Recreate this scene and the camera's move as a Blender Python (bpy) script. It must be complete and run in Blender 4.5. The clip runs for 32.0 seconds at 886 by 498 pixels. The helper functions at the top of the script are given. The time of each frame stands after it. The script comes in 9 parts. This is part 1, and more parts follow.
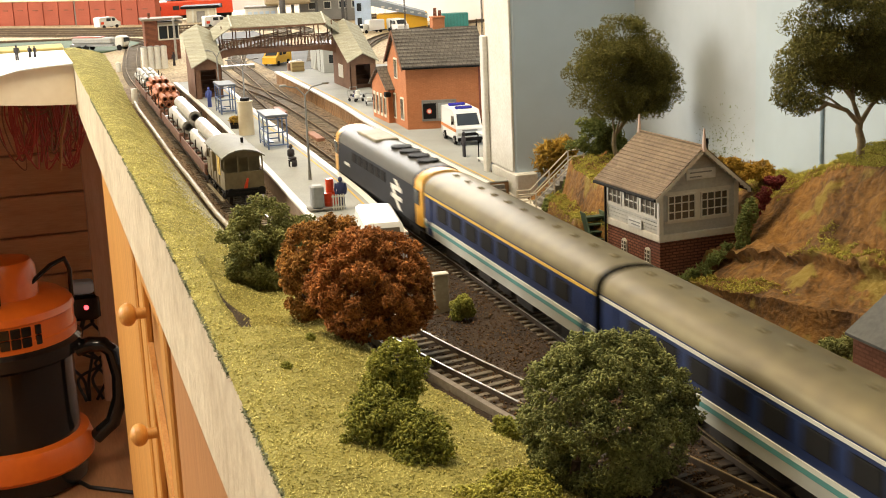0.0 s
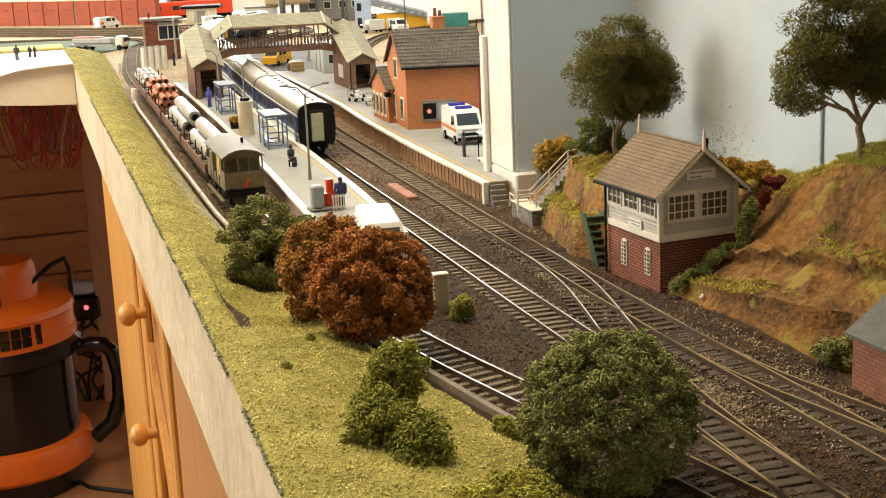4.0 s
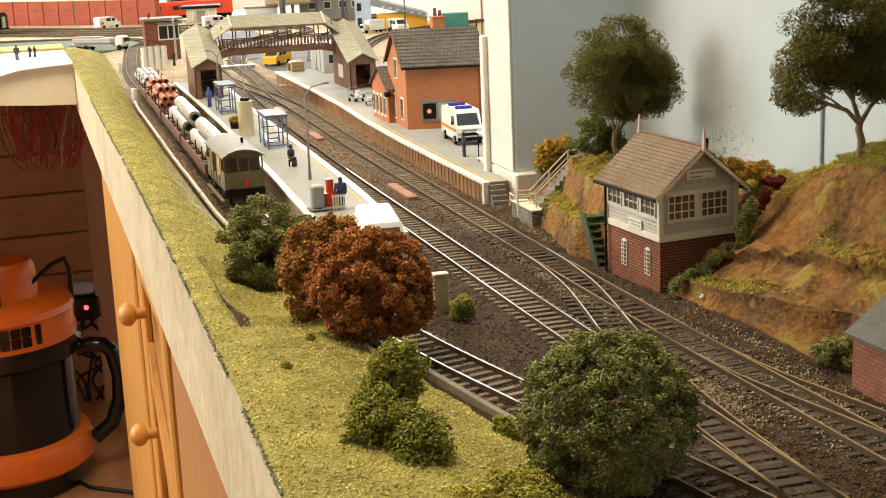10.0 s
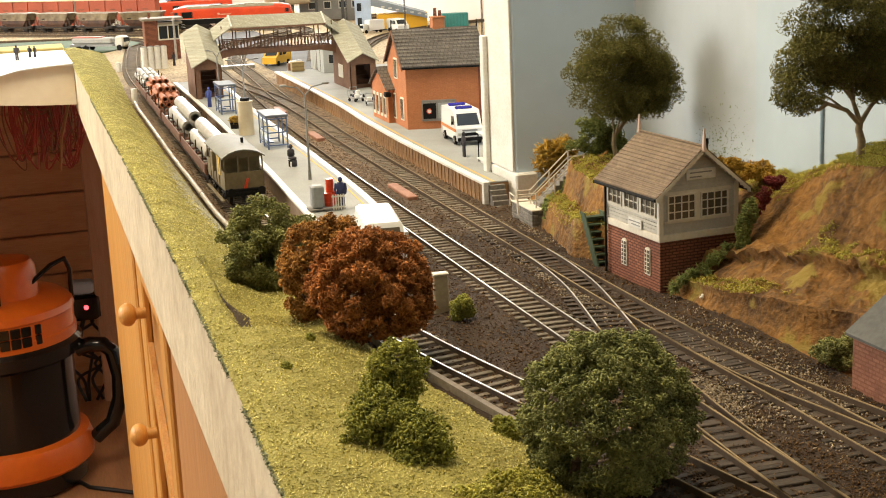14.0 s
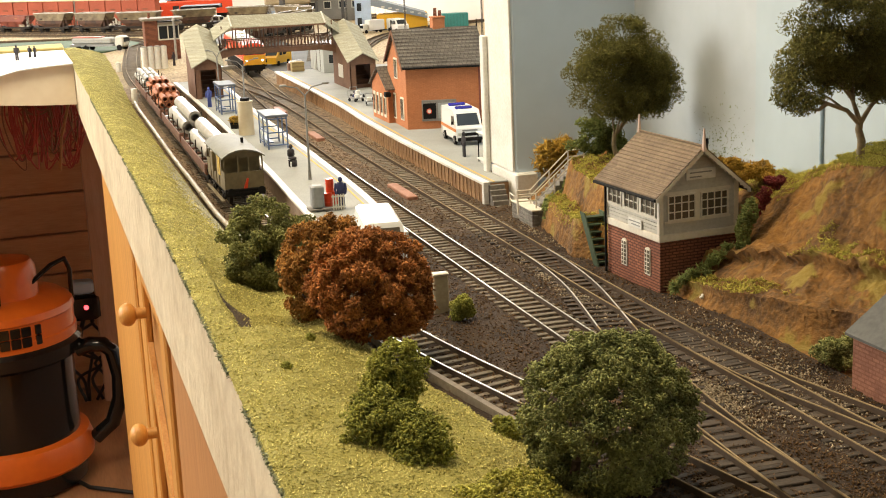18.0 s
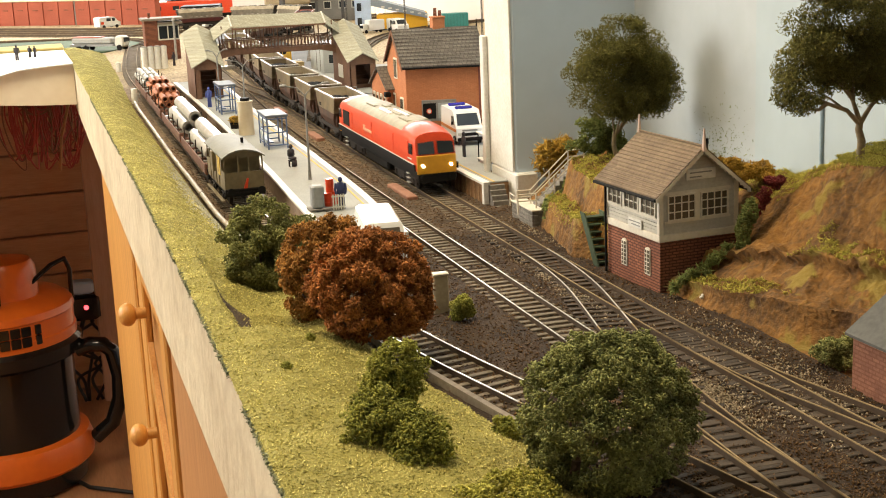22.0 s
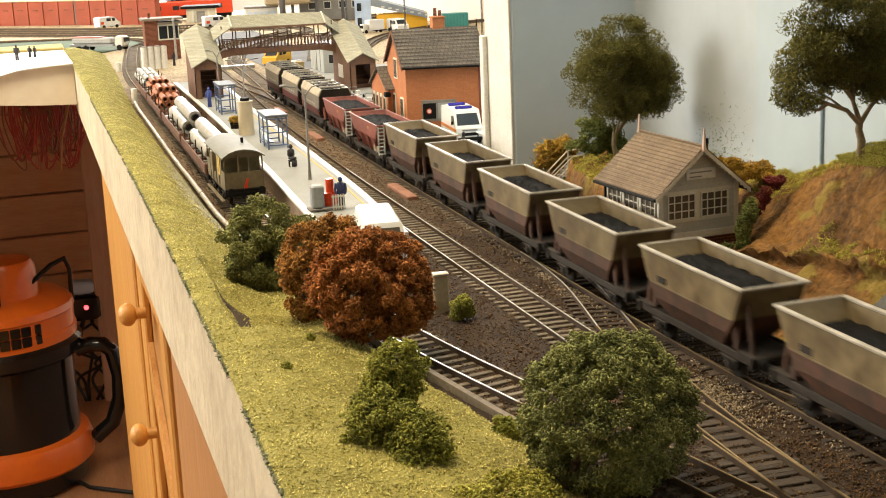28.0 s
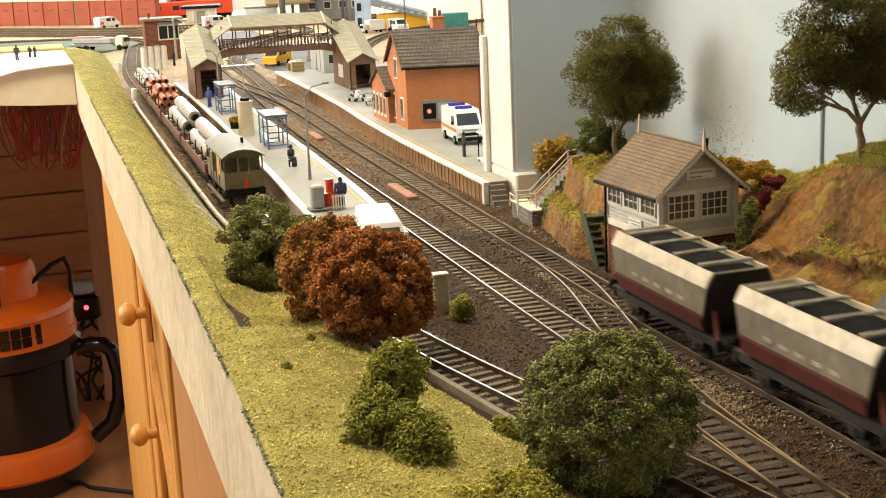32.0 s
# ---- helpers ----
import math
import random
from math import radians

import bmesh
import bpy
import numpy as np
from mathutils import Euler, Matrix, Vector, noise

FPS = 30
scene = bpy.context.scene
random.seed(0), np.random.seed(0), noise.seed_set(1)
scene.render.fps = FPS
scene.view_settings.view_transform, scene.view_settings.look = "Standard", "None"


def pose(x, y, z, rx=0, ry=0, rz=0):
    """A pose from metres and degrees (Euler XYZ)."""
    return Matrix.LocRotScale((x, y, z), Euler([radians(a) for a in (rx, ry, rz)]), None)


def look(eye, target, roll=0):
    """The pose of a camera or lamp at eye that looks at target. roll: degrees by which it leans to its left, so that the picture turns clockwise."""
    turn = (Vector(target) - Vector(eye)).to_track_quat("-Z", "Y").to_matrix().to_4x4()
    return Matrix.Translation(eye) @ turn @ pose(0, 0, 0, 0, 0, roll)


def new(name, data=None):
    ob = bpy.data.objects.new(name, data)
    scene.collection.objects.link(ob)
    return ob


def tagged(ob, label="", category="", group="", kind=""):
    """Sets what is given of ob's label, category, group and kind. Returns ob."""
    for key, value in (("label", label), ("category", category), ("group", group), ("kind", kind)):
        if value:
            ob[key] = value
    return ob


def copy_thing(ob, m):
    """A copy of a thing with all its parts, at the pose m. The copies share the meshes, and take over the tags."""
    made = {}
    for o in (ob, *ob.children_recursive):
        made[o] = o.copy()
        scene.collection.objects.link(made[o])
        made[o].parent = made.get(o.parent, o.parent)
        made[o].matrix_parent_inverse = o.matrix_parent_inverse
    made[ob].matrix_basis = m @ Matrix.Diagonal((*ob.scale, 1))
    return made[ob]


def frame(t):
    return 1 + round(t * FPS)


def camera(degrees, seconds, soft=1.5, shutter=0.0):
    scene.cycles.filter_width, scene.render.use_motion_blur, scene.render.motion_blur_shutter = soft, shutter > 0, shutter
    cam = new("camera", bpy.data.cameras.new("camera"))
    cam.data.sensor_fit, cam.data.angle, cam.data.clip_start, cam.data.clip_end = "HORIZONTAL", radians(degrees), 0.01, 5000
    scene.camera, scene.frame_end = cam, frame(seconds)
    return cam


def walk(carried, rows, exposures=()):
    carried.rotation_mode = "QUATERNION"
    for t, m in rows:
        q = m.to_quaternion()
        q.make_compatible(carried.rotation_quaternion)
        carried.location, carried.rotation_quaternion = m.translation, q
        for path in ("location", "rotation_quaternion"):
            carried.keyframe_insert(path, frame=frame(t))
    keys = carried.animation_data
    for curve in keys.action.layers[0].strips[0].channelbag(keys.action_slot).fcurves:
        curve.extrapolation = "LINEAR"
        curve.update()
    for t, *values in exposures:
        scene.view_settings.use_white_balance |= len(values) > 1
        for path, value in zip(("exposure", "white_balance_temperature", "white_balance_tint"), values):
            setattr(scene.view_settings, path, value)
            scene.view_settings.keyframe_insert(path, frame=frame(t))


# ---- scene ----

cam = camera(35.84, 32.0, soft=1.0, shutter=0.5)
EYE = (0.0, 0.0, 0.2012)
AIM = (0.2764, 0.9332, -0.0284)
walk(cam, [(0.0, look(EYE, AIM, -2.447)), (32.0, look(EYE, AIM, -2.447))], exposures=[(0.0, 0.02), (25.0, 0.05), (28.0, 0.10), (32.0, 0.10)])

# ---- light: a window in the wall beyond the operating well, and the ceiling lamp ----
world = bpy.data.worlds.new("sky")
scene.world = world
world.use_nodes = True
wn = world.node_tree.nodes
sky = wn.new("ShaderNodeTexSky")
sky.sky_type, sky.sun_disc = "NISHITA", False
sky.sun_elevation, sky.sun_rotation = radians(35), radians(250)
world.node_tree.links.new(sky.outputs[0], wn["Background"].inputs[0])
wn["Background"].inputs[1].default_value = 0.12


def area_lamp(name, m, sx, sy, watts, color):
    data = bpy.data.lights.new(name, "AREA")
    data.shape, data.size, data.size_y, data.energy, data.color = "RECTANGLE", sx, sy, watts, color
    ob = new(name, data)
    ob.matrix_world = m
    return ob


area_lamp("window_light", look((-2.12, 2.55, 0.75), (0.3, 2.2, 0.0)), 2.2, 1.1, 92, (1.0, 0.93, 0.82))
area_lamp("window_light_far", look((0.75, 4.72, 0.85), (0.4, 2.8, 0.0)), 1.6, 0.9, 100, (1.0, 0.96, 0.90))
area_lamp("ceiling_lamp_light", look((-0.15, 0.92, 1.36), (0.15, 1.0, 0.0)), 0.9, 0.5, 23, (1.0, 0.82, 0.55))

# ---- mesh and material tools ----


class Mesh:
    """Collects the faces of one part."""

    def __init__(self):
        self.v, self.f = [], []

    def add(self, v, f):
        n = len(self.v)
        self.v += [tuple(p) for p in v]
        self.f += [tuple(i + n for i in q) for q in f]
        return self

    def box(self, x0, x1, y0, y1, z0, z1, c=0.0):
        if c <= 0:
            v = [(x, y, z) for z in (z0, z1) for y in (y0, y1) for x in (x0, x1)]
            return self.add(v, [(0, 2, 3, 1), (4, 5, 7, 6), (0, 1, 5, 4), (2, 6, 7, 3), (0, 4, 6, 2), (1, 3, 7, 5)])
        c = min(c, (x1 - x0) / 2.1, (y1 - y0) / 2.1, (z1 - z0) / 2.1)
        secs = []
        for z, i in ((z0, c), (z0 + c, 0), (z1 - c, 0), (z1, c)):
            a, b, d, e, k = x0 + i, x1 - i, y0 + i, y1 - i, c
            secs.append([(a + k, d, z), (b - k, d, z), (b, d + k, z), (b, e - k, z), (b - k, e, z), (a + k, e, z), (a, e - k, z), (a, d + k, z)])
        return self.loft(secs)

    def loft(self, secs, closed=True, caps=True):
        n, m = len(secs[0]), len(secs)
        v = [p for s in secs for p in s]
        f = []
        for j in range(m - 1):
            for i in range(n if closed else n - 1):
                k = (i + 1) % n
                f.append((j * n + i, j * n + k, (j + 1) * n + k, (j + 1) * n + i))
        if caps:
            f += [tuple(reversed(range(n))), tuple(range((m - 1) * n, m * n))]
        return self.add(v, f)

    def extrude(self, poly, axis, a, b):
        """A flat outline drawn along one axis: poly is in the two other axes, in order."""
        def put(p, d):
            q = list(p)
            q.insert(axis, d)
            return tuple(q)
        return self.loft([[put(p, a) for p in poly], [put(p, b) for p in poly]])

    def tube(self, pts, r, n=8, r1=None):
        pts = [Vector(p) for p in pts]
        secs = []
        for i, p in enumerate(pts):
            d = (pts[min(i + 1, len(pts) - 1)] - pts[max(i - 1, 0)]).normalized()
            a = d.orthogonal() if i == 0 else (a - d * a.dot(d))
            a.normalize()
            b = d.cross(a)
            q = r if r1 is None else r + (r1 - r) * i / (len(pts) - 1)
            secs.append([p + q * (a * math.cos(t) + b * math.sin(t)) for t in (2 * math.pi * k / n for k in range(n))])
        return self.loft(secs)

    def ball(self, c, rx, ry, rz, n=10, m=6):
        secs = []
        for j in range(m + 1):
            t = math.pi * (0.04 + 0.92 * j / m) - math.pi / 2
            secs.append([(c[0] + rx * math.cos(t) * math.cos(u), c[1] + ry * math.cos(t) * math.sin(u), c[2] + rz * math.sin(t)) for u in (2 * math.pi * k / n for k in range(n))])
        return self.loft(secs)

    def move(self, m):
        self.v = [tuple(m @ Vector(p)) for p in self.v]
        return self

    def data(self, name, smooth=0):
        me = bpy.data.meshes.new(name)
        me.from_pydata(self.v, [], self.f)
        bm = bmesh.new()
        bm.from_mesh(me)
        bmesh.ops.recalc_face_normals(bm, faces=bm.faces)
        bm.to_mesh(me)
        bm.free()
        if smooth:
            me.polygons.foreach_set("use_smooth", [True] * len(me.polygons))
            me.set_sharp_from_angle(angle=radians(smooth))
        return me


def part(name, mb, material, parent, label="", smooth=0, m=None):
    me = mb.data(name, smooth) if isinstance(mb, Mesh) else mb
    if not me.materials:
        me.materials.append(material)
    ob = new(name, me)
    ob.parent = parent
    if m is not None:
        ob.matrix_local = m
    if label:
        ob["label"] = label
    return ob


def thing(name, m=None, label="", category="", group="", kind=""):
    ob = new(name)
    ob.empty_display_size = 0.01
    if m is not None:
        ob.matrix_world = m
    return tagged(ob, label, category, group, kind)


def solid(name, mb, material, label="", category="", group="", kind="", smooth=0, m=None):
    ob = part(name, mb, material, None, "", smooth, m)
    return tagged(ob, label, category, group, kind)


def mat(name, col, rough=0.7, col2=None, scale=400.0, big=30.0, var=0.25, bump=0.25, metal=0.0, rnd=0.0, depth=0.0004, coat=0.0, spec=0.5):
    """A surface with grain and stains: colours col and col2 mixed by noise at two sizes (per metre)."""
    m = bpy.data.materials.new(name)
    m.use_nodes = True
    nt = m.node_tree
    n, l = nt.nodes, nt.links
    b = n["Principled BSDF"]
    tc = n.new("ShaderNodeTexCoord")
    f1, f2 = n.new("ShaderNodeTexNoise"), n.new("ShaderNodeTexNoise")
    for f, s in ((f1, scale), (f2, big)):
        f.inputs["Scale"].default_value, f.inputs["Detail"].default_value = s, 4
        l.new(tc.outputs["Object"], f.inputs["Vector"])
    col2 = col2 or tuple(c * (1 - var) for c in col)
    add = n.new("ShaderNodeMath")
    add.operation = "MULTIPLY_ADD"
    add.inputs[1].default_value = 0.45
    l.new(f1.outputs[0], add.inputs[0])
    l2 = n.new("ShaderNodeMath")
    l2.operation = "MULTIPLY"
    l2.inputs[1].default_value = 0.55
    l.new(f2.outputs[0], l2.inputs[0])
    l.new(l2.outputs[0], add.inputs[2])
    ramp = n.new("ShaderNodeMapRange")
    ramp.inputs[1].default_value, ramp.inputs[2].default_value = 0.36, 0.64
    l.new(add.outputs[0], ramp.inputs[0])
    mix = n.new("ShaderNodeMix")
    mix.data_type = "RGBA"
    mix.inputs["A"].default_value, mix.inputs["B"].default_value = (*col2, 1), (*col, 1)
    l.new(ramp.outputs[0], mix.inputs["Factor"])
    out = mix.outputs["Result"]
    if rnd:
        info, hsv, mr = n.new("ShaderNodeObjectInfo"), n.new("ShaderNodeHueSaturation"), n.new("ShaderNodeMapRange")
        mr.inputs[3].default_value, mr.inputs[4].default_value = 1 - rnd, 1 + rnd
        l.new(info.outputs["Random"], mr.inputs[0])
        l.new(mr.outputs[0], hsv.inputs["Value"])
        l.new(out, hsv.inputs["Color"])
        out = hsv.outputs[0]
    l.new(out, b.inputs["Base Color"])
    b.inputs["Roughness"].default_value, b.inputs["Metallic"].default_value = rough, metal
    b.inputs["Specular IOR Level"].default_value = spec
    b.inputs["Coat Weight"].default_value = coat
    if bump:
        bp = n.new("ShaderNodeBump")
        bp.inputs["Strength"].default_value, bp.inputs["Distance"].default_value = bump, depth
        l.new(f1.outputs[0], bp.inputs["Height"])
        l.new(bp.outputs[0], b.inputs["Normal"])
    return m


def stretch(m, x, y, z):
    """Draws a material's grain out along an axis."""
    nt = m.node_tree
    mp = nt.nodes.new("ShaderNodeMapping")
    mp.inputs["Scale"].default_value = (x, y, z)
    tc = next(k for k in nt.nodes if k.type == "TEX_COORD")
    for k in [k for k in nt.nodes if k.type == "TEX_NOISE"]:
        nt.links.new(mp.outputs[0], k.inputs["Vector"])
    nt.links.new(tc.outputs["Object"], mp.inputs["Vector"])
    return m


def tiled(m, course, length, mortar, dark, axes="xz", strength=0.6):
    """Adds courses of bricks or slates to a material: course height and piece length in metres, in the plane of two axes (w: both walls' run)."""
    nt = m.node_tree
    n, l = nt.nodes, nt.links
    b = n["Principled BSDF"]
    tc = next(k for k in n if k.type == "TEX_COORD")
    sep, com, br = n.new("ShaderNodeSeparateXYZ"), n.new("ShaderNodeCombineXYZ"), n.new("ShaderNodeTexBrick")
    l.new(tc.outputs["Object"], sep.inputs[0])
    if axes[0] == "w":
        add = n.new("ShaderNodeMath")
        l.new(sep.outputs["X"], add.inputs[0])
        l.new(sep.outputs["Y"], add.inputs[1])
        l.new(add.outputs[0], com.inputs["X"])
    else:
        l.new(sep.outputs[axes[0].upper()], com.inputs["X"])
    l.new(sep.outputs[axes[1].upper()], com.inputs["Y"])
    l.new(com.outputs[0], br.inputs["Vector"])
    br.inputs["Scale"].default_value = 1.0
    br.inputs["Brick Width"].default_value, br.inputs["Row Height"].default_value = length, course
    br.inputs["Mortar Size"].default_value = mortar
    br.inputs["Color1"].default_value, br.inputs["Color2"].default_value = (1, 1, 1, 1), (0.72, 0.72, 0.72, 1)
    br.inputs["Mortar"].default_value = (*dark, 1)
    old = b.inputs["Base Color"].links[0].from_socket
    mul = n.new("ShaderNodeMix")
    mul.data_type, mul.blend_type = "RGBA", "MULTIPLY"
    mul.inputs["Factor"].default_value = strength
    l.new(old, mul.inputs["A"])
    l.new(br.outputs["Color"], mul.inputs["B"])
    l.new(mul.outputs["Result"], b.inputs["Base Color"])
    bp = n.new("ShaderNodeBump")
    bp.inputs["Strength"].default_value, bp.inputs["Distance"].default_value = 0.5, mortar
    bp.invert = True
    l.new(br.outputs["Fac"], bp.inputs["Height"])
    l.new(bp.outputs[0], b.inputs["Normal"])
    return m


def glow(name, col, strength):
    m = bpy.data.materials.new(name)
    m.use_nodes = True
    b = m.node_tree.nodes["Principled BSDF"]
    b.inputs["Base Color"].default_value = (*col, 1)
    b.inputs["Emission Color"].default_value, b.inputs["Emission Strength"].default_value = (*col, 1), strength
    return m


def glass(name, col=(0.02, 0.025, 0.03), rough=0.08):
    m = bpy.data.materials.new(name)
    m.use_nodes = True
    b = m.node_tree.nodes["Principled BSDF"]
    b.inputs["Base Color"].default_value, b.inputs["Roughness"].default_value = (*col, 1), rough
    b.inputs["IOR"].default_value = 1.5
    return m


# ---- materials ----
M_asphalt = mat("asphalt", (0.10, 0.098, 0.09), 0.9, (0.06, 0.058, 0.055), 900, 20, bump=0.3)
M_plat = mat("platform_surface", (0.34, 0.35, 0.33), 0.85, (0.25, 0.26, 0.25), 900, 22, bump=0.3)
M_white = mat("white_paint", (0.78, 0.77, 0.72), 0.6, (0.62, 0.6, 0.54), 500, 40, bump=0.1)
M_yellowline = mat("yellow_line", (0.62, 0.40, 0.06), 0.7, (0.5, 0.33, 0.06), 500, 40, bump=0.1)
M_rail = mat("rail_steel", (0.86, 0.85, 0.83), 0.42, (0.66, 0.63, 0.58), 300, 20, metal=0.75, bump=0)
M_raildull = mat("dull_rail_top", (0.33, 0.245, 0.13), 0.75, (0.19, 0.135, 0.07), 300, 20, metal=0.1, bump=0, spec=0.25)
M_railrust = mat("rail_rust", (0.085, 0.052, 0.028), 0.8, (0.045, 0.028, 0.016), 400, 30, bump=0.2)
M_sleeper = mat("dark_sleeper", (0.066, 0.047, 0.031), 0.9, (0.030, 0.021, 0.014), 700, 60, bump=0.4, rnd=0.35)
M_sleeper_pale = mat("pale_sleeper", (0.205, 0.170, 0.122), 0.9, (0.105, 0.082, 0.056), 700, 60, bump=0.4, rnd=0.2)
M_cream = mat("cream_paint", (0.66, 0.578, 0.405), 0.7, (0.47, 0.39, 0.255), 70, 12, bump=0.7, depth=0.0025)
M_grass = mat("grass_scatter", (0.38, 0.335, 0.085), 0.95, (0.19, 0.165, 0.03), 700, 30, bump=1.0, depth=0.0015)
M_pine = stretch(mat("pine", (0.66, 0.345, 0.085), 0.45, (0.50, 0.225, 0.048), 90, 12, bump=0.1), 6, 6, 0.6)
M_pinebrown = stretch(mat("brown_pine", (0.48, 0.245, 0.088), 0.5, (0.37, 0.17, 0.056), 90, 12, bump=0.1), 6, 6, 0.6)
M_plank = stretch(mat("timber_wall", (0.66, 0.37, 0.20), 0.6, (0.52, 0.25, 0.12), 60, 6, bump=0.15), 0.5, 5, 5)
M_floor = stretch(mat("floor_boards", (0.44, 0.225, 0.11), 0.5, (0.31, 0.145, 0.068), 60, 6, bump=0.1), 5, 0.5, 5)
M_wallblue = mat("pale_blue_wall", (0.585, 0.70, 0.82), 0.85, (0.535, 0.645, 0.76), 60, 5, bump=0.08)
M_walleast = mat("pale_grey_wall", (0.45, 0.50, 0.535), 0.8, (0.39, 0.435, 0.46), 40, 6, bump=0.12)
M_wallsky = mat("pale_sky_wall", (0.425, 0.505, 0.548), 0.8, (0.38, 0.448, 0.485), 40, 6, bump=0.12)
M_wallwhite = mat("white_wall", (0.74, 0.73, 0.68), 0.8, (0.66, 0.64, 0.59), 60, 6, bump=0.1)
M_ceiling = mat("ceiling_paint", (0.8, 0.78, 0.72), 0.9, (0.74, 0.71, 0.65), 20, 2, bump=0.05)
M_black = mat("black_frame", (0.010, 0.009, 0.008), 0.75, (0.004, 0.0035, 0.003), 400, 40, bump=0.2, spec=0.2)
M_dirt = mat("dirty_underframe", (0.034, 0.026, 0.019), 0.85, (0.012, 0.009, 0.007), 500, 60, bump=0.3)
M_glass = glass("dark_window")
M_brick = tiled(mat("red_brick", (0.34, 0.125, 0.065), 0.85, (0.22, 0.075, 0.040), 700, 60, bump=0.2), 0.0017, 0.0046, 0.00032, (0.32, 0.28, 0.25), "wz", 1.0)
M_orange_brick = tiled(mat("orange_brick", (0.56, 0.215, 0.085), 0.85, (0.46, 0.165, 0.062), 600, 40, bump=0.2), 0.0011, 0.0031, 0.0002, (0.6, 0.55, 0.5), "wz", 0.4)
M_slate = tiled(mat("grey_slate", (0.17, 0.15, 0.128), 0.8, (0.095, 0.083, 0.07), 500, 50, bump=0.3), 0.0030, 0.0038, 0.0003, (0.35, 0.33, 0.3), "xz", 0.8)
M_tan_slate = tiled(mat("tan_roof_slate", (0.235, 0.168, 0.105), 0.8, (0.150, 0.104, 0.064), 600, 60, bump=0.3), 0.0016, 0.0042, 0.00016, (0.5, 0.46, 0.4), "yz", 0.7)
M_board = mat("weathered_boards", (0.60, 0.58, 0.51), 0.75, (0.46, 0.44, 0.38), 500, 50, bump=0.2)

# ---- the lines of rails ----


def curve_through(pts, step=0.004):
    """A smooth run through plan points, with its length at every step."""
    p = [Vector(q) for q in pts]
    out = []
    for i in range(len(p) - 1):
        a, b, c, d = p[max(i - 1, 0)], p[i], p[i + 1], p[min(i + 2, len(p) - 1)]
        la, lb, lc = max((b - a).length, 1e-6), (c - b).length, max((d - c).length, 1e-6)
        ta = ((b - a) / la * lb + (c - b) / lb * la) / (la + lb) if i else (c - b) / lb
        tb = ((c - b) / lb * lc + (d - c) / lc * lb) / (lb + lc) if i < len(p) - 2 else (c - b) / lb
        n = max(2, int(lb / step))
        for k in range(n):
            t = k / n
            out.append(b * (2 * t**3 - 3 * t**2 + 1) + ta * lb * (t**3 - 2 * t**2 + t) + c * (3 * t**2 - 2 * t**3) + tb * lb * (t**3 - t**2))
    out.append(p[-1])
    xy = np.array([(q.x, q.y) for q in out])
    s = np.concatenate([[0], np.cumsum(np.hypot(*np.diff(xy, axis=0).T))])
    return s, xy


def at(line, s):
    S, xy = line
    return np.array([np.interp(s, S, xy[:, 0]), np.interp(s, S, xy[:, 1])])


def nearest(line, x, y):
    S, xy = line
    return S[np.argmin((xy[:, 0] - x) ** 2 + (xy[:, 1] - y) ** 2)]


# up line: away from the eye, round the far curve and down the other side of the room
LINE_A = curve_through([(0.2505, -2.0), (0.2505, -0.5), (0.2507, 0.42), (0.2487, 0.60), (0.2477, 0.72), (0.2473, 1.2), (0.2515, 1.45), (0.262, 1.70), (0.2715, 1.893), (0.2789, 2.113), (0.295, 2.391), (0.358, 2.60), (0.455, 2.77),
                        (0.528, 2.90), (0.522, 3.005), (0.440, 3.048), (0.345, 3.045), (0.25, 3.055), (0.188, 3.094), (0.131, 3.152), (0.072, 3.212), (0.012, 3.273), (-0.05, 3.336), (-0.2, 3.47), (-0.45, 3.60), (-0.9, 3.62), (-1.3, 3.49), (-1.62, 3.08), (-1.70, 2.5), (-1.70, 1.0), (-1.70, -2.0)])
# down line: the other way, outside it
LINE_B = curve_through([(-1.752, -2.6), (-1.752, 1.0), (-1.752, 2.5), (-1.67, 3.11), (-1.34, 3.54), (-0.9, 3.675), (-0.45, 3.655), (-0.2, 3.54), (-0.0506, 3.412), (0.0126, 3.347), (0.0741, 3.2835), (0.134, 3.2216), (0.1924, 3.1613), (0.249, 3.112), (0.32, 3.100), (0.42, 3.103),
                        (0.515, 3.078), (0.578, 2.99), (0.572, 2.87), (0.50, 2.74), (0.42, 2.58), (0.36, 2.42), (0.3338, 2.286), (0.3175, 2.005), (0.3097, 1.864), (0.3025, 1.735), (0.2985, 1.49), (0.2945, 1.245), (0.2940, 1.0), (0.2942, 0.75), (0.2965, 0.56), (0.2996, 0.46), (0.3030, 0.2), (0.3035, -0.4), (0.3035, -2.2)])
# siding beside the island platform, and its joining curve
LINE_C = curve_through([(0.204, 2.75), (0.176, 2.45), (0.158, 2.2), (0.152, 1.8), (0.1485, 1.4), (0.1475, 1.05), (0.152, 0.82), (0.1655, 0.68), (0.1780, 0.61), (0.1955, 0.535), (0.2180, 0.444), (0.2330, 0.37), (0.2440, 0.28), (0.2490, 0.1)])


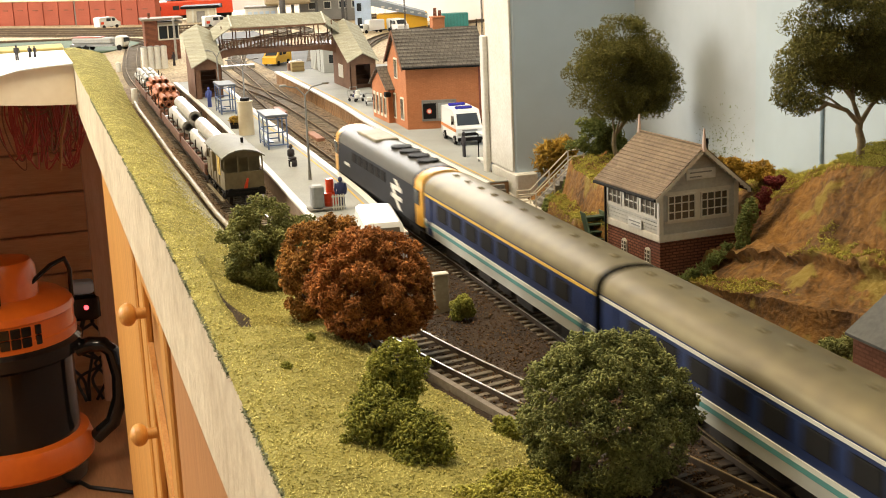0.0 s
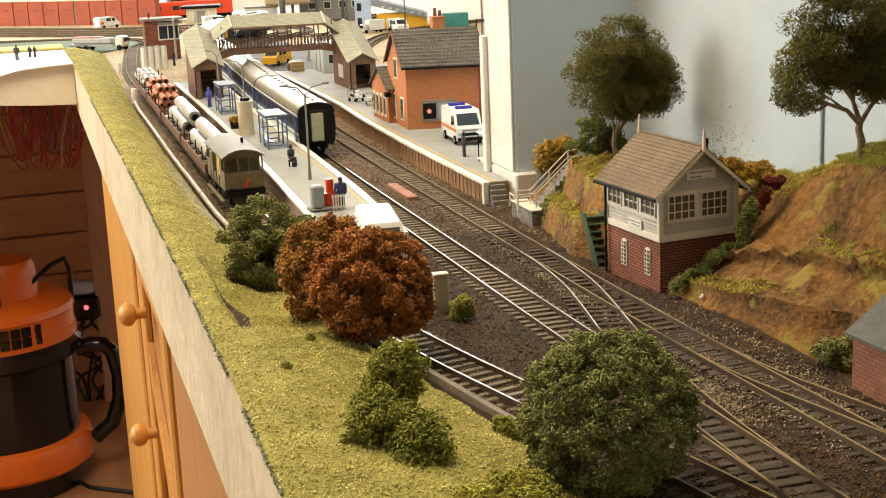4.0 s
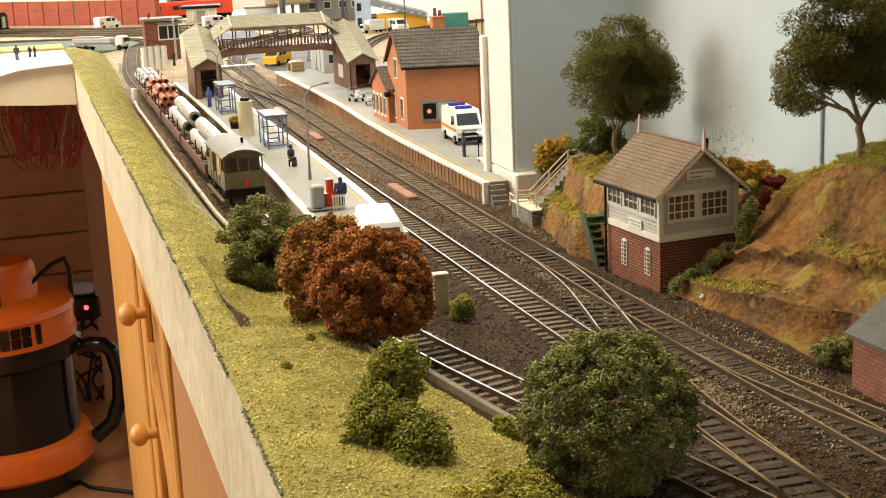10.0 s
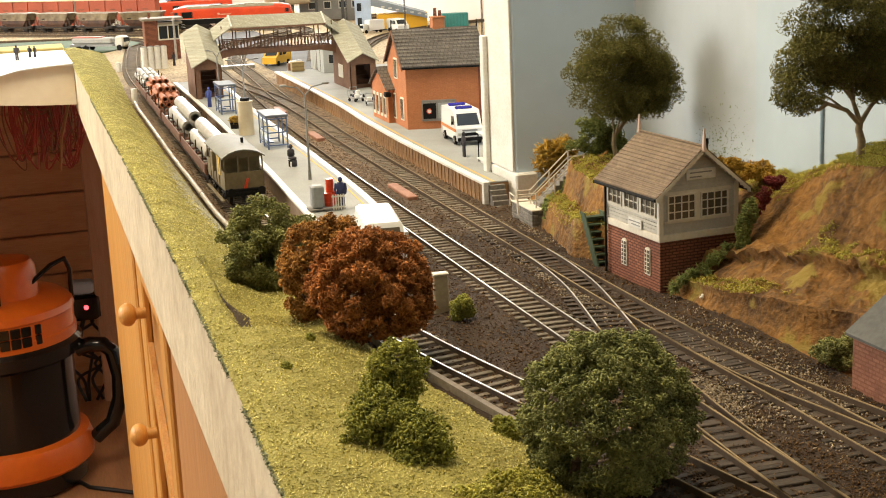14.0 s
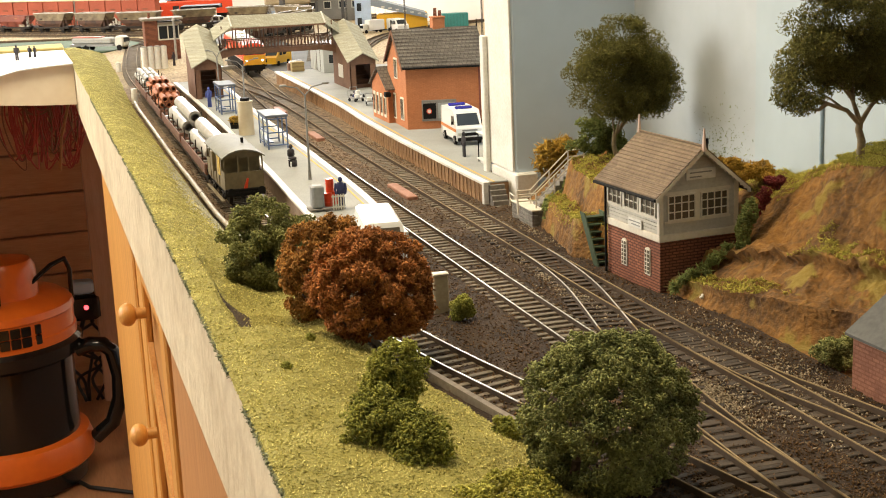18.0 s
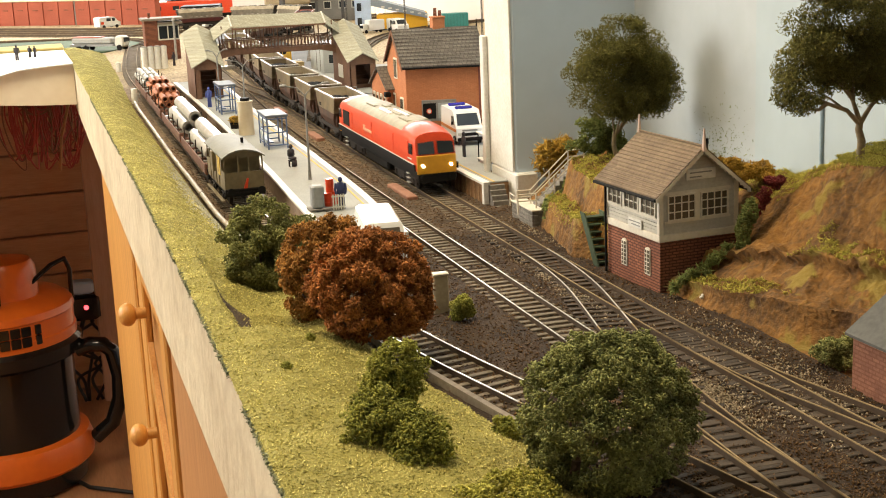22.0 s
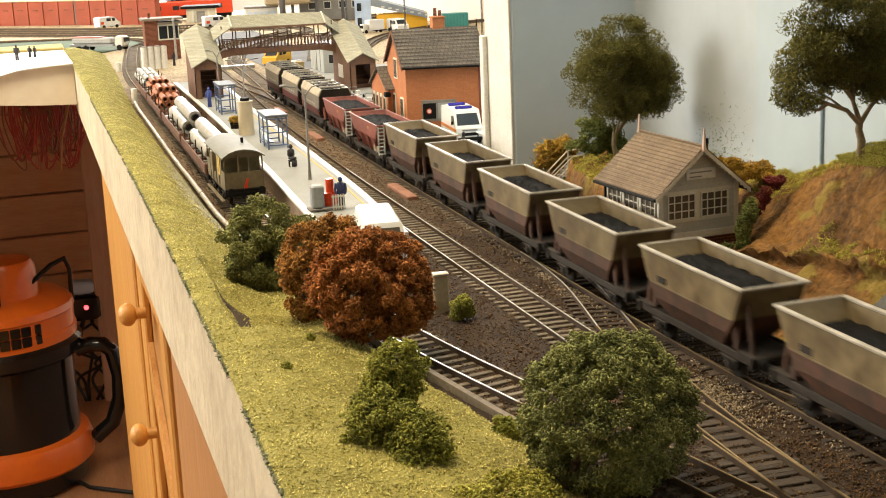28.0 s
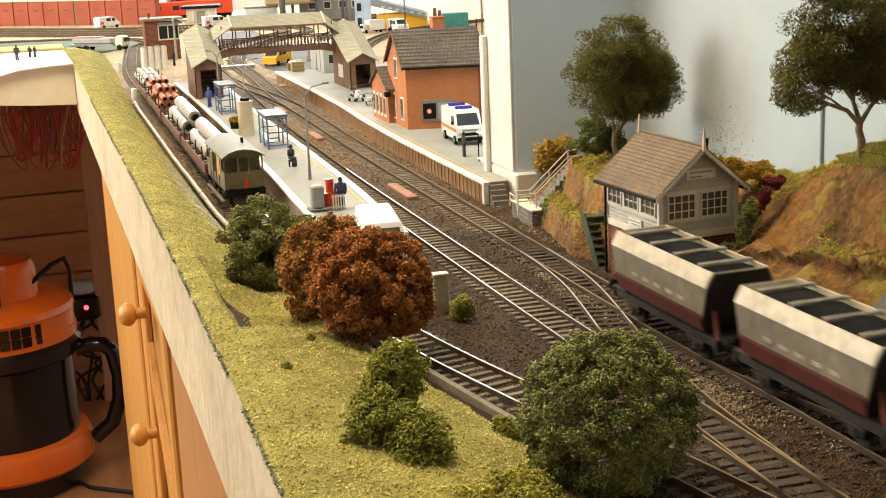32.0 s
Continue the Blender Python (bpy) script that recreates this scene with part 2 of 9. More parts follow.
# crossover between the running lines, and the trap spur outside the down line
LINE_X = curve_through([(0.2940, 0.93), (0.2937, 0.81), (0.2926, 0.748), (0.2880, 0.70), (0.2802, 0.656), (0.2725, 0.618), (0.2640, 0.570), (0.2575, 0.52), (0.2535, 0.475), (0.2512, 0.42), (0.2507, 0.3)])
LINE_S = curve_through([(0.2948, 0.66), (0.2958, 0.60), (0.2978, 0.545), (0.3008, 0.517), (0.3055, 0.494), (0.3105, 0.471), (0.3170, 0.437), (0.331, 0.37), (0.345, 0.29), (0.355, 0.2)])
LINE_Y = curve_through([(0.300, 1.62), (0.2935, 1.75), (0.2830, 1.86), (0.2760, 2.0), (0.279, 2.12)])

# ---- room ----
FLOOR = -0.78


def plain(name, mb, material, label, category="wall"):
    return solid(name, mb, material, label, category, kind="structure")


plain("floor", Mesh().box(-2.3, 2.3, -2.8, 4.9, FLOOR - 0.05, FLOOR), M_floor, "reddish brown boarded room floor in shade", "floor")
plain("ceiling", Mesh().box(-2.3, 2.3, -2.8, 4.9, 1.42, 1.47), M_ceiling, "plain white room ceiling", "ceiling")
wl = Mesh()
wl.box(-2.3, -2.2, -2.8, 1.4, FLOOR, 1.42).box(-2.3, -2.2, 3.7, 4.9, FLOOR, 1.42).box(-2.3, -2.2, 1.4, 3.7, FLOOR, 0.18).box(-2.3, -2.2, 1.4, 3.7, 1.32, 1.42)
plain("wall_west", wl, M_wallwhite, "white room wall with a wide window opening")
wf = Mesh()
wf.box(-2.2, -0.1, 4.8, 4.9, FLOOR, 1.42).box(1.6, 2.3, 4.8, 4.9, FLOOR, 1.42).box(-0.1, 1.6, 4.8, 4.9, FLOOR, 0.36).box(-0.1, 1.6, 4.8, 4.9, 1.32, 1.42)
plain("wall_north", wf, M_wallwhite, "white far room wall with a window opening")
plain("wall_south", Mesh().box(-2.2, 0.4376, -2.8, -2.7, FLOOR, 1.42), M_wallwhite, "plain white room wall behind the operating well")
plain("wall_far_east", Mesh().box(2.2, 2.3, 1.006, 4.8, FLOOR, 1.42), M_wallwhite, "white wall of the room beyond the opening")
# the stub wall that the layout passes, and the long wall beside the signal box
plain("wall_stub", Mesh().box(0.3405, 2.3, 0.95, 1.006, FLOOR, 1.42, 0.0015), M_wallblue, "pale grey-blue wall end beside the layout")
plain("wall_east", Mesh().box(0.4376, 0.53, -2.8, 0.7690, FLOOR, 1.42), M_wallsky, "pale sky-grey wall behind the earth bank")
plain("wall_east_end", Mesh().box(0.4384, 0.53, 0.7692, 0.95, FLOOR, 1.42), M_walleast, "off-white end of the wall behind the earth bank")
tr = Mesh().box(0.3385, 0.3403, 0.9505, 1.0055, 0.020, 1.4, 0.0004)
tr.box(0.3345, 0.3384, 1.0, 1.008, -0.006, 0.118, 0.0006)
plain("trim", tr, M_white, "narrow white edging strips on the wall end", "trim")
plain("plinth", Mesh().box(0.3385, 0.356, 0.944, 1.0, -0.006, 0.0195, 0.0012), M_white, "white plaster foot of the wall end", "plinth")
pb = Mesh().tube([(0.4368, 0.6915, -0.02), (0.4368, 0.6915, 1.40)], 0.0013, 10)
solid("wall_pipe", pb, mat("blue_grey_paint", (0.34, 0.45, 0.54), 0.6), "thin blue-grey pipe running up the wall", "pipe", smooth=40)

# timber wall and trestles under the far boards
wp = thing("wall_timber", None, "dark brown horizontal timber boarding under the layout", "wall", kind="structure")
plank_me = Mesh().box(-1.3, 0.50, 0, 0.02, 0.0015, 0.0885, 0.003).data("plank")
plank_me.materials.append(M_plank)
part("backing", Mesh().box(-1.5, 0.30, 3.071, 3.085, FLOOR, -0.047), M_plank, wp)
for i in range(8):
    part("plank", plank_me, M_plank, wp, m=pose(-0.2, 3.05, FLOOR + 0.09 * i))

# ---- baseboards ----
bb = Mesh()
bb.box(0.078, 0.3385, -2.4, 0.944, -0.045, -0.0085).box(0.3385, 0.437, -2.4, 0.944, -0.045, -0.0085).box(0.078, 0.3405, 0.944, 1.0, -0.045, -0.0085).box(0.078, 1.5, 1.0065, 3.9, -0.045, -0.0085)
bb.box(-2.1, 0.078, 2.75, 3.9, -0.045, -0.0085).box(-2.1, -1.45, -2.65, 2.75, -0.045, -0.0085)
plain("baseboard", bb, M_pinebrown, "wooden baseboard that carries the model railway", "baseboard")

# ground: dark ballast near the signal box, paler by the platforms, sandy in the yard
M_ground = mat("ground_mix", (0.060, 0.034, 0.016), 0.95, (0.015, 0.008, 0.0035), 900, 45, bump=1.0, depth=0.0012)
nt = M_ground.node_tree
gb = nt.nodes["Principled BSDF"]
prev = gb.inputs["Base Color"].links[0].from_socket
tc = next(k for k in nt.nodes if k.type == "TEX_COORD")
sep = nt.nodes.new("ShaderNodeSeparateXYZ")
nt.links.new(tc.outputs["Object"], sep.inputs[0])
wob = nt.nodes.new("ShaderNodeTexNoise")
wob.inputs["Scale"].default_value = 14
nt.links.new(tc.outputs["Object"], wob.inputs["Vector"])
wy = nt.nodes.new("ShaderNodeMath")
wy.operation = "MULTIPLY_ADD"
wy.inputs[1].default_value = 0.5
nt.links.new(wob.outputs[0], wy.inputs[0])
nt.links.new(sep.outputs["Y"], wy.inputs[2])
spk = nt.nodes.new("ShaderNodeTexNoise")
spk.inputs["Scale"].default_value, spk.inputs["Detail"].default_value = 240, 8
nt.links.new(tc.outputs["Object"], spk.inputs["Vector"])
for lo, hi, ca, cb in ((1.08, 1.5, (0.075, 0.048, 0.027), (0.27, 0.19, 0.11)), (2.15, 2.5, (0.26, 0.19, 0.11), (0.60, 0.49, 0.31))):
    mr = nt.nodes.new("ShaderNodeMapRange")
    mr.inputs[1].default_value, mr.inputs[2].default_value = lo, hi
    nt.links.new(wy.outputs[0], mr.inputs[0])
    tone = nt.nodes.new("ShaderNodeMix")
    tone.data_type = "RGBA"
    tone.inputs["A"].default_value, tone.inputs["B"].default_value = (*ca, 1), (*cb, 1)
    sr = nt.nodes.new("ShaderNodeMapRange")
    sr.inputs[1].default_value, sr.inputs[2].default_value = 0.35, 0.62
    nt.links.new(spk.outputs[0], sr.inputs[0])
    nt.links.new(sr.outputs[0], tone.inputs["Factor"])
    mx = nt.nodes.new("ShaderNodeMix")
    mx.data_type = "RGBA"
    nt.links.new(mr.outputs[0], mx.inputs["Factor"])
    nt.links.new(prev, mx.inputs["A"])
    nt.links.new(tone.outputs["Result"], mx.inputs["B"])
    prev = mx.outputs["Result"]
nt.links.new(prev, gb.inputs["Base Color"])


def grid(xs, ys, zf):
    """A sheet of ground over plan lines xs and ys, at heights zf(x, y)."""
    n = len(xs)
    v = [(x, y, zf(x, y)) for y in ys for x in xs]
    f = [(j * n + i, j * n + i + 1, (j + 1) * n + i + 1, (j + 1) * n + i) for j in range(len(ys) - 1) for i in range(n - 1)]
    return Mesh().add(v, f)


def bumps(x, y, s, a):
    return a * noise.fractal(Vector((x * s, y * s, 0.3)), 0.8, 2.0, 4)


def steps(a, b, d):
    return [a + (b - a) * i / max(1, round((b - a) / d)) for i in range(round((b - a) / d) + 1)]


def ground_z(x, y):
    return -0.0034 + bumps(x, y, 160, 0.0008) + bumps(x, y, 30, 0.0006)


gr = grid(steps(0.079, 0.338, 0.0035), steps(0.3, 2.0, 0.0035), ground_z)
gr2 = grid(steps(0.338, 1.49, 0.05), steps(1.02, 3.89, 0.05), lambda x, y: -0.0052)
gr3 = grid(steps(0.079, 0.338, 0.02), steps(2.0, 3.89, 0.02), lambda x, y: -0.0050 + bumps(x, y, 60, 0.0008))
gr4 = grid(steps(-2.09, 0.079, 0.07), steps(2.76, 3.89, 0.07), lambda x, y: -0.0052)
gr5 = grid(steps(0.079, 0.338, 0.05), steps(-2.39, 0.3, 0.09), lambda x, y: -0.0050)
gr6 = grid(steps(-2.09, -1.46, 0.05), steps(-2.6, 2.76, 0.09), lambda x, y: -0.0052)
gr7 = grid(steps(0.338, 0.436, 0.05), steps(-2.39, 0.3, 0.09), lambda x, y: -0.0052)
for g_ in (gr2, gr3, gr4, gr5, gr6, gr7):
    gr.add(g_.v, g_.f)
solid("ground", gr, M_ground, "dark brown ballast and earth scatter, sandy in the far yard", "ground", kind="structure", smooth=60)

# ---- tracks ----
GAUGE = 0.0168


def rail_mesh(line, s0, s1, off, x0, x1, z0, z1, step=0.012):
    secs = []
    for s in np.linspace(s0, s1, max(2, int((s1 - s0) / step))):
        p, d = at(line, s), at(line, min(s + 0.004, line[0][-1])) - at(line, max(s - 0.004, 0))
        d = d / np.hypot(*d)
        nx = np.array([d[1], -d[0]])
        secs.append([(*(p + nx * (off + o)), z) for o, z in ((x0, z0), (x1, z0), (x1, z1), (x0, z1))])
    return Mesh().loft(secs)


sleeper_dark = Mesh().box(-0.0150, 0.0150, -0.0017, 0.0017, -0.0052, -0.0026, 0.0003).data("sleeper")
sleeper_pale = sleeper_dark.copy()
sleeper_dark.materials.append(M_sleeper)
sleeper_pale.materials.append(M_sleeper_pale)


def track(line, label, near=(0.36, 2.1), s0=0.0, s1=None, pale=None, glint=None, pitch=0.0082):
    S = line[0]
    s1 = s1 or S[-1]
    t = thing("railway_track", None, label, "railway track", "tracks of the layout")
    for side in (-1, 1):
        off = side * (GAUGE / 2 + 0.0005)
        r = part("rail", rail_mesh(line, s0, s1, off, -0.00032, 0.00032, -0.0030, -0.0004), M_railrust, t)
        # window glint put into the colour: brighter steel only between these two plan places
        ends = sorted(min(max(nearest(line, *q), s0), s1) for q in glint) if glint else [s0, s0]
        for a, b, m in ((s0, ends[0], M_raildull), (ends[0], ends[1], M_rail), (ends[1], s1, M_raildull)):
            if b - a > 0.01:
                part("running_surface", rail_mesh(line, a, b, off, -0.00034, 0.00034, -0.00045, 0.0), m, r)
    rest = Mesh()
    rr = random.Random(7)
    made = 0
    for s in np.arange(s0 + 0.003, s1, pitch):
        p = at(line, s)
        d = at(line, min(s + 0.004, S[-1])) - at(line, max(s - 0.004, 0))
        m = Matrix.Translation((p[0], p[1], rr.uniform(-0.0003, 0.0001))) @ Matrix.Rotation(math.atan2(d[1], d[0]) - math.pi / 2 + rr.uniform(-0.02, 0.02), 4, "Z")
        light = pale and pale[0] < p[1] < pale[1] and p[0] > 0
        if near[0] < p[1] < near[1] and p[0] > 0.05 and made < 290:
            made += 1
            part("sleeper", sleeper_pale if light else sleeper_dark, M_sleeper, t, m=m)
        elif s % 0.0164 < 0.0083 or p[0] > -0.2:
            b = Mesh().box(-0.0150, 0.0150, -0.0017, 0.0017, -0.0052, -0.0026)
            rest.add(b.move(m).v, b.f)
    if rest.v:
        part("sleepers_joined", rest, M_sleeper_pale if pale and pale[1] > 1.9 else M_sleeper, t)["kind"] = "stuff"
    return t


track(LINE_A, "running line with bright rails and greyish sleepers", pale=(0.56, 2.6), glint=((0.2487, 0.54), (0.2473, 1.15)))
track(LINE_B, "running line beside the platform with weathered rails", pale=(0.86, 2.6))
track(LINE_C, "siding track curving in beside the grass bank", near=(0.3, 1.3), pale=(0.50, 3), glint=((0.1970, 0.53), (0.1475, 1.0)))
track(LINE_X, "crossover track between the running lines", near=(0.3, 0.66), glint=((0.2937, 0.79), (0.2725, 0.618)), s0=nearest(LINE_X, 0.2937, 0.80))
track(LINE_S, "weathered spur track leading away by the bank", near=(0.2, 0.53), s0=nearest(LINE_S, 0.2958, 0.60))
track(LINE_Y, "crossover track beyond the platforms", near=(1.6, 1.6), pale=(0, 3))
for k, pts in enumerate(([(-0.45, 3.86), (-0.05, 3.50), (0.24, 3.21), (0.6, 3.17), (1.3, 3.2)], [(-0.30, 3.80), (-0.05, 3.575), (0.27, 3.30), (0.6, 3.27), (1.3, 3.3)], [(0.205, 2.72), (0.235, 2.80), (0.22, 2.93), (0.12, 3.03), (-0.05, 3.10), (-0.6, 3.2)],
                         [(0.45, 2.2), (0.52, 2.5), (0.62, 2.8), (0.9, 3.05), (1.3, 3.1)], [(0.50, 2.1), (0.58, 2.4), (0.70, 2.65), (0.95, 2.85), (1.3, 2.9)])):
    track(curve_through(pts), "far yard track seen beyond the station", near=(9, 9), pale=(0, 9))

# ---- platforms ----
rr = random.Random(3)


def interp_edge(pts, y):
    return float(np.interp(y, [p[1] for p in pts], [p[0] for p in pts]))


PH = 0.013
L_right = [(0.2190, 0.80), (0.2235, 0.89), (0.2280, 0.978), (0.2312, 1.17), (0.2335, 1.44), (0.2410, 1.71), (0.2450, 1.85)]
L_left = [(0.1700, 0.80), (0.1722, 0.89), (0.1742, 0.972), (0.1784, 1.1038), (0.1844, 1.45), (0.1852, 1.68), (0.1850, 1.85)]
R_left = [(0.3170, 0.957), (0.3168, 1.0), (0.3172, 1.2), (0.3205, 1.35), (0.3272, 1.486), (0.3290, 1.7), (0.3300, 1.88)]


def strip(edge_a, da, edge_b, db, y0, y1, z0, z1, n=24):
    secs = []
    for y in np.linspace(y0, y1, n):
        a, b = interp_edge(edge_a, y) + da, interp_edge(edge_b, y) + db
        secs.append([(a, y, z0), (b, y, z0), (b, y, z1), (a, y, z1)])
    return Mesh().loft(secs)


pl = thing("island_platform", None, "grey surfaced island platform with white edges", "platform", kind="structure")
part("platform_body", strip(L_left, 0.0012, L_right, -0.0012, 0.82, 1.85, -0.006, PH - 0.001), mat("platform_brick", (0.33, 0.24, 0.16), 0.9, (0.2, 0.13, 0.08)), pl)
part("platform_top", strip(L_left, 0.0045, L_right, -0.0045, 0.82, 1.85, PH - 0.001, PH), M_plat, pl)
part("edge_coping", strip(L_right, -0.0045, L_right, 0.0006, 0.82, 1.85, PH - 0.0016, PH + 0.0002), M_white, pl)
part("edge_coping", strip(L_left, -0.0006, L_left, 0.0045, 0.82, 1.85, PH - 0.0016, PH + 0.0002), M_white, pl)
part("safety_line", strip(L_right, -0.0095, L_right, -0.0082, 0.84, 1.85, PH, PH + 0.0003), M_yellowline, pl)
pr_ = thing("main_platform", None, "grey main platform with panelled brown face and white edge", "platform", kind="structure")
R_right = [(0.337, 0.957), (0.337, 1.013), (0.56, 1.014), (0.56, 1.88)]
part("platform_body", strip(R_left, 0.0014, R_right, 0, 0.957, 1.90, -0.006, PH - 0.001, 60), mat("platform_face", (0.34, 0.19, 0.085), 0.85, (0.2, 0.105, 0.045), 300, 40), pr_)
part("platform_top", strip(R_left, 0.0048, R_right, 0, 0.957, 1.90, PH - 0.001, PH, 60), M_plat, pr_)
part("edge_coping", strip(R_left, -0.0008, R_left, 0.0048, 0.955, 1.90, PH - 0.0016, PH + 0.0003), M_white, pr_)
part("safety_line", strip(R_left, 0.0078, R_left, 0.0092, 0.957, 1.90, PH, PH + 0.0003), M_yellowline, pr_)
pier = Mesh().box(-0.0006, 0.0, -0.0011, 0.0011, -0.0065, PH - 0.002).data("pier")
pier.materials.append(mat("brown_pier", (0.42, 0.26, 0.13), 0.85, (0.25, 0.14, 0.06), 500, 60))
for i, y in enumerate(np.arange(0.972, 1.88, 0.0098)):
    part("pier", pier, None, pr_, m=pose(interp_edge(R_left, y) + 0.0014, y, 0))
part("end_post", Mesh().box(0.3160, 0.3200, 0.9535, 0.958, -0.006, PH + 0.0008, 0.0004), M_white, pr_)
# steps at the platform's near end
st = thing("platform_steps", None, "small grey stone steps at the platform end", "steps")
M_stone = mat("grey_stone", (0.28, 0.26, 0.23), 0.9, (0.17, 0.155, 0.135), 500, 60, bump=0.5)
for i in range(5):
    part("step", Mesh().box(0.3205, 0.3330, 0.9568 - 0.003 * (i + 1), 0.9568 - 0.003 * i - 0.0001, -0.006, PH - 0.0035 * i - 0.002, 0.0003), M_stone, st)

# ---- the near edge: painted fascia and the grass bank behind it ----
FTOP = [(0.018, -0.5), (0.016, 0.43), (0.0215, 0.57), (0.0262, 0.8), (0.0275, 0.98), (0.024, 1.4), (0.018, 2.0), (0.012, 2.62)]


def ftop(y):
    return float(np.interp(y, [p[1] for p in FTOP], [p[0] for p in FTOP]))


secs = []
for y in np.linspace(-1.2, 2.62, 90):
    t = ftop(y) - 0.0032 + bumps(0, y, 25, 0.0008)
    secs.append([(0.0688, y, -0.055), (0.0785, y, -0.055), (0.0785, y, t), (0.0688, y, t)])
solid("fascia", Mesh().loft(secs), M_cream, "cream painted wooden edge board of the layout", "edge board", kind="structure")

G_FOOT = [(0.190, 0.2), (0.190, 0.42), (0.1865, 0.46), (0.1735, 0.52), (0.1620, 0.585), (0.1490, 0.66), (0.1370, 0.74), (0.1260, 0.85), (0.1215, 1.0), (0.1205, 1.3), (0.1225, 1.7), (0.135, 2.2), (0.142, 2.62)]


def ease(u):
    u = max(0.0, min(1.0, u))
    return u * u * (3 - 2 * u)


def grass_z(x, y):
    foot = interp_edge(G_FOOT, y)
    u = max(0.0, min(1.0, (x - 0.0770) / max(foot - 0.0770, 0.01)))
    z = -0.0055 + (ftop(y) + 0.0062 - 0.0008) * (1 - u ** (2.1 - 0.5 * ease((y - 0.66) / 0.2))) ** 0.9
    z -= 0.0012 * ease((0.0712 - x) / 0.003)
    # the hollow behind the lip of the bank
    z -= 0.0095 * ease((x - 0.0800 - 0.0010 * math.sin(y * 90)) / 0.0070) * (1 - ease((x - 0.108) / 0.025)) * ease((y - 0.616 - 0.02 * max(0.0, x - 0.09)) / 0.010) * (1 - ease((y - 0.73) / 0.11))
    z = max(z, -0.0052)
    return z + bumps(x, y, 45, 0.0014) * (0.4 + u * (1 - u) * 2.4) + bumps(x, y, 260, 0.0005)


v, f, nu = [], [], 56
ys = steps(0.2, 2.62, 0.0035)
for y in ys:
    foot = interp_edge(G_FOOT, y)
    for i in range(nu + 1):
        x = 0.0683 + (foot - 0.0683) * i / nu
        v.append((x, y, grass_z(x, y)))
for j in range(len(ys) - 1):
    for i in range(nu):
        a = j * (nu + 1) + i
        f.append((a, a + 1, a + nu + 2, a + nu + 1))
solid("grass_bank", Mesh().add(v, f), M_grass, "bank covered in yellow-green grass scatter along the layout edge", "grass bank", kind="structure", smooth=60)

# dark brown strip laid on the hollow's side as its painted shade
secs = []
for i in range(25):
    y = 0.705 - (0.705 - 0.622) * i / 24
    w = 0.0105 * math.sin(math.pi * (i + 0.6) / 25.2) ** 1.3 + 0.0003
    x = float(np.interp(y, (0.620, 0.626, 0.647, 0.69, 0.735), (0.0890, 0.0868, 0.0842, 0.0836, 0.0838))) + 0.0004 * math.sin(i * 2.1)
    secs.append([(x + w * k / 4, y, grass_z(x + w * k / 4, y) + (0.0007 if 0 < k < 4 else -0.0004)) for k in range(5)])
solid("bare_earth_edge", Mesh().loft(secs, closed=False, caps=False), mat("hollow_shade", (0.060, 0.036, 0.014), 0.95, (0.028, 0.016, 0.007), 700, 90, bump=1.0, depth=0.001), "dark strip painted as the shade inside a grassy hollow", "earth edge", kind="structure", smooth=60)

# ---- trains ----
M_red = mat("bright_red_paint", (0.70, 0.078, 0.022), 0.35, (0.58, 0.05, 0.014), 300, 40, bump=0.05, spec=0.3)
M_yel = mat("warning_yellow", (0.70, 0.36, 0.02), 0.4, (0.58, 0.28, 0.015), 300, 40, bump=0.05)
M_grime = mat("khaki_roof", (0.31, 0.275, 0.185), 0.6, (0.22, 0.19, 0.125), 200, 50, bump=0.1, spec=0.2)
M_blue = mat("dark_blue_paint", (0.010, 0.025, 0.092), 0.5, (0.007, 0.016, 0.062), 300, 30, bump=0.05, spec=0.3)
M_coachroof = mat("olive_metal_roof", (0.175, 0.142, 0.068), 0.5, (0.115, 0.092, 0.045), 120, 30, bump=0.05, metal=0.55)
M_offwhite = mat("offwhite_band", (0.62, 0.62, 0.55), 0.45, (0.5, 0.49, 0.43), 300, 40, bump=0.05)
M_teal = mat("teal_band", (0.09, 0.27, 0.25), 0.45, (0.07, 0.2, 0.19), 300, 40, bump=0.05)
M_coal = mat("coal", (0.012, 0.0115, 0.0115), 0.85, (0.004, 0.004, 0.004), 1200, 90, bump=1.0, depth=0.0015, spec=0.12)
M_hopper = mat("weathered_grey_green", (0.225, 0.175, 0.092), 0.42, (0.085, 0.055, 0.026), 150, 40, bump=0.15, rnd=0.12)
M_rim = mat("worn_rim", (0.46, 0.43, 0.37), 0.4, (0.28, 0.25, 0.20), 300, 60, bump=0.1)
M_rustred = mat("faded_red_oxide", (0.27, 0.072, 0.045), 0.55, (0.15, 0.042, 0.028), 300, 50, bump=0.2)
M_rustgrime = mat("grimy_red_brown", (0.100, 0.042, 0.022), 0.7, (0.034, 0.020, 0.012), 180, 45, bump=0.2, rnd=0.15)
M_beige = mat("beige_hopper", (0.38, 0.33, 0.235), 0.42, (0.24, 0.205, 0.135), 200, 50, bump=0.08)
M_fadedmark = mat("faded_gold_lettering", (0.72, 0.50, 0.34), 0.5, (0.66, 0.36, 0.22), 300, 60, bump=0.05)
M_headlight = glow("headlight_lens", (1.0, 0.95, 0.8), 6.0)


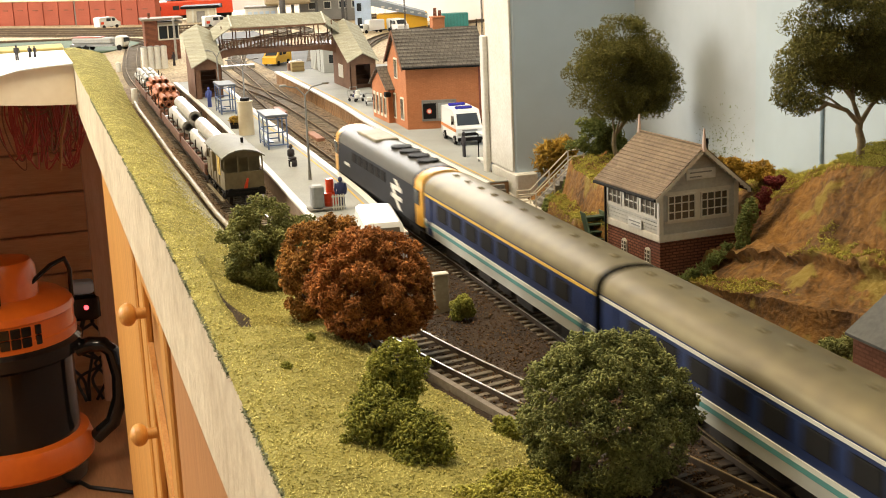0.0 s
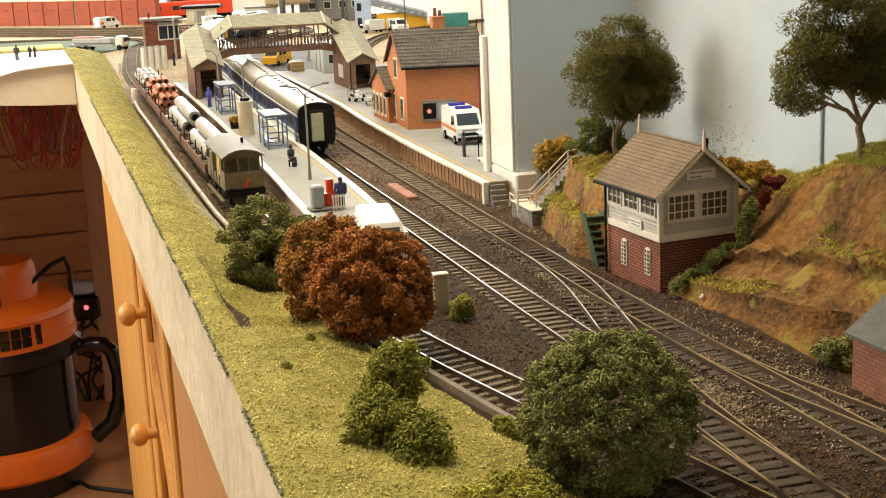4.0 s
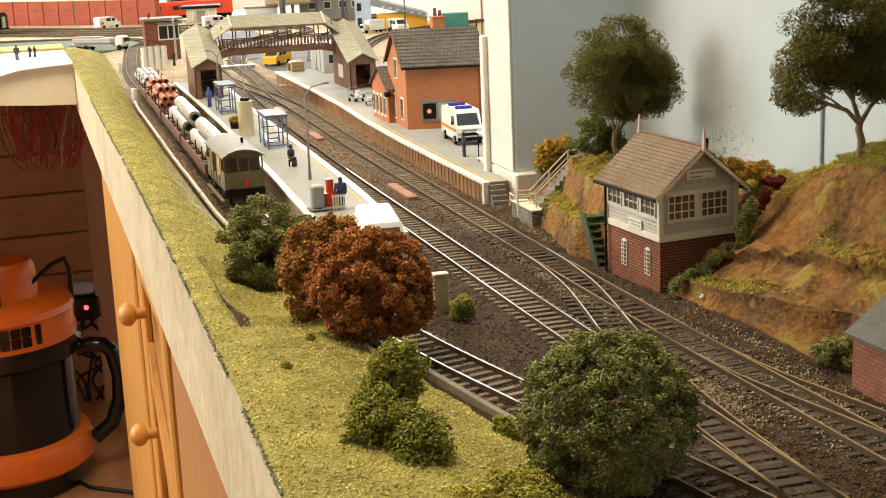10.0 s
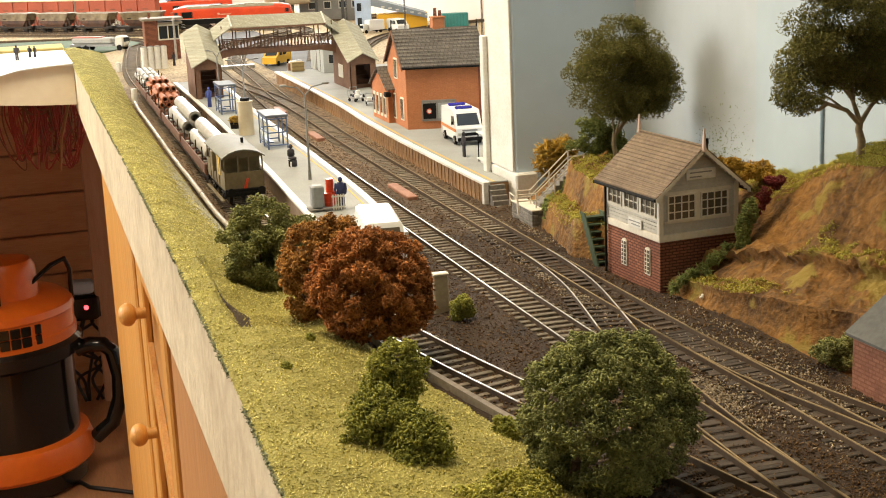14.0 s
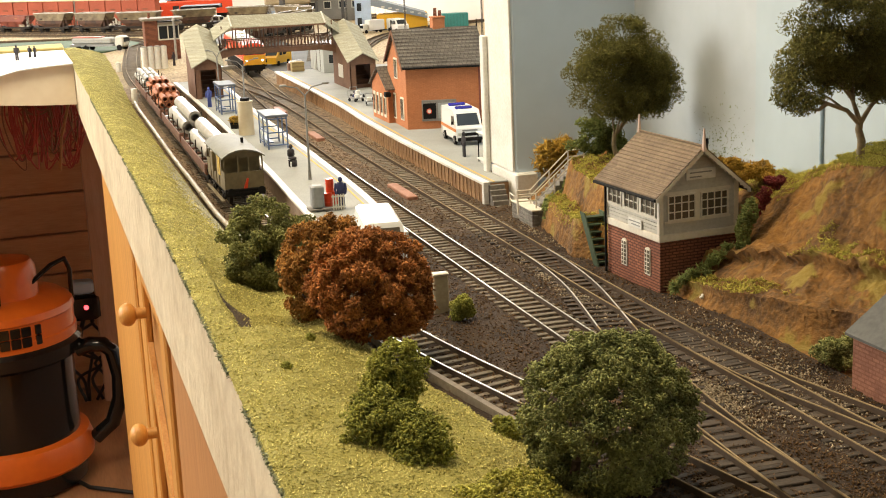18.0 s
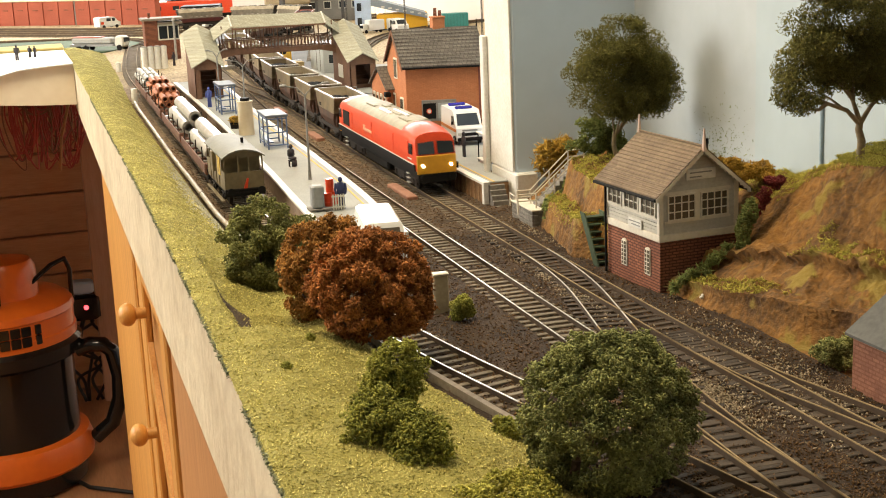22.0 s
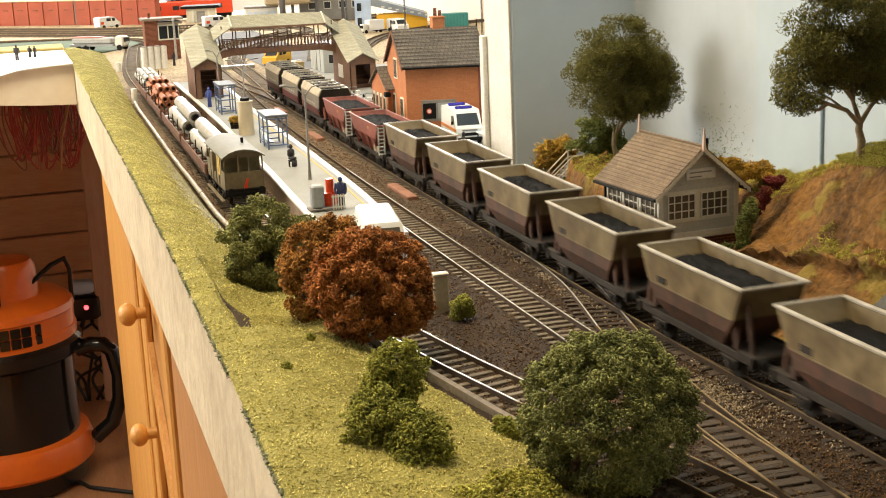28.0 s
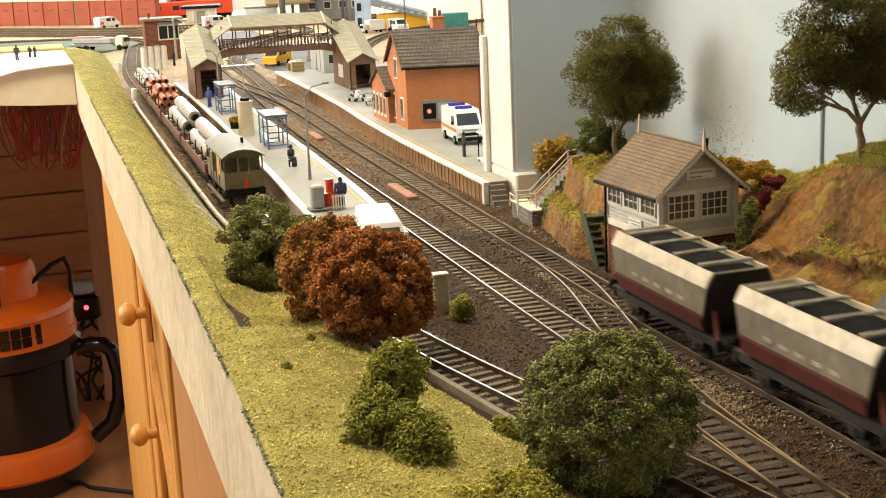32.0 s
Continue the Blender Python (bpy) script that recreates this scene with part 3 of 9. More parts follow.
def arch(w, z0, z1, z2, n=8, tumble=0.0):
    """A vehicle's outline across: half width w, sides from z0 to z1, crown at z2."""
    pts = [(-w + tumble, z0), (w - tumble, z0), (w, z0 + (z1 - z0) * 0.45), (w - 0.0004, z1)]
    for i in range(1, n):
        a = math.pi * i / n
        pts.append(((w - 0.0004) * math.cos(a), z1 + (z2 - z1) * math.sin(a) ** 0.75))
    pts += [(-w + 0.0004, z1), (-w, z0 + (z1 - z0) * 0.45)]
    return pts


def wheelset(parent, y, r=0.0068):
    w = part("wheelset", Mesh().tube([(-0.0115, y, r), (0.0115, y, r)], 0.0012, 8), M_dirt, parent)
    for s in (-1, 1):
        part("wheel", Mesh().tube([(s * 0.0075, y, r), (s * 0.0100, y, r)], r, 18), M_dirt, w, smooth=40)


def bogie(parent, y, axles, half):
    b = part("bogie", Mesh().box(-0.0125, -0.0108, y - half, y + half, 0.004, 0.0105, 0.0006).box(0.0108, 0.0125, y - half, y + half, 0.004, 0.0105, 0.0006).box(-0.0108, 0.0108, y - 0.005, y + 0.005, 0.006, 0.011), M_dirt, parent)
    for a in axles:
        part("wheelset", Mesh().tube([(-0.0098, y + a, 0.0068), (-0.0075, y + a, 0.0068)], 0.0068, 16).tube([(0.0075, y + a, 0.0068), (0.0098, y + a, 0.0068)], 0.0068, 16).tube([(-0.0115, y + a, 0.0068), (0.0115, y + a, 0.0068)], 0.0012, 8), M_dirt, b, smooth=40)
        for s in (-1, 1):
            part("axlebox", Mesh().box(s * 0.0128 - 0.0008, s * 0.0128 + 0.0008, y + a - 0.002, y + a + 0.002, 0.0048, 0.0088, 0.0004), M_dirt, b)


def buffers(parent, y, d):
    for s in (-1, 1):
        part("buffer", Mesh().tube([(s * 0.0114, y, 0.0138), (s * 0.0114, y + d * 0.005, 0.0138)], 0.0011, 8).tube([(s * 0.0114, y + d * 0.005, 0.0138), (s * 0.0114, y + d * 0.006, 0.0138)], 0.0030, 12), M_black, parent, smooth=40)
    part("coupling", Mesh().box(-0.002, 0.002, min(y, y + d * 0.008), max(y, y + d * 0.008), 0.006, 0.0075, 0.0003), M_black, parent)


def red_loco():
    t = thing("diesel_locomotive", None, "bright red freight diesel locomotive with yellow nose and lit headlights", "locomotive")
    L, W = 0.2680, 0.0172
    h = L / 2
    roof_lo, roof_hi = 0.0402, 0.0512
    def low(q, d):
        return [(x, y, z - d * max(0.0, (z - 0.0396) / 0.012)) for x, y, z in q]
    body = arch(W, 0.0182, roof_lo, roof_hi, 10)
    def sec(y, k, base=0.0):
        return [(x * k, y - max(0.0, (z - 0.027)) * base, z) for x, z in body]
    mb = Mesh().loft([low(sec(-h, 0.92, -0.30), 0.0045), low(sec(-h + 0.007, 0.99, -0.26), 0.0035), low(sec(-h + 0.022, 1), 0.001), sec(-h + 0.036, 1), sec(h - 0.036, 1), low(sec(h - 0.022, 1), 0.001), low(sec(h - 0.007, 0.99, 0.26), 0.0035), low(sec(h, 0.92, 0.30), 0.0045)])
    b = part("body", mb, M_red, t, smooth=35)
    # khaki-grey roof panels over the engine room
    rp = []
    for y in (-h + 0.036, h - 0.040):
        rp.append([(x * 1.006, y, z + 0.0004) for x, z in body[4:-2]])
    part("roof_panel", Mesh().loft(rp, closed=False, caps=False), M_grime, t, "weathered khaki-grey roof", smooth=60)
    part("roof_panel", Mesh().box(-0.006, 0.006, 0.012, 0.052, 0.0504, 0.0521, 0.0005), M_grime, t)
    for x, y0, y1 in ((0.0075, -0.004, 0.030), (-0.0010, 0.018, 0.062)):
        part("exhaust_cover", Mesh().box(-x - 0.0012, -x + 0.0012, y0, y1, 0.0505, 0.0528, 0.0005) if x < 0 else Mesh().box(x - 0.0015, x + 0.0015, y0, y1, 0.0492, 0.0516, 0.0005), M_rail, t, "bright metal cover")
    part("exhaust", Mesh().box(-0.003, 0.003, -0.020, -0.006, 0.0505, 0.0525, 0.0005), M_grime, t)
    for y0, y1 in ((0.058, 0.086), (-0.05, -0.022)):
        part("roof_grille", Mesh().box(-0.0090, 0.0090, y0, y1, 0.0497, 0.0516, 0.0005), M_grime, t)
    for d in (-1, 1):
        # yellow lower nose with a black skirt
        part("nose_panel", Mesh().box(-0.0158, 0.0158, d * h - (0.0012 if d > 0 else 0.0008), d * h + (0.0008 if d > 0 else 0.0012), 0.0155, 0.0300, 0.0005), M_yel, t, "yellow warning panel")
        part("buffer_beam", Mesh().box(-0.0150, 0.0150, d * h - 0.004, d * h + 0.0006, 0.0085, 0.0170, 0.0005), M_black, t)
        for s in (-1, 1):
            part("windscreen", Mesh().add([(s * 0.0012, d * (h + 0.0004), 0.0310), (s * 0.0146, d * (h + 0.0004), 0.0310), (s * 0.0140, d * (h - 0.0022), 0.0396), (s * 0.0012, d * (h - 0.0022), 0.0406)], [(0, 1, 2, 3)]), M_glass, t)
            part("headlight", Mesh().tube([(s * 0.0112, d * h, 0.0222), (s * 0.0112, d * (h + 0.0018), 0.0222)], 0.0013, 12), M_headlight if d > 0 else M_white, t)
            part("cab_window", Mesh().box(s * (W + 0.0000) - 0.0004, s * W + 0.0004, d * (h - 0.012) - 0.0042, d * (h - 0.012) + 0.0042, 0.0302, 0.0386, 0.0002), M_glass, t)
            part("cab_door", Mesh().box(s * W - 0.0003, s * W + 0.00025, d * (h - 0.022) - 0.0035, d * (h - 0.022) + 0.0035, 0.0245, 0.0396), M_red, t)
        buffers(t, d * h, d)
        bogie(t, d * 0.085, (-0.026, 0.0, 0.026), 0.033)
        for s in (-1, 1):
            for k in range(3):
                part("cab_step", Mesh().box(s * 0.0155 - 0.001, s * 0.0155 + 0.001, d * 0.107 - 0.003, d * 0.107 + 0.003, 0.0055 + 0.0036 * k, 0.0061 + 0.0036 * k), M_offwhite, t)
    for s in (-1, 1):
        part("radiator_grille", Mesh().box(s * W - 0.0004, s * W + 0.0004, -h + 0.024, -h + 0.048, 0.0258, 0.0390, 0.0003), M_black, t)
        part("side_stripe", Mesh().box(s * W - 0.0003, s * W + 0.0003, -h + 0.004, h - 0.004, 0.0228, 0.0237), M_offwhite, t)
        part("lower_band", Mesh().box(s * W - 0.0010, s * W + 0.0002, -h + 0.002, h - 0.002, 0.0180, 0.0228), M_black, t, "black lower side band")
        # plain bars where the operator's lettering is
        part("emblem", Mesh().box(s * W - 0.0003, s * W + 0.0006, -0.030, -0.0255, 0.0300, 0.0345), M_fadedmark, t)
        part("lettering_bar", Mesh().box(s * W - 0.0003, s * W + 0.0006, -0.0235, -0.0020, 0.0302, 0.0321), M_fadedmark, t)
        part("lettering_bar", Mesh().box(s * W - 0.0003, s * W + 0.0006, h - 0.020, h - 0.010, 0.0262, 0.0271), M_offwhite, t)
        for k in range(3):
            y = -0.074 + k * 0.072
            part("panel_seam", Mesh().box(s * W - 0.0003, s * W + 0.00022, y, y + 0.0004, 0.024, 0.0400), M_red, t)
    part("underframe", Mesh().box(-0.0150, 0.0150, -h + 0.003, h - 0.003, 0.0115, 0.0184, 0.0004), M_black, t)
    part("fuel_tank", Mesh().box(-0.0145, 0.0145, -0.038, 0.038, 0.0035, 0.0128, 0.002), M_black, t)
    return t


def blue_loco():
    t = thing("diesel_locomotive", None, "dark blue diesel locomotive with yellow ends and a large white emblem", "locomotive")
    L, W = 0.2500, 0.0174
    h = L / 2
    body = arch(W, 0.0150, 0.0385, 0.0500, 10)
    def sec(y, k, base=0.0):
        return [(x * k, y - max(0.0, (z - 0.025)) * base, z) for x, z in body]
    part("body", Mesh().loft([sec(-h + 0.014, 1, -0.1), sec(-h + 0.03, 1), sec(h - 0.03, 1), sec(h - 0.014, 1, 0.1)]), mat("grimy_blue_black", (0.016, 0.018, 0.026), 0.6, (0.010, 0.011, 0.015), 200, 40, bump=0.05, spec=0.2), t, smooth=35)
    roof = [[(x * 1.004, y, z + 0.0004) for x, z in body[3:-1]] for y in (-h + 0.020, h - 0.020)]
    part("roof", Mesh().loft(roof, closed=False, caps=False), mat("dark_olive_roof", (0.055, 0.050, 0.034), 0.5, (0.035, 0.032, 0.022)), t, "dark grey roof", smooth=60)
    part("roof_hatch", Mesh().box(-0.009, 0.009, 0.02, 0.075, 0.0485, 0.0512, 0.0006), M_grime, t, "khaki roof hatch")
    for k in range(4):
        part("roof_fan", Mesh().tube([(0, -0.085 + 0.022 * k, 0.0498), (0, -0.085 + 0.022 * k, 0.0516)], 0.0075, 16), M_black, t, smooth=40)
    for d in (-1, 1):
        part("cab", Mesh().loft([sec(d * (h - 0.0141), 1.001, d * 0.1), sec(d * (h - 0.004), 0.99, d * 0.14), sec(d * h, 0.93, d * 0.2)]), M_yel, t, "yellow cab end", smooth=35)
        for s in (-1, 1):
            part("windscreen", Mesh().add([(s * 0.0012, d * (h + 0.0004), 0.0295), (s * 0.0142, d * h, 0.0295), (s * 0.0136, d * (h - 0.0022), 0.0388), (s * 0.0012, d * (h - 0.0020), 0.0395)], [(0, 1, 2, 3)]), M_glass, t)
            part("cab_window", Mesh().box(s * W - 0.0004, s * W + 0.0004, d * (h - 0.0095) - 0.0045, d * (h - 0.0095) + 0.0045, 0.0285, 0.0380, 0.0002), M_glass, t)
        buffers(t, d * h, d)
        bogie(t, d * 0.080, (-0.026, 0.0, 0.026), 0.033)
    for s in (-1, 1):
        # large white emblem: two bars and three slanted strokes
        for z in (0.0228, 0.0292):
            part("emblem_bar", Mesh().box(s * W - 0.0003, s * W + 0.0005, -0.078, -0.052, z, z + 0.0028), M_white, t)
        for y, z0, z1 in ((-0.071, 0.0168, 0.0228), (-0.062, 0.0240, 0.0306), (-0.071, 0.0306, 0.0362)):
            e = Mesh().add([(s * (W + 0.0005), y - 0.005, z0), (s * (W + 0.0005), y + 0.000, z0), (s * (W + 0.0005), y + 0.010, z1), (s * (W + 0.0005), y + 0.005, z1), (s * (W - 0.0003), y - 0.005, z0), (s * (W - 0.0003), y + 0.000, z0), (s * (W - 0.0003), y + 0.010, z1), (s * (W - 0.0003), y + 0.005, z1)],
                           [(0, 1, 2, 3), (7, 6, 5, 4), (0, 4, 5, 1), (1, 5, 6, 2), (2, 6, 7, 3), (3, 7, 4, 0)])
            part("emblem_stroke", e, M_white, t)
        part("lettering_bar", Mesh().box(s * W - 0.0003, s * W + 0.0005, 0.072, 0.088, 0.0240, 0.0262), M_white, t)
        for k in range(6):
            part("bodyside_grille", Mesh().box(s * W - 0.0003, s * W + 0.0004, -0.036 + 0.017 * k, -0.024 + 0.017 * k, 0.0300, 0.0370), M_black, t)
    part("underframe", Mesh().box(-0.0150, 0.0150, -h + 0.003, h - 0.003, 0.0115, 0.0152, 0.0004), M_black, t)
    part("fuel_tank", Mesh().box(-0.0145, 0.0145, -0.034, 0.034, 0.0035, 0.0118, 0.002), M_black, t)
    return t


def coach(stripe, tail=False):
    t = thing("passenger_coach", None, "dark blue passenger coach " + ("with an olive gangway door at its end" if tail else "with white and teal lower bands"), "railway coach", "coaches of the passenger train")
    L, W = 0.2640, 0.0176
    h = L / 2
    prof = arch(W, 0.0130, 0.0395, 0.0500, 12, 0.0012)
    part("body", Mesh().loft([[(x, -h, z) for x, z in prof], [(x, h, z) for x, z in prof]]), M_blue, t, smooth=35)
    part("roof", Mesh().loft([[(x * 1.012, y, z + 0.0003) for x, z in prof[3:-1]] for y in (-h - 0.0004, h + 0.0004)], closed=False, caps=False), M_coachroof, t, "dull olive-grey metal roof", smooth=60)
    for s in (-1, 1):
        e = s * (W + 0.0001)
        part("cantrail_stripe", Mesh().box(min(e, e - s * 0.0005), max(e, e - s * 0.0005), -h, h, 0.0376, 0.0390), stripe, t)
        part("white_band", Mesh().box(e - 0.0003, e + 0.0003, -h, h, 0.0206, 0.0226), M_offwhite, t)
        part("teal_band", Mesh().box(e - 0.0003, e + 0.0003, -h, h, 0.0184, 0.0206), M_teal, t)
        part("skirt_band", Mesh().loft([[(e, y, 0.0184), (e - s * 0.0003, y, 0.0184), (s * (W - 0.0014), y, 0.0128), (s * (W - 0.0008), y, 0.0126)] for y in (-h, h)]), M_offwhite, t)
        for k in range(8):
            y = -0.0945 + 0.027 * k
            fr = part("window", Mesh().box(e - 0.0003, e + 0.0004, y - 0.0095, y + 0.0095, 0.0268, 0.0358, 0.0003), M_black, t)
            part("pane", Mesh().box(e - 0.0002, e + 0.0006, y - 0.0085, y + 0.0085, 0.0275, 0.0352), M_glass, fr)
        for y in (-h + 0.0105, h - 0.0105):
            dr = part("door", Mesh().box(e - 0.0003, e + 0.00035, y - 0.0048, y + 0.0048, 0.0140, 0.0372), M_blue, t)
            part("pane", Mesh().box(e - 0.0002, e + 0.0006, y - 0.003, y + 0.003, 0.0270, 0.0355), M_glass, dr)
    for k in range(11):
        part("roof_vent", Mesh().box(-0.0016, 0.0016, -0.118 + 0.0235 * k, -0.1145 + 0.0235 * k, 0.0498, 0.0513, 0.0004), M_coachroof, t)
        part("roof_vent", Mesh().box(0.0072, 0.0094, -0.108 + 0.0215 * k, -0.1055 + 0.0215 * k, 0.0470, 0.0488, 0.0003), M_coachroof, t)
    for d in (-1, 1):
        part("end_wall", Mesh().loft([[(x * 0.985, d * (h + 0.0001), z) for x, z in prof], [(x * 0.985, d * (h + 0.0009), z) for x, z in prof]]), M_black, t, "black coach end")
        part("gangway", Mesh().box(-0.0085, 0.0085, min(d * h, d * (h + 0.0035)), max(d * h, d * (h + 0.0035)), 0.0130, 0.0432, 0.0012), M_black, t)
        if tail and d < 0:
            part("gangway_door", Mesh().box(-0.0055, 0.0055, -h - 0.0044, -h - 0.0030, 0.0150, 0.0405, 0.0004), mat("pale_olive_door", (0.40, 0.41, 0.26), 0.6), t, "pale olive gangway door")
        buffers(t, d * h, d)
        bogie(t, d * 0.0925, (-0.0165, 0.0165), 0.0215)
    part("underframe", Mesh().box(-0.0150, 0.0150, -h + 0.002, h - 0.002, 0.0112, 0.0132), M_black, t)
    for y0, y1, w in ((-0.042, -0.018, 0.013), (-0.008, 0.012, 0.0125), (0.02, 0.044, 0.013)):
        part("equipment_box", Mesh().box(-w, w, y0, y1, 0.0050, 0.0115, 0.0006), M_dirt, t)
    return t


def coal_top(mb, hx, hy, z, r, amp=0.0016, n=12, m=24):
    v = []
    for j in range(m + 1):
        for i in range(n + 1):
            x, y = -hx + 2 * hx * i / n, -hy + 2 * hy * j / m
            v.append((x, y, z + (0.0030 * (1 - (x / hx) ** 2) * (1 - (y / hy) ** 4)) + r.uniform(-amp, amp) * 0.5))
    return mb.add(v, [(j * (n + 1) + i, j * (n + 1) + i + 1, (j + 1) * (n + 1) + i + 1, (j + 1) * (n + 1) + i) for j in range(m) for i in range(n)])


def chassis(t, h, frame_mat, axles=(-0.033, 0.033)):
    part("solebar", Mesh().box(-0.0138, -0.0122, -h, h, 0.0105, 0.0140, 0.0003), frame_mat, t)
    part("solebar", Mesh().box(0.0122, 0.0138, -h, h, 0.0105, 0.0140, 0.0003), frame_mat, t)
    part("floor_frame", Mesh().box(-0.0122, 0.0122, -h, h, 0.0115, 0.0130), M_dirt, t)
    for d in (-1, 1):
        part("headstock", Mesh().box(-0.0150, 0.0150, min(d * h, d * (h - 0.0025)), max(d * h, d * (h - 0.0025)), 0.0095, 0.0150, 0.0003), frame_mat, t)
        buffers(t, d * h, d)
        part("end_platform", Mesh().box(-0.0140, 0.0140, min(d * h, d * (h - 0.014)), max(d * h, d * (h - 0.014)), 0.0141, 0.0149), M_dirt, t)
    for a in axles:
        part("wheelset", Mesh().tube([(-0.0098, a, 0.0066), (-0.0075, a, 0.0066)], 0.0066, 16).tube([(0.0075, a, 0.0066), (0.0098, a, 0.0066)], 0.0066, 16).tube([(-0.0130, a, 0.0066), (0.0130, a, 0.0066)], 0.0012, 8), M_dirt, t, smooth=40)
        for s in (-1, 1):
            part("axle_guard", Mesh().extrude([(a - 0.0075, 0.0108), (a + 0.0075, 0.0108), (a + 0.003, 0.0045), (a - 0.003, 0.0045)], 0, s * 0.0126 - 0.0006, s * 0.0126 + 0.0006), M_dirt, t)
            part("axlebox", Mesh().box(s * 0.0134 - 0.0010, s * 0.0134 + 0.0010, a - 0.0018, a + 0.0018, 0.0048, 0.0085, 0.0004), M_dirt, t)
            part("spring", Mesh().box(s * 0.0136 - 0.0007, s * 0.0136 + 0.0007, a - 0.007, a + 0.007, 0.0090, 0.0102, 0.0003), M_dirt, t)


def coal_hopper(seed):
    r = random.Random(seed)
    t = thing("coal_hopper_wagon", None, "weathered grey-green hopper wagon filled with black coal", "hopper wagon", "hopper wagons of the coal train")
    h, W = 0.0545, 0.0163
    chassis(t, h, M_dirt)
    def ring(y, w, z):
        return [(-w, -y, z), (w, -y, z), (w, y, z), (-w, y, z)]
    out = [ring(0.0255, 0.0120, 0.0135), ring(0.0345, 0.0156, 0.0215), ring(0.0398, 0.0159, 0.0285), ring(0.0478, W, 0.0440)]
    inn = [ring(0.0470, W - 0.0008, 0.0440), ring(0.0415, W - 0.0012, 0.0345)]
    part("hopper", Mesh().loft(out[2:] + inn, caps=False), M_hopper, t)
    part("lower_hopper", Mesh().loft(out[:3], caps=False).loft([out[0], ring(0.0255, 0.0120, 0.0136)]), M_rustgrime, t, "rusty red-brown lower body")
    rim = Mesh()
    for x0, x1, y0, y1 in ((-W - 0.0009, -W + 0.0012, -0.0488, 0.0488), (W - 0.0012, W + 0.0009, -0.0488, 0.0488), (-W + 0.0012, W - 0.0012, -0.0488, -0.0470), (-W + 0.0012, W - 0.0012, 0.0470, 0.0488)):
        rim.box(x0, x1, y0, y1, 0.0434, 0.0448, 0.0003)
    part("top_rim", rim, M_rim, t, "worn bare metal rim")
    part("coal_load", coal_top(Mesh(), W - 0.0011, 0.0425, 0.0362 + r.uniform(-0.001, 0.0015), r), M_coal, t, "heap of black coal")
    for s in (-1, 1):
        part("side_rib", Mesh().box(s * 0.0158 - 0.0004, s * 0.0158 + 0.0004, -0.0380, 0.0380, 0.0282, 0.0288), M_hopper, t)
        part("number_panel", Mesh().box(s * 0.0160 - 0.0004, s * 0.0160 + 0.0004, -0.030, -0.022, 0.0300, 0.0330), M_dirt, t)
        for d in (-1, 1):
            part("end_strut", Mesh().extrude([(d * 0.0500, 0.0149), (d * 0.0478, 0.0149), (d * 0.0440, 0.036), (d * 0.0452, 0.037)], 0, s * 0.0110 - 0.0008, s * 0.0110 + 0.0008), M_rustgrime, t)
            part("corner_gusset", Mesh().extrude([(d * 0.040, 0.0149), (d * 0.0375, 0.0149), (d * 0.0365, 0.0215), (d * 0.0400, 0.0262)], 0, s * 0.0130 - 0.0006, s * 0.0130 + 0.0006), M_rustgrime, t)
    return t


def red_hopper(seed):
    r = random.Random(seed)
    t = thing("hopper_wagon", None, "faded red-brown hopper wagon with a pale end ladder and dark load", "hopper wagon", "red hopper wagons")
    h, W = 0.0565, 0.0170
    chassis(t, h, M_dirt)
    def ring(y0, y1, w, z):
        return [(-w, -y0, z), (w, -y0, z), (w, y1, z), (-w, y1, z)]
    out = [ring(0.020, 0.020, 0.0100, 0.0135), ring(0.0400, 0.0400, W - 0.0006, 0.0265), ring(0.0505, 0.0505, W, 0.0390)]
    inn = [ring(0.0497, 0.0497, W - 0.0008, 0.0390), ring(0.047, 0.047, W - 0.0012, 0.0330)]
    part("hopper", Mesh().loft(out + inn, caps=False), M_rustred, t)
    part("load", coal_top(Mesh(), W - 0.0011, 0.0478, 0.0350, r), M_coal, t, "dark mineral load")
    rim = Mesh()
    for x0, x1, y0, y1 in ((-W - 0.0006, -W + 0.0008, -0.0511, 0.0511), (W - 0.0008, W + 0.0006, -0.0511, 0.0511), (-W + 0.0008, W - 0.0008, -0.0511, -0.0498), (-W + 0.0008, W - 0.0008, 0.0498, 0.0511)):
        rim.box(x0, x1, y0, y1, 0.0383, 0.0394, 0.0003)
    part("top_rim", rim, M_rustred, t)
    for s in (-1, 1):
        for y in (-0.034, -0.012, 0.012, 0.034):
            part("side_post", Mesh().extrude([(s * (W - 0.0004), 0.0262), (s * (W - 0.0018), 0.0262), (s * 0.0125, 0.0140), (s * 0.0145, 0.0140)], 1, y - 0.0008, y + 0.0008), M_rustred, t)
        part("discharge_panel", Mesh().box(s * 0.0138 - 0.0007, s * 0.0138 + 0.0007, 0.024, 0.040, 0.0145, 0.0195, 0.0003), M_beige, t)
        part("lettering_bar", Mesh().box(s * W - 0.0004, s * W + 0.0003, 0.016, 0.021, 0.0325, 0.0350), mat("ochre_mark", (0.42, 0.20, 0.05), 0.6), t)
        ladder = part("ladder", Mesh().box(s * 0.0168 - 0.0004, s * 0.0168 + 0.0004, 0.0526, 0.0534, 0.0145, 0.0385).box(s * 0.0118 - 0.0004, s * 0.0118 + 0.0004, 0.0526, 0.0534, 0.0145, 0.0385), M_offwhite, t, "off-white end ladder")
        for k in range(8):
            part("rung", Mesh().box(s * 0.0143 - 0.0025, s * 0.0143 + 0.0025, 0.0526, 0.0534, 0.0150 + 0.0031 * k, 0.0158 + 0.0031 * k), M_offwhite, ladder)
    return t


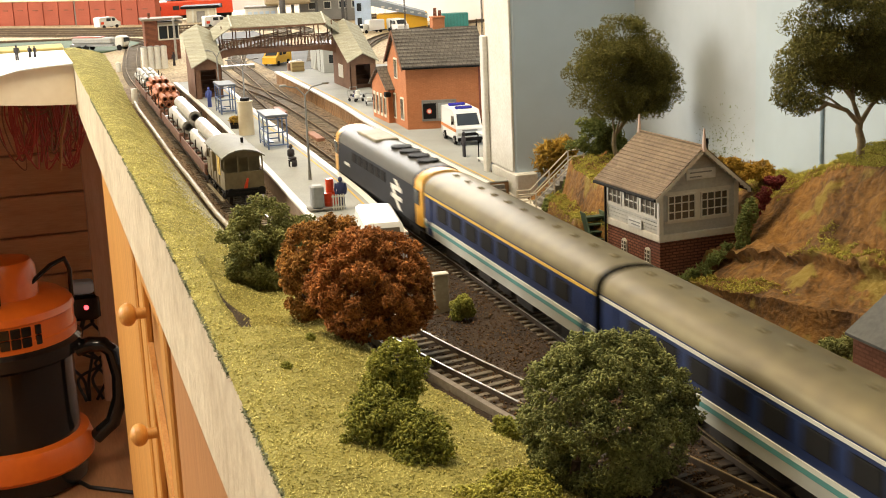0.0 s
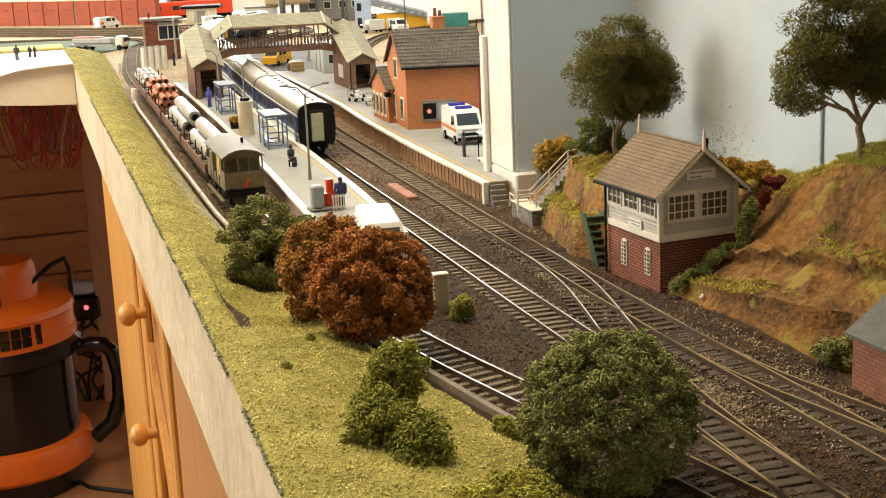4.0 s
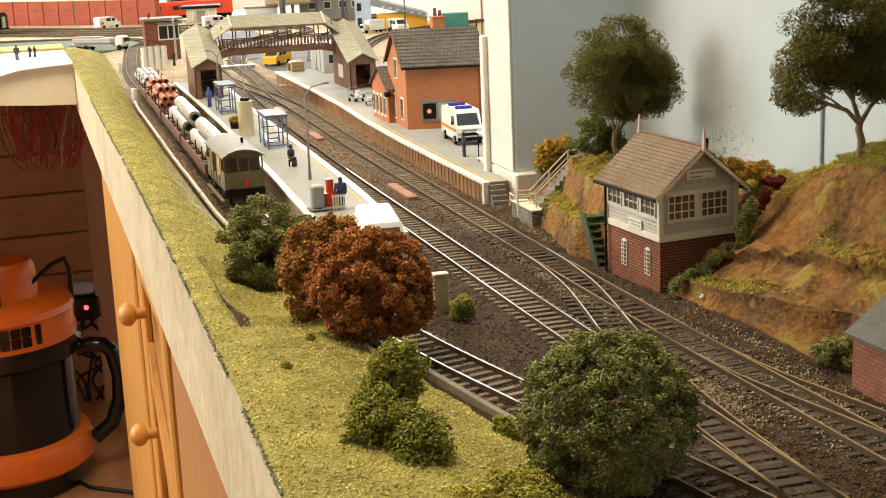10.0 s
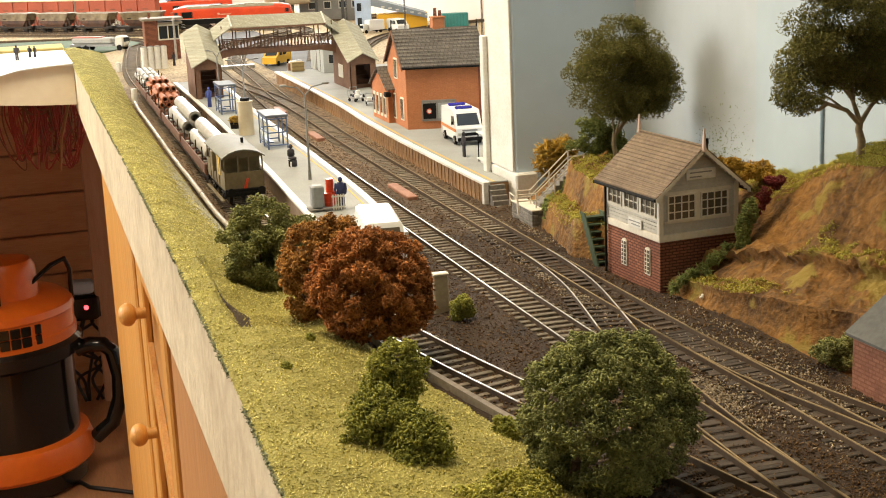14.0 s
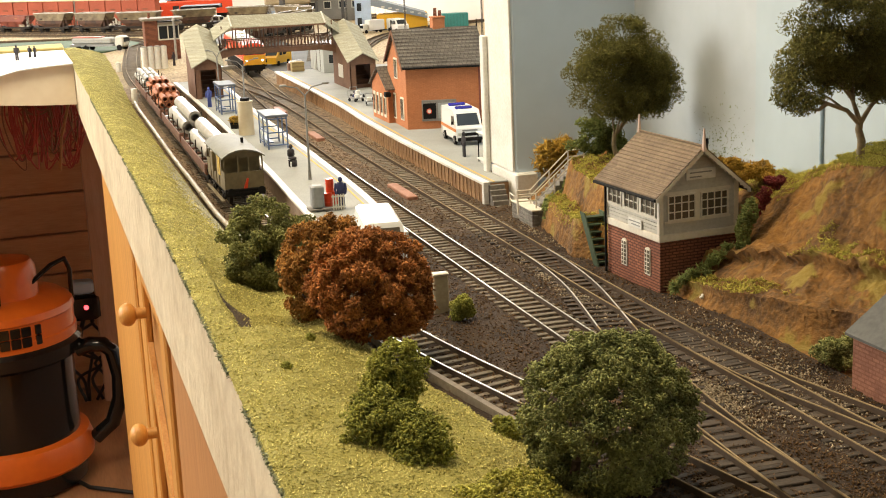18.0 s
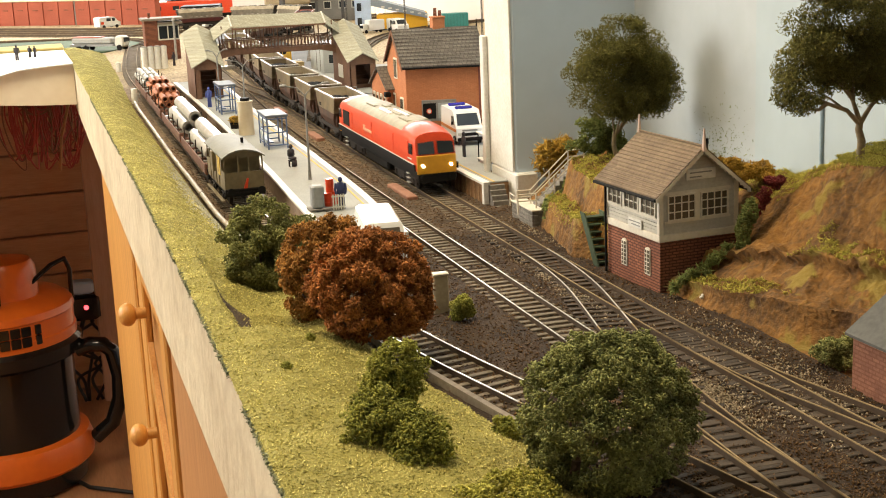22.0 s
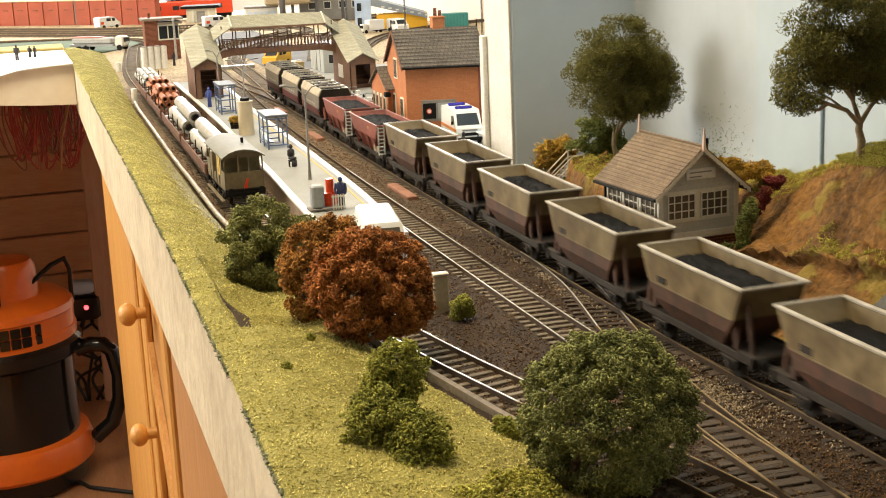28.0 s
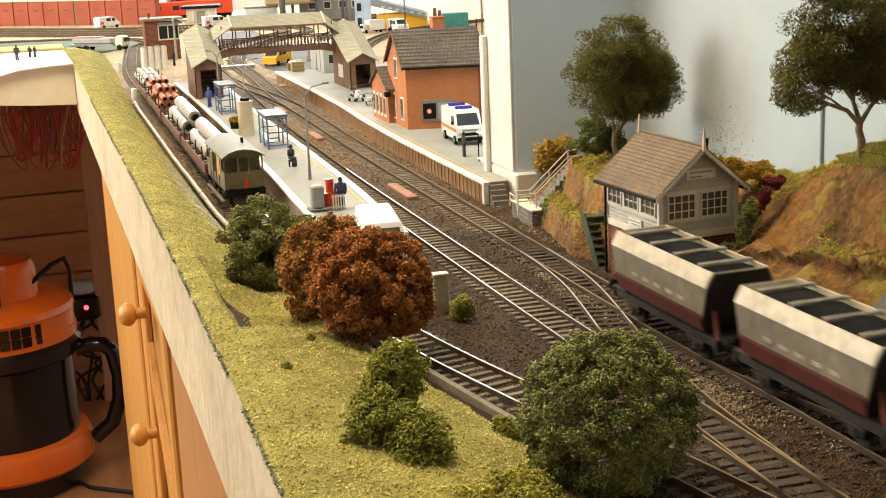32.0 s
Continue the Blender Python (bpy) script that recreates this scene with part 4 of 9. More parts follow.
def beige_hopper(seed):
    r = random.Random(seed)
    t = thing("covered_hopper_wagon", None, "grimy beige hopper wagon with red lower body and black hatches", "hopper wagon", "beige hopper wagons")
    h, W = 0.0545, 0.0172
    chassis(t, h, M_dirt)
    def ring(y, w, z):
        return [(-w, -y, z), (w, -y, z), (w, y, z), (-w, y, z)]
    out = [ring(0.0430, 0.0158, 0.0175), ring(0.0455, W, 0.0240), ring(0.0490, W, 0.0378), ring(0.0500, W - 0.0034, 0.0450)]
    inn = [ring(0.0490, W - 0.0042, 0.0450), ring(0.0475, W - 0.0046, 0.0425)]
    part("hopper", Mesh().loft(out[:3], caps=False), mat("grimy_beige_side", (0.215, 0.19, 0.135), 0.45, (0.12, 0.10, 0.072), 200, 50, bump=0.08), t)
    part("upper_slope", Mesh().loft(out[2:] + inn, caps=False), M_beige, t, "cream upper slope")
    part("load", coal_top(Mesh(), W - 0.0045, 0.0478, 0.0428, r, 0.0006), M_coal, t, "dark load under the hatches")
    for k in range(4):
        part("hatch_bar", Mesh().box(-W + 0.0035, W - 0.0035, -0.036 + 0.024 * k - 0.0008, -0.036 + 0.024 * k + 0.0008, 0.0448, 0.0466, 0.0003), M_rim, t)
    def low(y, w, z):
        return [(-w, -y, z), (w, -y, z), (w, y, z), (-w, y, z)]
    part("lower_body", Mesh().loft([low(0.0400, 0.0120, 0.0135), low(0.0428, 0.0157, 0.0176)]), M_dirt, t)
    for d in (-1, 1):
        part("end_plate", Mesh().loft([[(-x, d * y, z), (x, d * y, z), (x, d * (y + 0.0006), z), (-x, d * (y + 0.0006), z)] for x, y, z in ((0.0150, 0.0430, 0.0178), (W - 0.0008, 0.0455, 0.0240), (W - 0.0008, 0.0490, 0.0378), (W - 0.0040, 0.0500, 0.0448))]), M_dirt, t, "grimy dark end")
    for s in (-1, 1):
        part("side_stripe", Mesh().extrude([(s * 0.0161, 0.0172), (s * (W + 0.0004), 0.0238), (s * (W + 0.0004), 0.0252), (s * (W - 0.0006), 0.0252), (s * 0.0152, 0.0174)], 1, -0.0446, 0.0446), mat("crimson_band", (0.115, 0.016, 0.014), 0.5, (0.05, 0.012, 0.010), 200, 60), t, "dark crimson lower band")
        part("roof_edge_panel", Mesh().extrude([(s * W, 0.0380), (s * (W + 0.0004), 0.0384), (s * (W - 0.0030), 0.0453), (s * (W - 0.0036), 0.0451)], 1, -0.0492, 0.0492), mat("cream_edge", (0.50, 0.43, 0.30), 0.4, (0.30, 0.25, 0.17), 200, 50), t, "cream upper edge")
        for k in range(5):
            part("maker_plate", Mesh().box(s * W - 0.0003, s * W + 0.0003, -0.026 + 0.012 * k, -0.020 + 0.012 * k, 0.0275, 0.0292), M_rim, t)
        for d in (-1, 1):
            part("end_strut", Mesh().extrude([(d * 0.0520, 0.0149), (d * 0.0500, 0.0149), (d * 0.0462, 0.026), (d * 0.0474, 0.027)], 0, s * 0.0120 - 0.0009, s * 0.0120 + 0.0009), M_rustred, t)
    return t


def spread(times, spots, line, end=32.0):
    """Distance along a line at even times, from known times and plan places of one point of the train, smoothed."""
    ts = np.array(times)
    ss = np.array([nearest(line, *p) if isinstance(p, tuple) else p for p in spots])
    tt = np.arange(-1.0, end + 1.001, 0.05)
    lo, hi = (ss[1] - ss[0]) / (ts[1] - ts[0]), (ss[-1] - ss[-2]) / (ts[-1] - ts[-2])
    s = np.interp(tt, ts, ss)
    s = np.where(tt < ts[0], ss[0] + lo * (tt - ts[0]), s)
    s = np.where(tt > ts[-1], ss[-1] + hi * (tt - ts[-1]), s)
    k = np.hanning(15)
    k /= k.sum()
    pad = len(k) // 2
    s = np.convolve(np.concatenate([2 * s[0] - s[pad:0:-1], s, 2 * s[-1] - s[-2:-pad - 2:-1]]), k, "valid")
    return tt, s


def run(vehicle, line, tt, ss, ahead, half, step=0.2):
    """Keys a vehicle whose middle lies 'ahead' of the train's known point, standing on two bogies."""
    rows, last = [], line[0][-1]
    t = 0.0
    while t < 32.0001:
        s = np.interp(t, tt, ss) + ahead
        s = min(max(s, half + 0.01), last - half - 0.01)
        a, b = at(line, s - half), at(line, s + half)
        c, d = (a + b) / 2, b - a
        rows.append((t, Matrix.Translation((c[0], c[1], 0.0)) @ Matrix.Rotation(math.atan2(d[1], d[0]) - math.pi / 2, 4, "Z")))
        t += step
    walk(vehicle, rows)


passenger = [blue_loco(), coach(M_yellowline)]
c2 = coach(M_offwhite)
passenger += [c2] + [copy_thing(c2, Matrix()) for _ in range(2)] + [coach(M_offwhite, True)]
coal = [red_loco()]
base = [coal_hopper(1), coal_hopper(2)]
coal += base + [copy_thing(base[i % 2], Matrix()) for i in range(10)]
rh, bh = red_hopper(5), beige_hopper(8)
coal += [rh, copy_thing(rh, Matrix()), bh, copy_thing(bh, Matrix()), copy_thing(bh, Matrix())]


def motions():
    # passenger train: known by its tail
    s95 = nearest(LINE_A, 0.075, 3.209)
    tt, ss = spread([0.0, 2.5, 3.0, 3.5, 5.5, 6.0, 9.0, 9.5, 13.0, 15.5, 17.0, 32.5], [(0.2505, -0.545), (0.249, 0.561), (0.2475, 0.780), (0.2475, 0.999), (0.2705, 1.874), nearest(LINE_A, 0.0, 3.286) - 1.613, (0.2085, 3.073), s95, s95 + 1.15, s95 + 1.70, s95 + 1.85, s95 + 1.86], LINE_A)
    ahead = 0.0
    for v, n, half in list(zip(reversed(passenger), [0.272] * 5 + [0.256], [0.0925] * 5 + [0.080])):
        run(v, LINE_A, tt, ss, ahead + n / 2, half)
        ahead += n
    # coal train: known by its nose
    s12 = nearest(LINE_B, 0.087, 3.270)
    tt, ss = spread([0.0, 6.0, 8.0, 11.4, 12.0, 12.5, 13.0, 16.5, 17.0, 18.0, 19.0, 20.0, 21.0, 22.0, 23.0, 24.0, 24.5, 25.0, 25.5, 27.5, 28.0, 29.0, 30.0, 31.0, 32.5],
                    [s12 - 1.05, s12 - 1.03, s12 - 0.80, s12 - 0.16, s12, (0.187, 3.167), s12 + 0.285, (0.358, 2.41), (0.3338, 2.286), (0.3175, 1.9966), (0.3025, 1.7403), (0.2985, 1.4929), (0.2945, 1.2447), (0.294, 1.0076), (0.2945, 0.7458), (0.302, 0.465), (0.305, 0.334), (0.307, 0.183), (0.308, 0.045), (0.309, -0.483), (0.309, -0.631), (0.309, -0.913), (0.309, -1.180), (0.309, -1.440), (0.309, -1.835)], LINE_B)
    behind = 0.0
    for i, v in enumerate(coal):
        n, half = (0.266, 0.085) if i == 0 else (0.1225, 0.033)
        run(v, LINE_B, tt, ss, -(behind + n / 2 - (0.006 if i == 0 else 0)), half)
        behind += n



# ---- planting ----


def leaf_mat(name, a, b, rough=0.9):
    m = bpy.data.materials.new(name)
    m.use_nodes = True
    n, l = m.node_tree.nodes, m.node_tree.links
    p = n["Principled BSDF"]
    geo, tc, no, mix, mul = n.new("ShaderNodeNewGeometry"), n.new("ShaderNodeTexCoord"), n.new("ShaderNodeTexNoise"), n.new("ShaderNodeMix"), n.new("ShaderNodeMath")
    no.inputs["Scale"].default_value = 70
    l.new(tc.outputs["Object"], no.inputs["Vector"])
    mul.operation = "MULTIPLY_ADD"
    mul.inputs[1].default_value, mul.inputs[2].default_value = 1.1, -0.34
    l.new(no.outputs[0], mul.inputs[0])
    add = n.new("ShaderNodeMath")
    add.operation = "MULTIPLY_ADD"
    add.inputs[1].default_value = 0.62
    add.use_clamp = True
    l.new(geo.outputs["Random Per Island"], add.inputs[0])
    l.new(mul.outputs[0], add.inputs[2])
    mix.data_type = "RGBA"
    mix.inputs["A"].default_value, mix.inputs["B"].default_value = (*a, 1), (*b, 1)
    l.new(add.outputs[0], mix.inputs["Factor"])
    l.new(mix.outputs["Result"], p.inputs["Base Color"])
    p.inputs["Roughness"].default_value = rough
    p.inputs["Specular IOR Level"].default_value = 0.2
    return m


OCTA_V = np.array([(1, 0, 0), (-1, 0, 0), (0, 1, 0), (0, -1, 0), (0, 0, 1), (0, 0, -1)], float)
TETRA_V = np.array([(1, 0, -0.4), (-1, 0, -0.4), (0, 1, -0.4), (0, 0, 0.9)], float)
TETRA_F = np.array([(0, 2, 1), (0, 1, 3), (1, 2, 3), (2, 0, 3)])
OCTA_F = np.array([(0, 2, 4), (2, 1, 4), (1, 3, 4), (3, 0, 4), (2, 0, 5), (1, 2, 5), (3, 1, 5), (0, 3, 5)])


def clumps(points, size, rng, long=2.0, flat=0.6, V=OCTA_V, F=OCTA_F):
    """Many small irregular tufts, one at each point."""
    n = len(points)
    q = rng.normal(size=(n, 4))
    q /= np.linalg.norm(q, axis=1)[:, None]
    w, x, y, z = q.T
    R = np.stack([1 - 2 * (y * y + z * z), 2 * (x * y - z * w), 2 * (x * z + y * w), 2 * (x * y + z * w), 1 - 2 * (x * x + z * z), 2 * (y * z - x * w), 2 * (x * z - y * w), 2 * (y * z + x * w), 1 - 2 * (x * x + y * y)], 1).reshape(n, 3, 3)
    s = size * rng.uniform(0.6, 1.4, (n, 1)) * np.stack([rng.uniform(0.7, 1, n) * long, rng.uniform(0.5, 1, n), rng.uniform(0.5, 1, n) * flat], 1)
    k = len(V)
    v = V[None] * s[:, None] * rng.uniform(0.7, 1.3, (n, k, 1))
    v = np.einsum("nij,nkj->nki", R, v) + np.asarray(points)[:, None]
    me = bpy.data.meshes.new("tufts")
    f = (F[None] + k * np.arange(n)[:, None, None]).reshape(-1, 3)
    me.vertices.add(n * k)
    me.vertices.foreach_set("co", v.reshape(-1))
    me.loops.add(len(f) * 3)
    me.loops.foreach_set("vertex_index", f.reshape(-1))
    me.polygons.add(len(f))
    me.polygons.foreach_set("loop_start", np.arange(len(f)) * 3)
    me.update(calc_edges=True)
    return me


def cloud(envs, k, r, seed):
    """Many small leaf masses spread through larger ellipsoids, leaving gaps between them."""
    q = random.Random(seed)
    out = []
    while len(out) < k:
        e = q.choice(envs)
        d = Vector((q.gauss(0, 1), q.gauss(0, 1), q.gauss(0, 1))).normalized() * q.uniform(0.25, 1.0) ** 0.5
        w = r * q.uniform(0.65, 1.3)
        out.append((e[0] + d.x * (e[3] - w * 0.6), e[1] + d.y * (e[4] - w * 0.6), e[2] + d.z * (e[5] - w * 0.6), w * 1.15, w, w * 0.8))
    return out


def in_blobs(blobs, n, rng, inner=0.62):
    vol = np.array([b[3] * b[4] + b[4] * b[5] + b[3] * b[5] for b in blobs])
    pts = []
    for b, k in zip(blobs, rng.multinomial(n, vol / vol.sum())):
        d = rng.normal(size=(k, 3))
        d /= np.linalg.norm(d, axis=1)[:, None]
        wob = np.array([noise.noise(Vector(tuple(u * 2.6 + np.array(b[:3]) * 90))) for u in d])
        r = (inner + (1 - inner) * rng.uniform(0, 1, k) ** 0.5) * (1 + 0.20 * wob)
        p = np.array(b[:3]) + d * r[:, None] * np.array(b[3:6])
        # hollows in the crown
        keep = np.array([noise.noise(Vector(tuple(u * 210))) > -0.30 for u in p])
        pts.append(np.where(keep[:, None], p, np.array(b[:3]) + (p - np.array(b[:3])) * 0.80))
    return np.concatenate(pts)


def tree(name, base, blobs, n, size, material, label, category="tree", trunk_r=0.003, bark=None, limbs=6, seed=1, long=1.7, flat=0.6, inner=0.62, arms=None, fork=None, thin=False):
    """Tapered trunk with limbs reaching into a crown of many tufts; blobs are (x, y, z, rx, ry, rz) from the base."""
    rng, r = np.random.default_rng(seed), random.Random(seed)
    t = thing(name, Matrix.Translation(base), label, category)
    if bark:
        top = max(b[2] for b in blobs)
        if fork is None:
            fork = min(b[2] - b[5] * 0.7 for b in blobs)
            fork = min(max(fork, 0.20 * top), 0.42 * top)
        tm = Mesh().tube([(0, 0, -0.006), (trunk_r * 0.4, 0, fork * 0.35), (-trunk_r * 0.3, trunk_r * 0.2, fork * 0.7), (0, 0, fork + 0.001)], trunk_r, 9, trunk_r * 0.75)
        part("trunk", tm, bark, t, smooth=50)
        for a in arms or ():
            part("limb", Mesh().tube(a, trunk_r * 0.62, 7, trunk_r * 0.16), bark, t, smooth=50)
        for i in range(limbs):
            b = blobs[(i * 7) % len(blobs)]
            e = Vector(b[:3])
            mid = e * 0.5 + Vector((r.uniform(-1, 1) * trunk_r, r.uniform(-1, 1) * trunk_r, fork * 0.5))
            part("limb", Mesh().tube([(0, 0, fork * 0.95), tuple(mid), tuple(e)], trunk_r * 0.38, 6, trunk_r * 0.08), bark, t, smooth=50)
    pts = in_blobs(blobs, n, rng, inner)
    if category == "tree":
        part("crown", clumps(pts, size, rng, long, flat, TETRA_V, TETRA_F) if thin else clumps(pts, size, rng, long, flat), material, t)
    else:
        # a bush is a few clumps of its own
        k = min(len(blobs), 3)
        cs = np.array([blobs[i * len(blobs) // k][:3] for i in range(k)])
        own = np.argmin(((pts[:, None] - cs[None]) ** 2).sum(2), 1)
        for i in range(k):
            if (own == i).sum() > 8:
                part("clump", clumps(pts[own == i], size, rng, long, flat), material, t)
    return t


def lumps(envs, k, r, seed, lo=0.72):
    """Small lumps of foliage over the outside of larger ellipsoids."""
    q = random.Random(seed)
    out = []
    area = [e[3] * e[4] + e[3] * e[5] + e[4] * e[5] for e in envs]
    while len(out) < k:
        e = q.choices(envs, area)[0]
        d = Vector((q.gauss(0, 1), q.gauss(0, 1), q.gauss(0, 1))).normalized() * q.uniform(lo, 1.0)
        w = r * q.uniform(0.6, 1.35)
        p = [e[j] + d[j] * (e[j + 3] - w * 0.60) for j in range(3)]
        out.append((*p, w * q.uniform(0.9, 1.3), w * q.uniform(0.9, 1.2), w * q.uniform(0.75, 1.0)))
    return out


M_bark = mat("bark", (0.16, 0.10, 0.06), 0.9, (0.07, 0.04, 0.025), 500, 60, bump=0.6)
M_barkpale = mat("pale_bark", (0.30, 0.23, 0.13), 0.9, (0.16, 0.12, 0.07), 500, 60, bump=0.6)
M_leaf_dark = leaf_mat("dark_green_leaf", (0.046, 0.058, 0.018), (0.37, 0.375, 0.130))
M_leaf_tall = leaf_mat("olive_leaf", (0.055, 0.058, 0.016), (0.255, 0.230, 0.058))
M_leaf_mid = leaf_mat("mid_green_leaf", (0.090, 0.105, 0.018), (0.42, 0.40, 0.080))
M_leaf_lime = leaf_mat("lime_leaf", (0.15, 0.15, 0.022), (0.62, 0.57, 0.12))
M_leaf_sage = leaf_mat("sage_leaf", (0.070, 0.080, 0.024), (0.37, 0.365, 0.125))
M_leaf_brown = leaf_mat("russet_leaf", (0.085, 0.029, 0.008), (0.60, 0.235, 0.068))
M_leaf_tawny = leaf_mat("tawny_leaf", (0.105, 0.048, 0.010), (0.56, 0.275, 0.068))
M_leaf_yellow = leaf_mat("golden_leaf", (0.170, 0.105, 0.014), (0.60, 0.36, 0.055))
M_leaf_purple = leaf_mat("purple_leaf", (0.060, 0.012, 0.012), (0.23, 0.040, 0.040))
M_leaf_ivy = leaf_mat("ivy_leaf", (0.065, 0.085, 0.026), (0.29, 0.325, 0.095))

# rounded tree close to the eye
tree("tree", (0.1765, 0.436, -0.003), lumps([(0.0125, 0.0, 0.0290, 0.0340, 0.031, 0.0318), (0.0135, 0.0, 0.0275, 0.0335, 0.031, 0.0320), (0.0125, 0.0, 0.030, 0.024, 0.023, 0.022)], 430, 0.0034, 3, 0.88), 46000, 0.00060, M_leaf_dark,
     "rounded dark green model tree on the grass bank", trunk_r=0.0022, bark=M_bark, seed=4, long=1.55, flat=0.7, inner=0.3, limbs=5)
# russet tree, the tawny one behind it and their green neighbour
tree("tree", (0.1375, 0.62, -0.001), lumps([(0.0090, 0.0, 0.0365, 0.0310, 0.029, 0.0285), (0.0230, 0.0, 0.0245, 0.0175, 0.018, 0.0160), (0.009, 0, 0.038, 0.022, 0.02, 0.020)], 520, 0.0028, 6, 0.86), 40000, 0.00066, M_leaf_brown,
     "russet brown autumn model tree on the grass bank", trunk_r=0.0020, bark=M_bark, seed=6, long=2.2, flat=0.5, inner=0.3, limbs=7)
tree("tree", (0.1290, 0.664, -0.003), lumps([(0.0, 0.0, 0.0370, 0.0200, 0.020, 0.0300), (0.012, 0.0, 0.046, 0.016, 0.018, 0.020)], 190, 0.0040, 7, 0.8), 20000, 0.00066, M_leaf_tawny,
     "tawny brown model tree behind the russet one", trunk_r=0.0020, bark=M_bark, seed=7, long=1.9, flat=0.5, inner=0.3, limbs=4)
tree("tree", (0.1165, 0.755, -0.004), lumps([(0.000, 0.0, 0.0335, 0.0265, 0.022, 0.0300), (0.019, 0.0, 0.029, 0.0200, 0.02, 0.024), (-0.0155, 0.0, 0.014, 0.0105, 0.012, 0.0110), (0.002, 0.0, 0.021, 0.0235, 0.021, 0.019), (0.002, -0.004, 0.026, 0.021, 0.018, 0.020)], 330, 0.0042, 8, 0.72), 34000, 0.00070, M_leaf_sage,
     "bushy green model tree beside the siding", trunk_r=0.0022, bark=M_bark, seed=8, long=1.6, flat=0.7, inner=0.3, limbs=4)
# bushes on the bank
tree("bush", (0.1285, 0.505, 0.008), lumps([(-0.001, 0.0, 0.0215, 0.0150, 0.012, 0.0145), (-0.004, 0.0, 0.011, 0.0150, 0.012, 0.0140)], 70, 0.0046, 11, 0.5), 10000, 0.00062, M_leaf_mid, "tall loose yellow-green bush on the grass bank", "bush", seed=11, long=1.7, flat=0.7, inner=0.3)
tree("bush", (0.1100, 0.468, 0.008), lumps([(0.0, 0.0, 0.0150, 0.0135, 0.012, 0.0150), (0.008, 0.004, 0.012, 0.011, 0.010, 0.012)], 50, 0.0046, 12, 0.5), 7000, 0.00062, M_leaf_mid, "loose green bush in the middle of the grass bank", "bush", seed=12, long=1.7, flat=0.7, inner=0.3)
tree("bush", (0.1240, 0.452, 0.008), lumps([(-0.002, 0.0, 0.0105, 0.0135, 0.013, 0.0125)], 42, 0.0046, 15, 0.5), 7000, 0.00062, M_leaf_mid, "low spreading green bush on the grass bank", "bush", seed=16, long=1.7, flat=0.7, inner=0.3)
tree("bush", (0.1400, 0.414, -0.001), lumps([(-0.004, 0.0, 0.009, 0.026, 0.014, 0.0105), (0.014, 0.012, 0.009, 0.010, 0.010, 0.009)], 48, 0.0042, 13, 0.5), 7000, 0.00062, M_leaf_lime, "spreading yellow-green bush at the bank edge", "bush", seed=13, long=1.7, flat=0.7, inner=0.3)
tree("bush", (0.1705, 0.496, -0.003), lumps([(0.0, 0.0, 0.005, 0.009, 0.011, 0.0060)], 14, 0.0036, 14, 0.5), 3000, 0.0006, M_leaf_mid, "small green bush under the rounded tree", "bush", seed=14, long=1.7, flat=0.7, inner=0.3)
tree("bush", (0.2070, 0.6680, -0.005), lumps([(0.0, 0.0, 0.0080, 0.0072, 0.0072, 0.0085)], 16, 0.0034, 15, 0.5), 3400, 0.00062, M_leaf_mid, "small round green bush between the tracks", "bush", seed=15, long=1.6, flat=0.7, inner=0.3)
for i, (x, y) in enumerate(((0.0925, 0.555), (0.0980, 0.468), (0.112, 0.60))):
    tree("grass_tuft", (x, y, grass_z(x, y)), [(0, 0, 0.001, 0.0022, 0.0022, 0.0018)], 160, 0.0006, M_leaf_mid, "small dark green tuft on the grass bank", "grass tuft", seed=20 + i)

# ---- the earth bank beside the signal box ----
B_FOOT = [(0.338, 0.25), (0.345, 0.46), (0.357, 0.545), (0.345, 0.58), (0.3365, 0.611), (0.3310, 0.631), (0.3270, 0.664), (0.3260, 0.668), (0.3260, 0.735), (0.3140, 0.775), (0.3150, 0.80), (0.3230, 0.845), (0.3300, 0.88), (0.3350, 0.945)]
B_TOP = [(0.112, 0.25), (0.112, 0.50), (0.100, 0.58), (0.073, 0.64), (0.055, 0.68), (0.0475, 0.75), (0.046, 0.80), (0.0455, 0.87), (0.040, 0.945)]


def bank_z(x, y):
    foot, top = interp_edge(B_FOOT, y), interp_edge(B_TOP, y)
    wob = 0.0045 * noise.noise(Vector((x * 34, y * 34, 5.0)))
    # near the eye: two grassy ledges, each undercut, a steep face and a rounded top
    u = max(0.0, min(1.0, (x - foot + wob) / 0.075))
    s = float(np.interp(x - foot + wob, (0, 0.003, 0.018, 0.0235, 0.0275, 0.045, 0.060, 0.073, 0.088), (0, 0.18, 0.215, 0.27, 0.395, 0.435, 0.68, 0.90, 1.0)))
    # beyond the signal box: two grassy terraces
    d = x - foot + wob
    s2 = float(np.interp(d, (0.001, 0.0055, 0.0185, 0.0235, 0.06), (0, 0.50, 0.56, 0.97, 1.0)))
    k = ease((y - 0.735) / 0.02)
    s = s + (s2 - s) * k
    # the hollow with the steps behind the terraces
    gap = ease((y - 0.864) / 0.005)
    s3 = float(np.interp(x, (0.338, 0.352, 0.375, 0.40), (0.02, 0.22, 0.75, 0.9)))
    s = s + (s3 - s) * gap
    z = -0.0055 + top * s
    ridge = 1 - abs(noise.noise(Vector((x * 55, y * 38, 1.5))))
    soft = min(1, u * 5)
    return z + bumps(x, y, 24, 0.0045) * min(1, u * 4) * (1 - 0.6 * k) + (ridge - 0.75) * 0.0058 * soft + bumps(x, y, 110, 0.0027) * soft + bumps(x, y, 330, 0.0012) * min(1, u * 12)


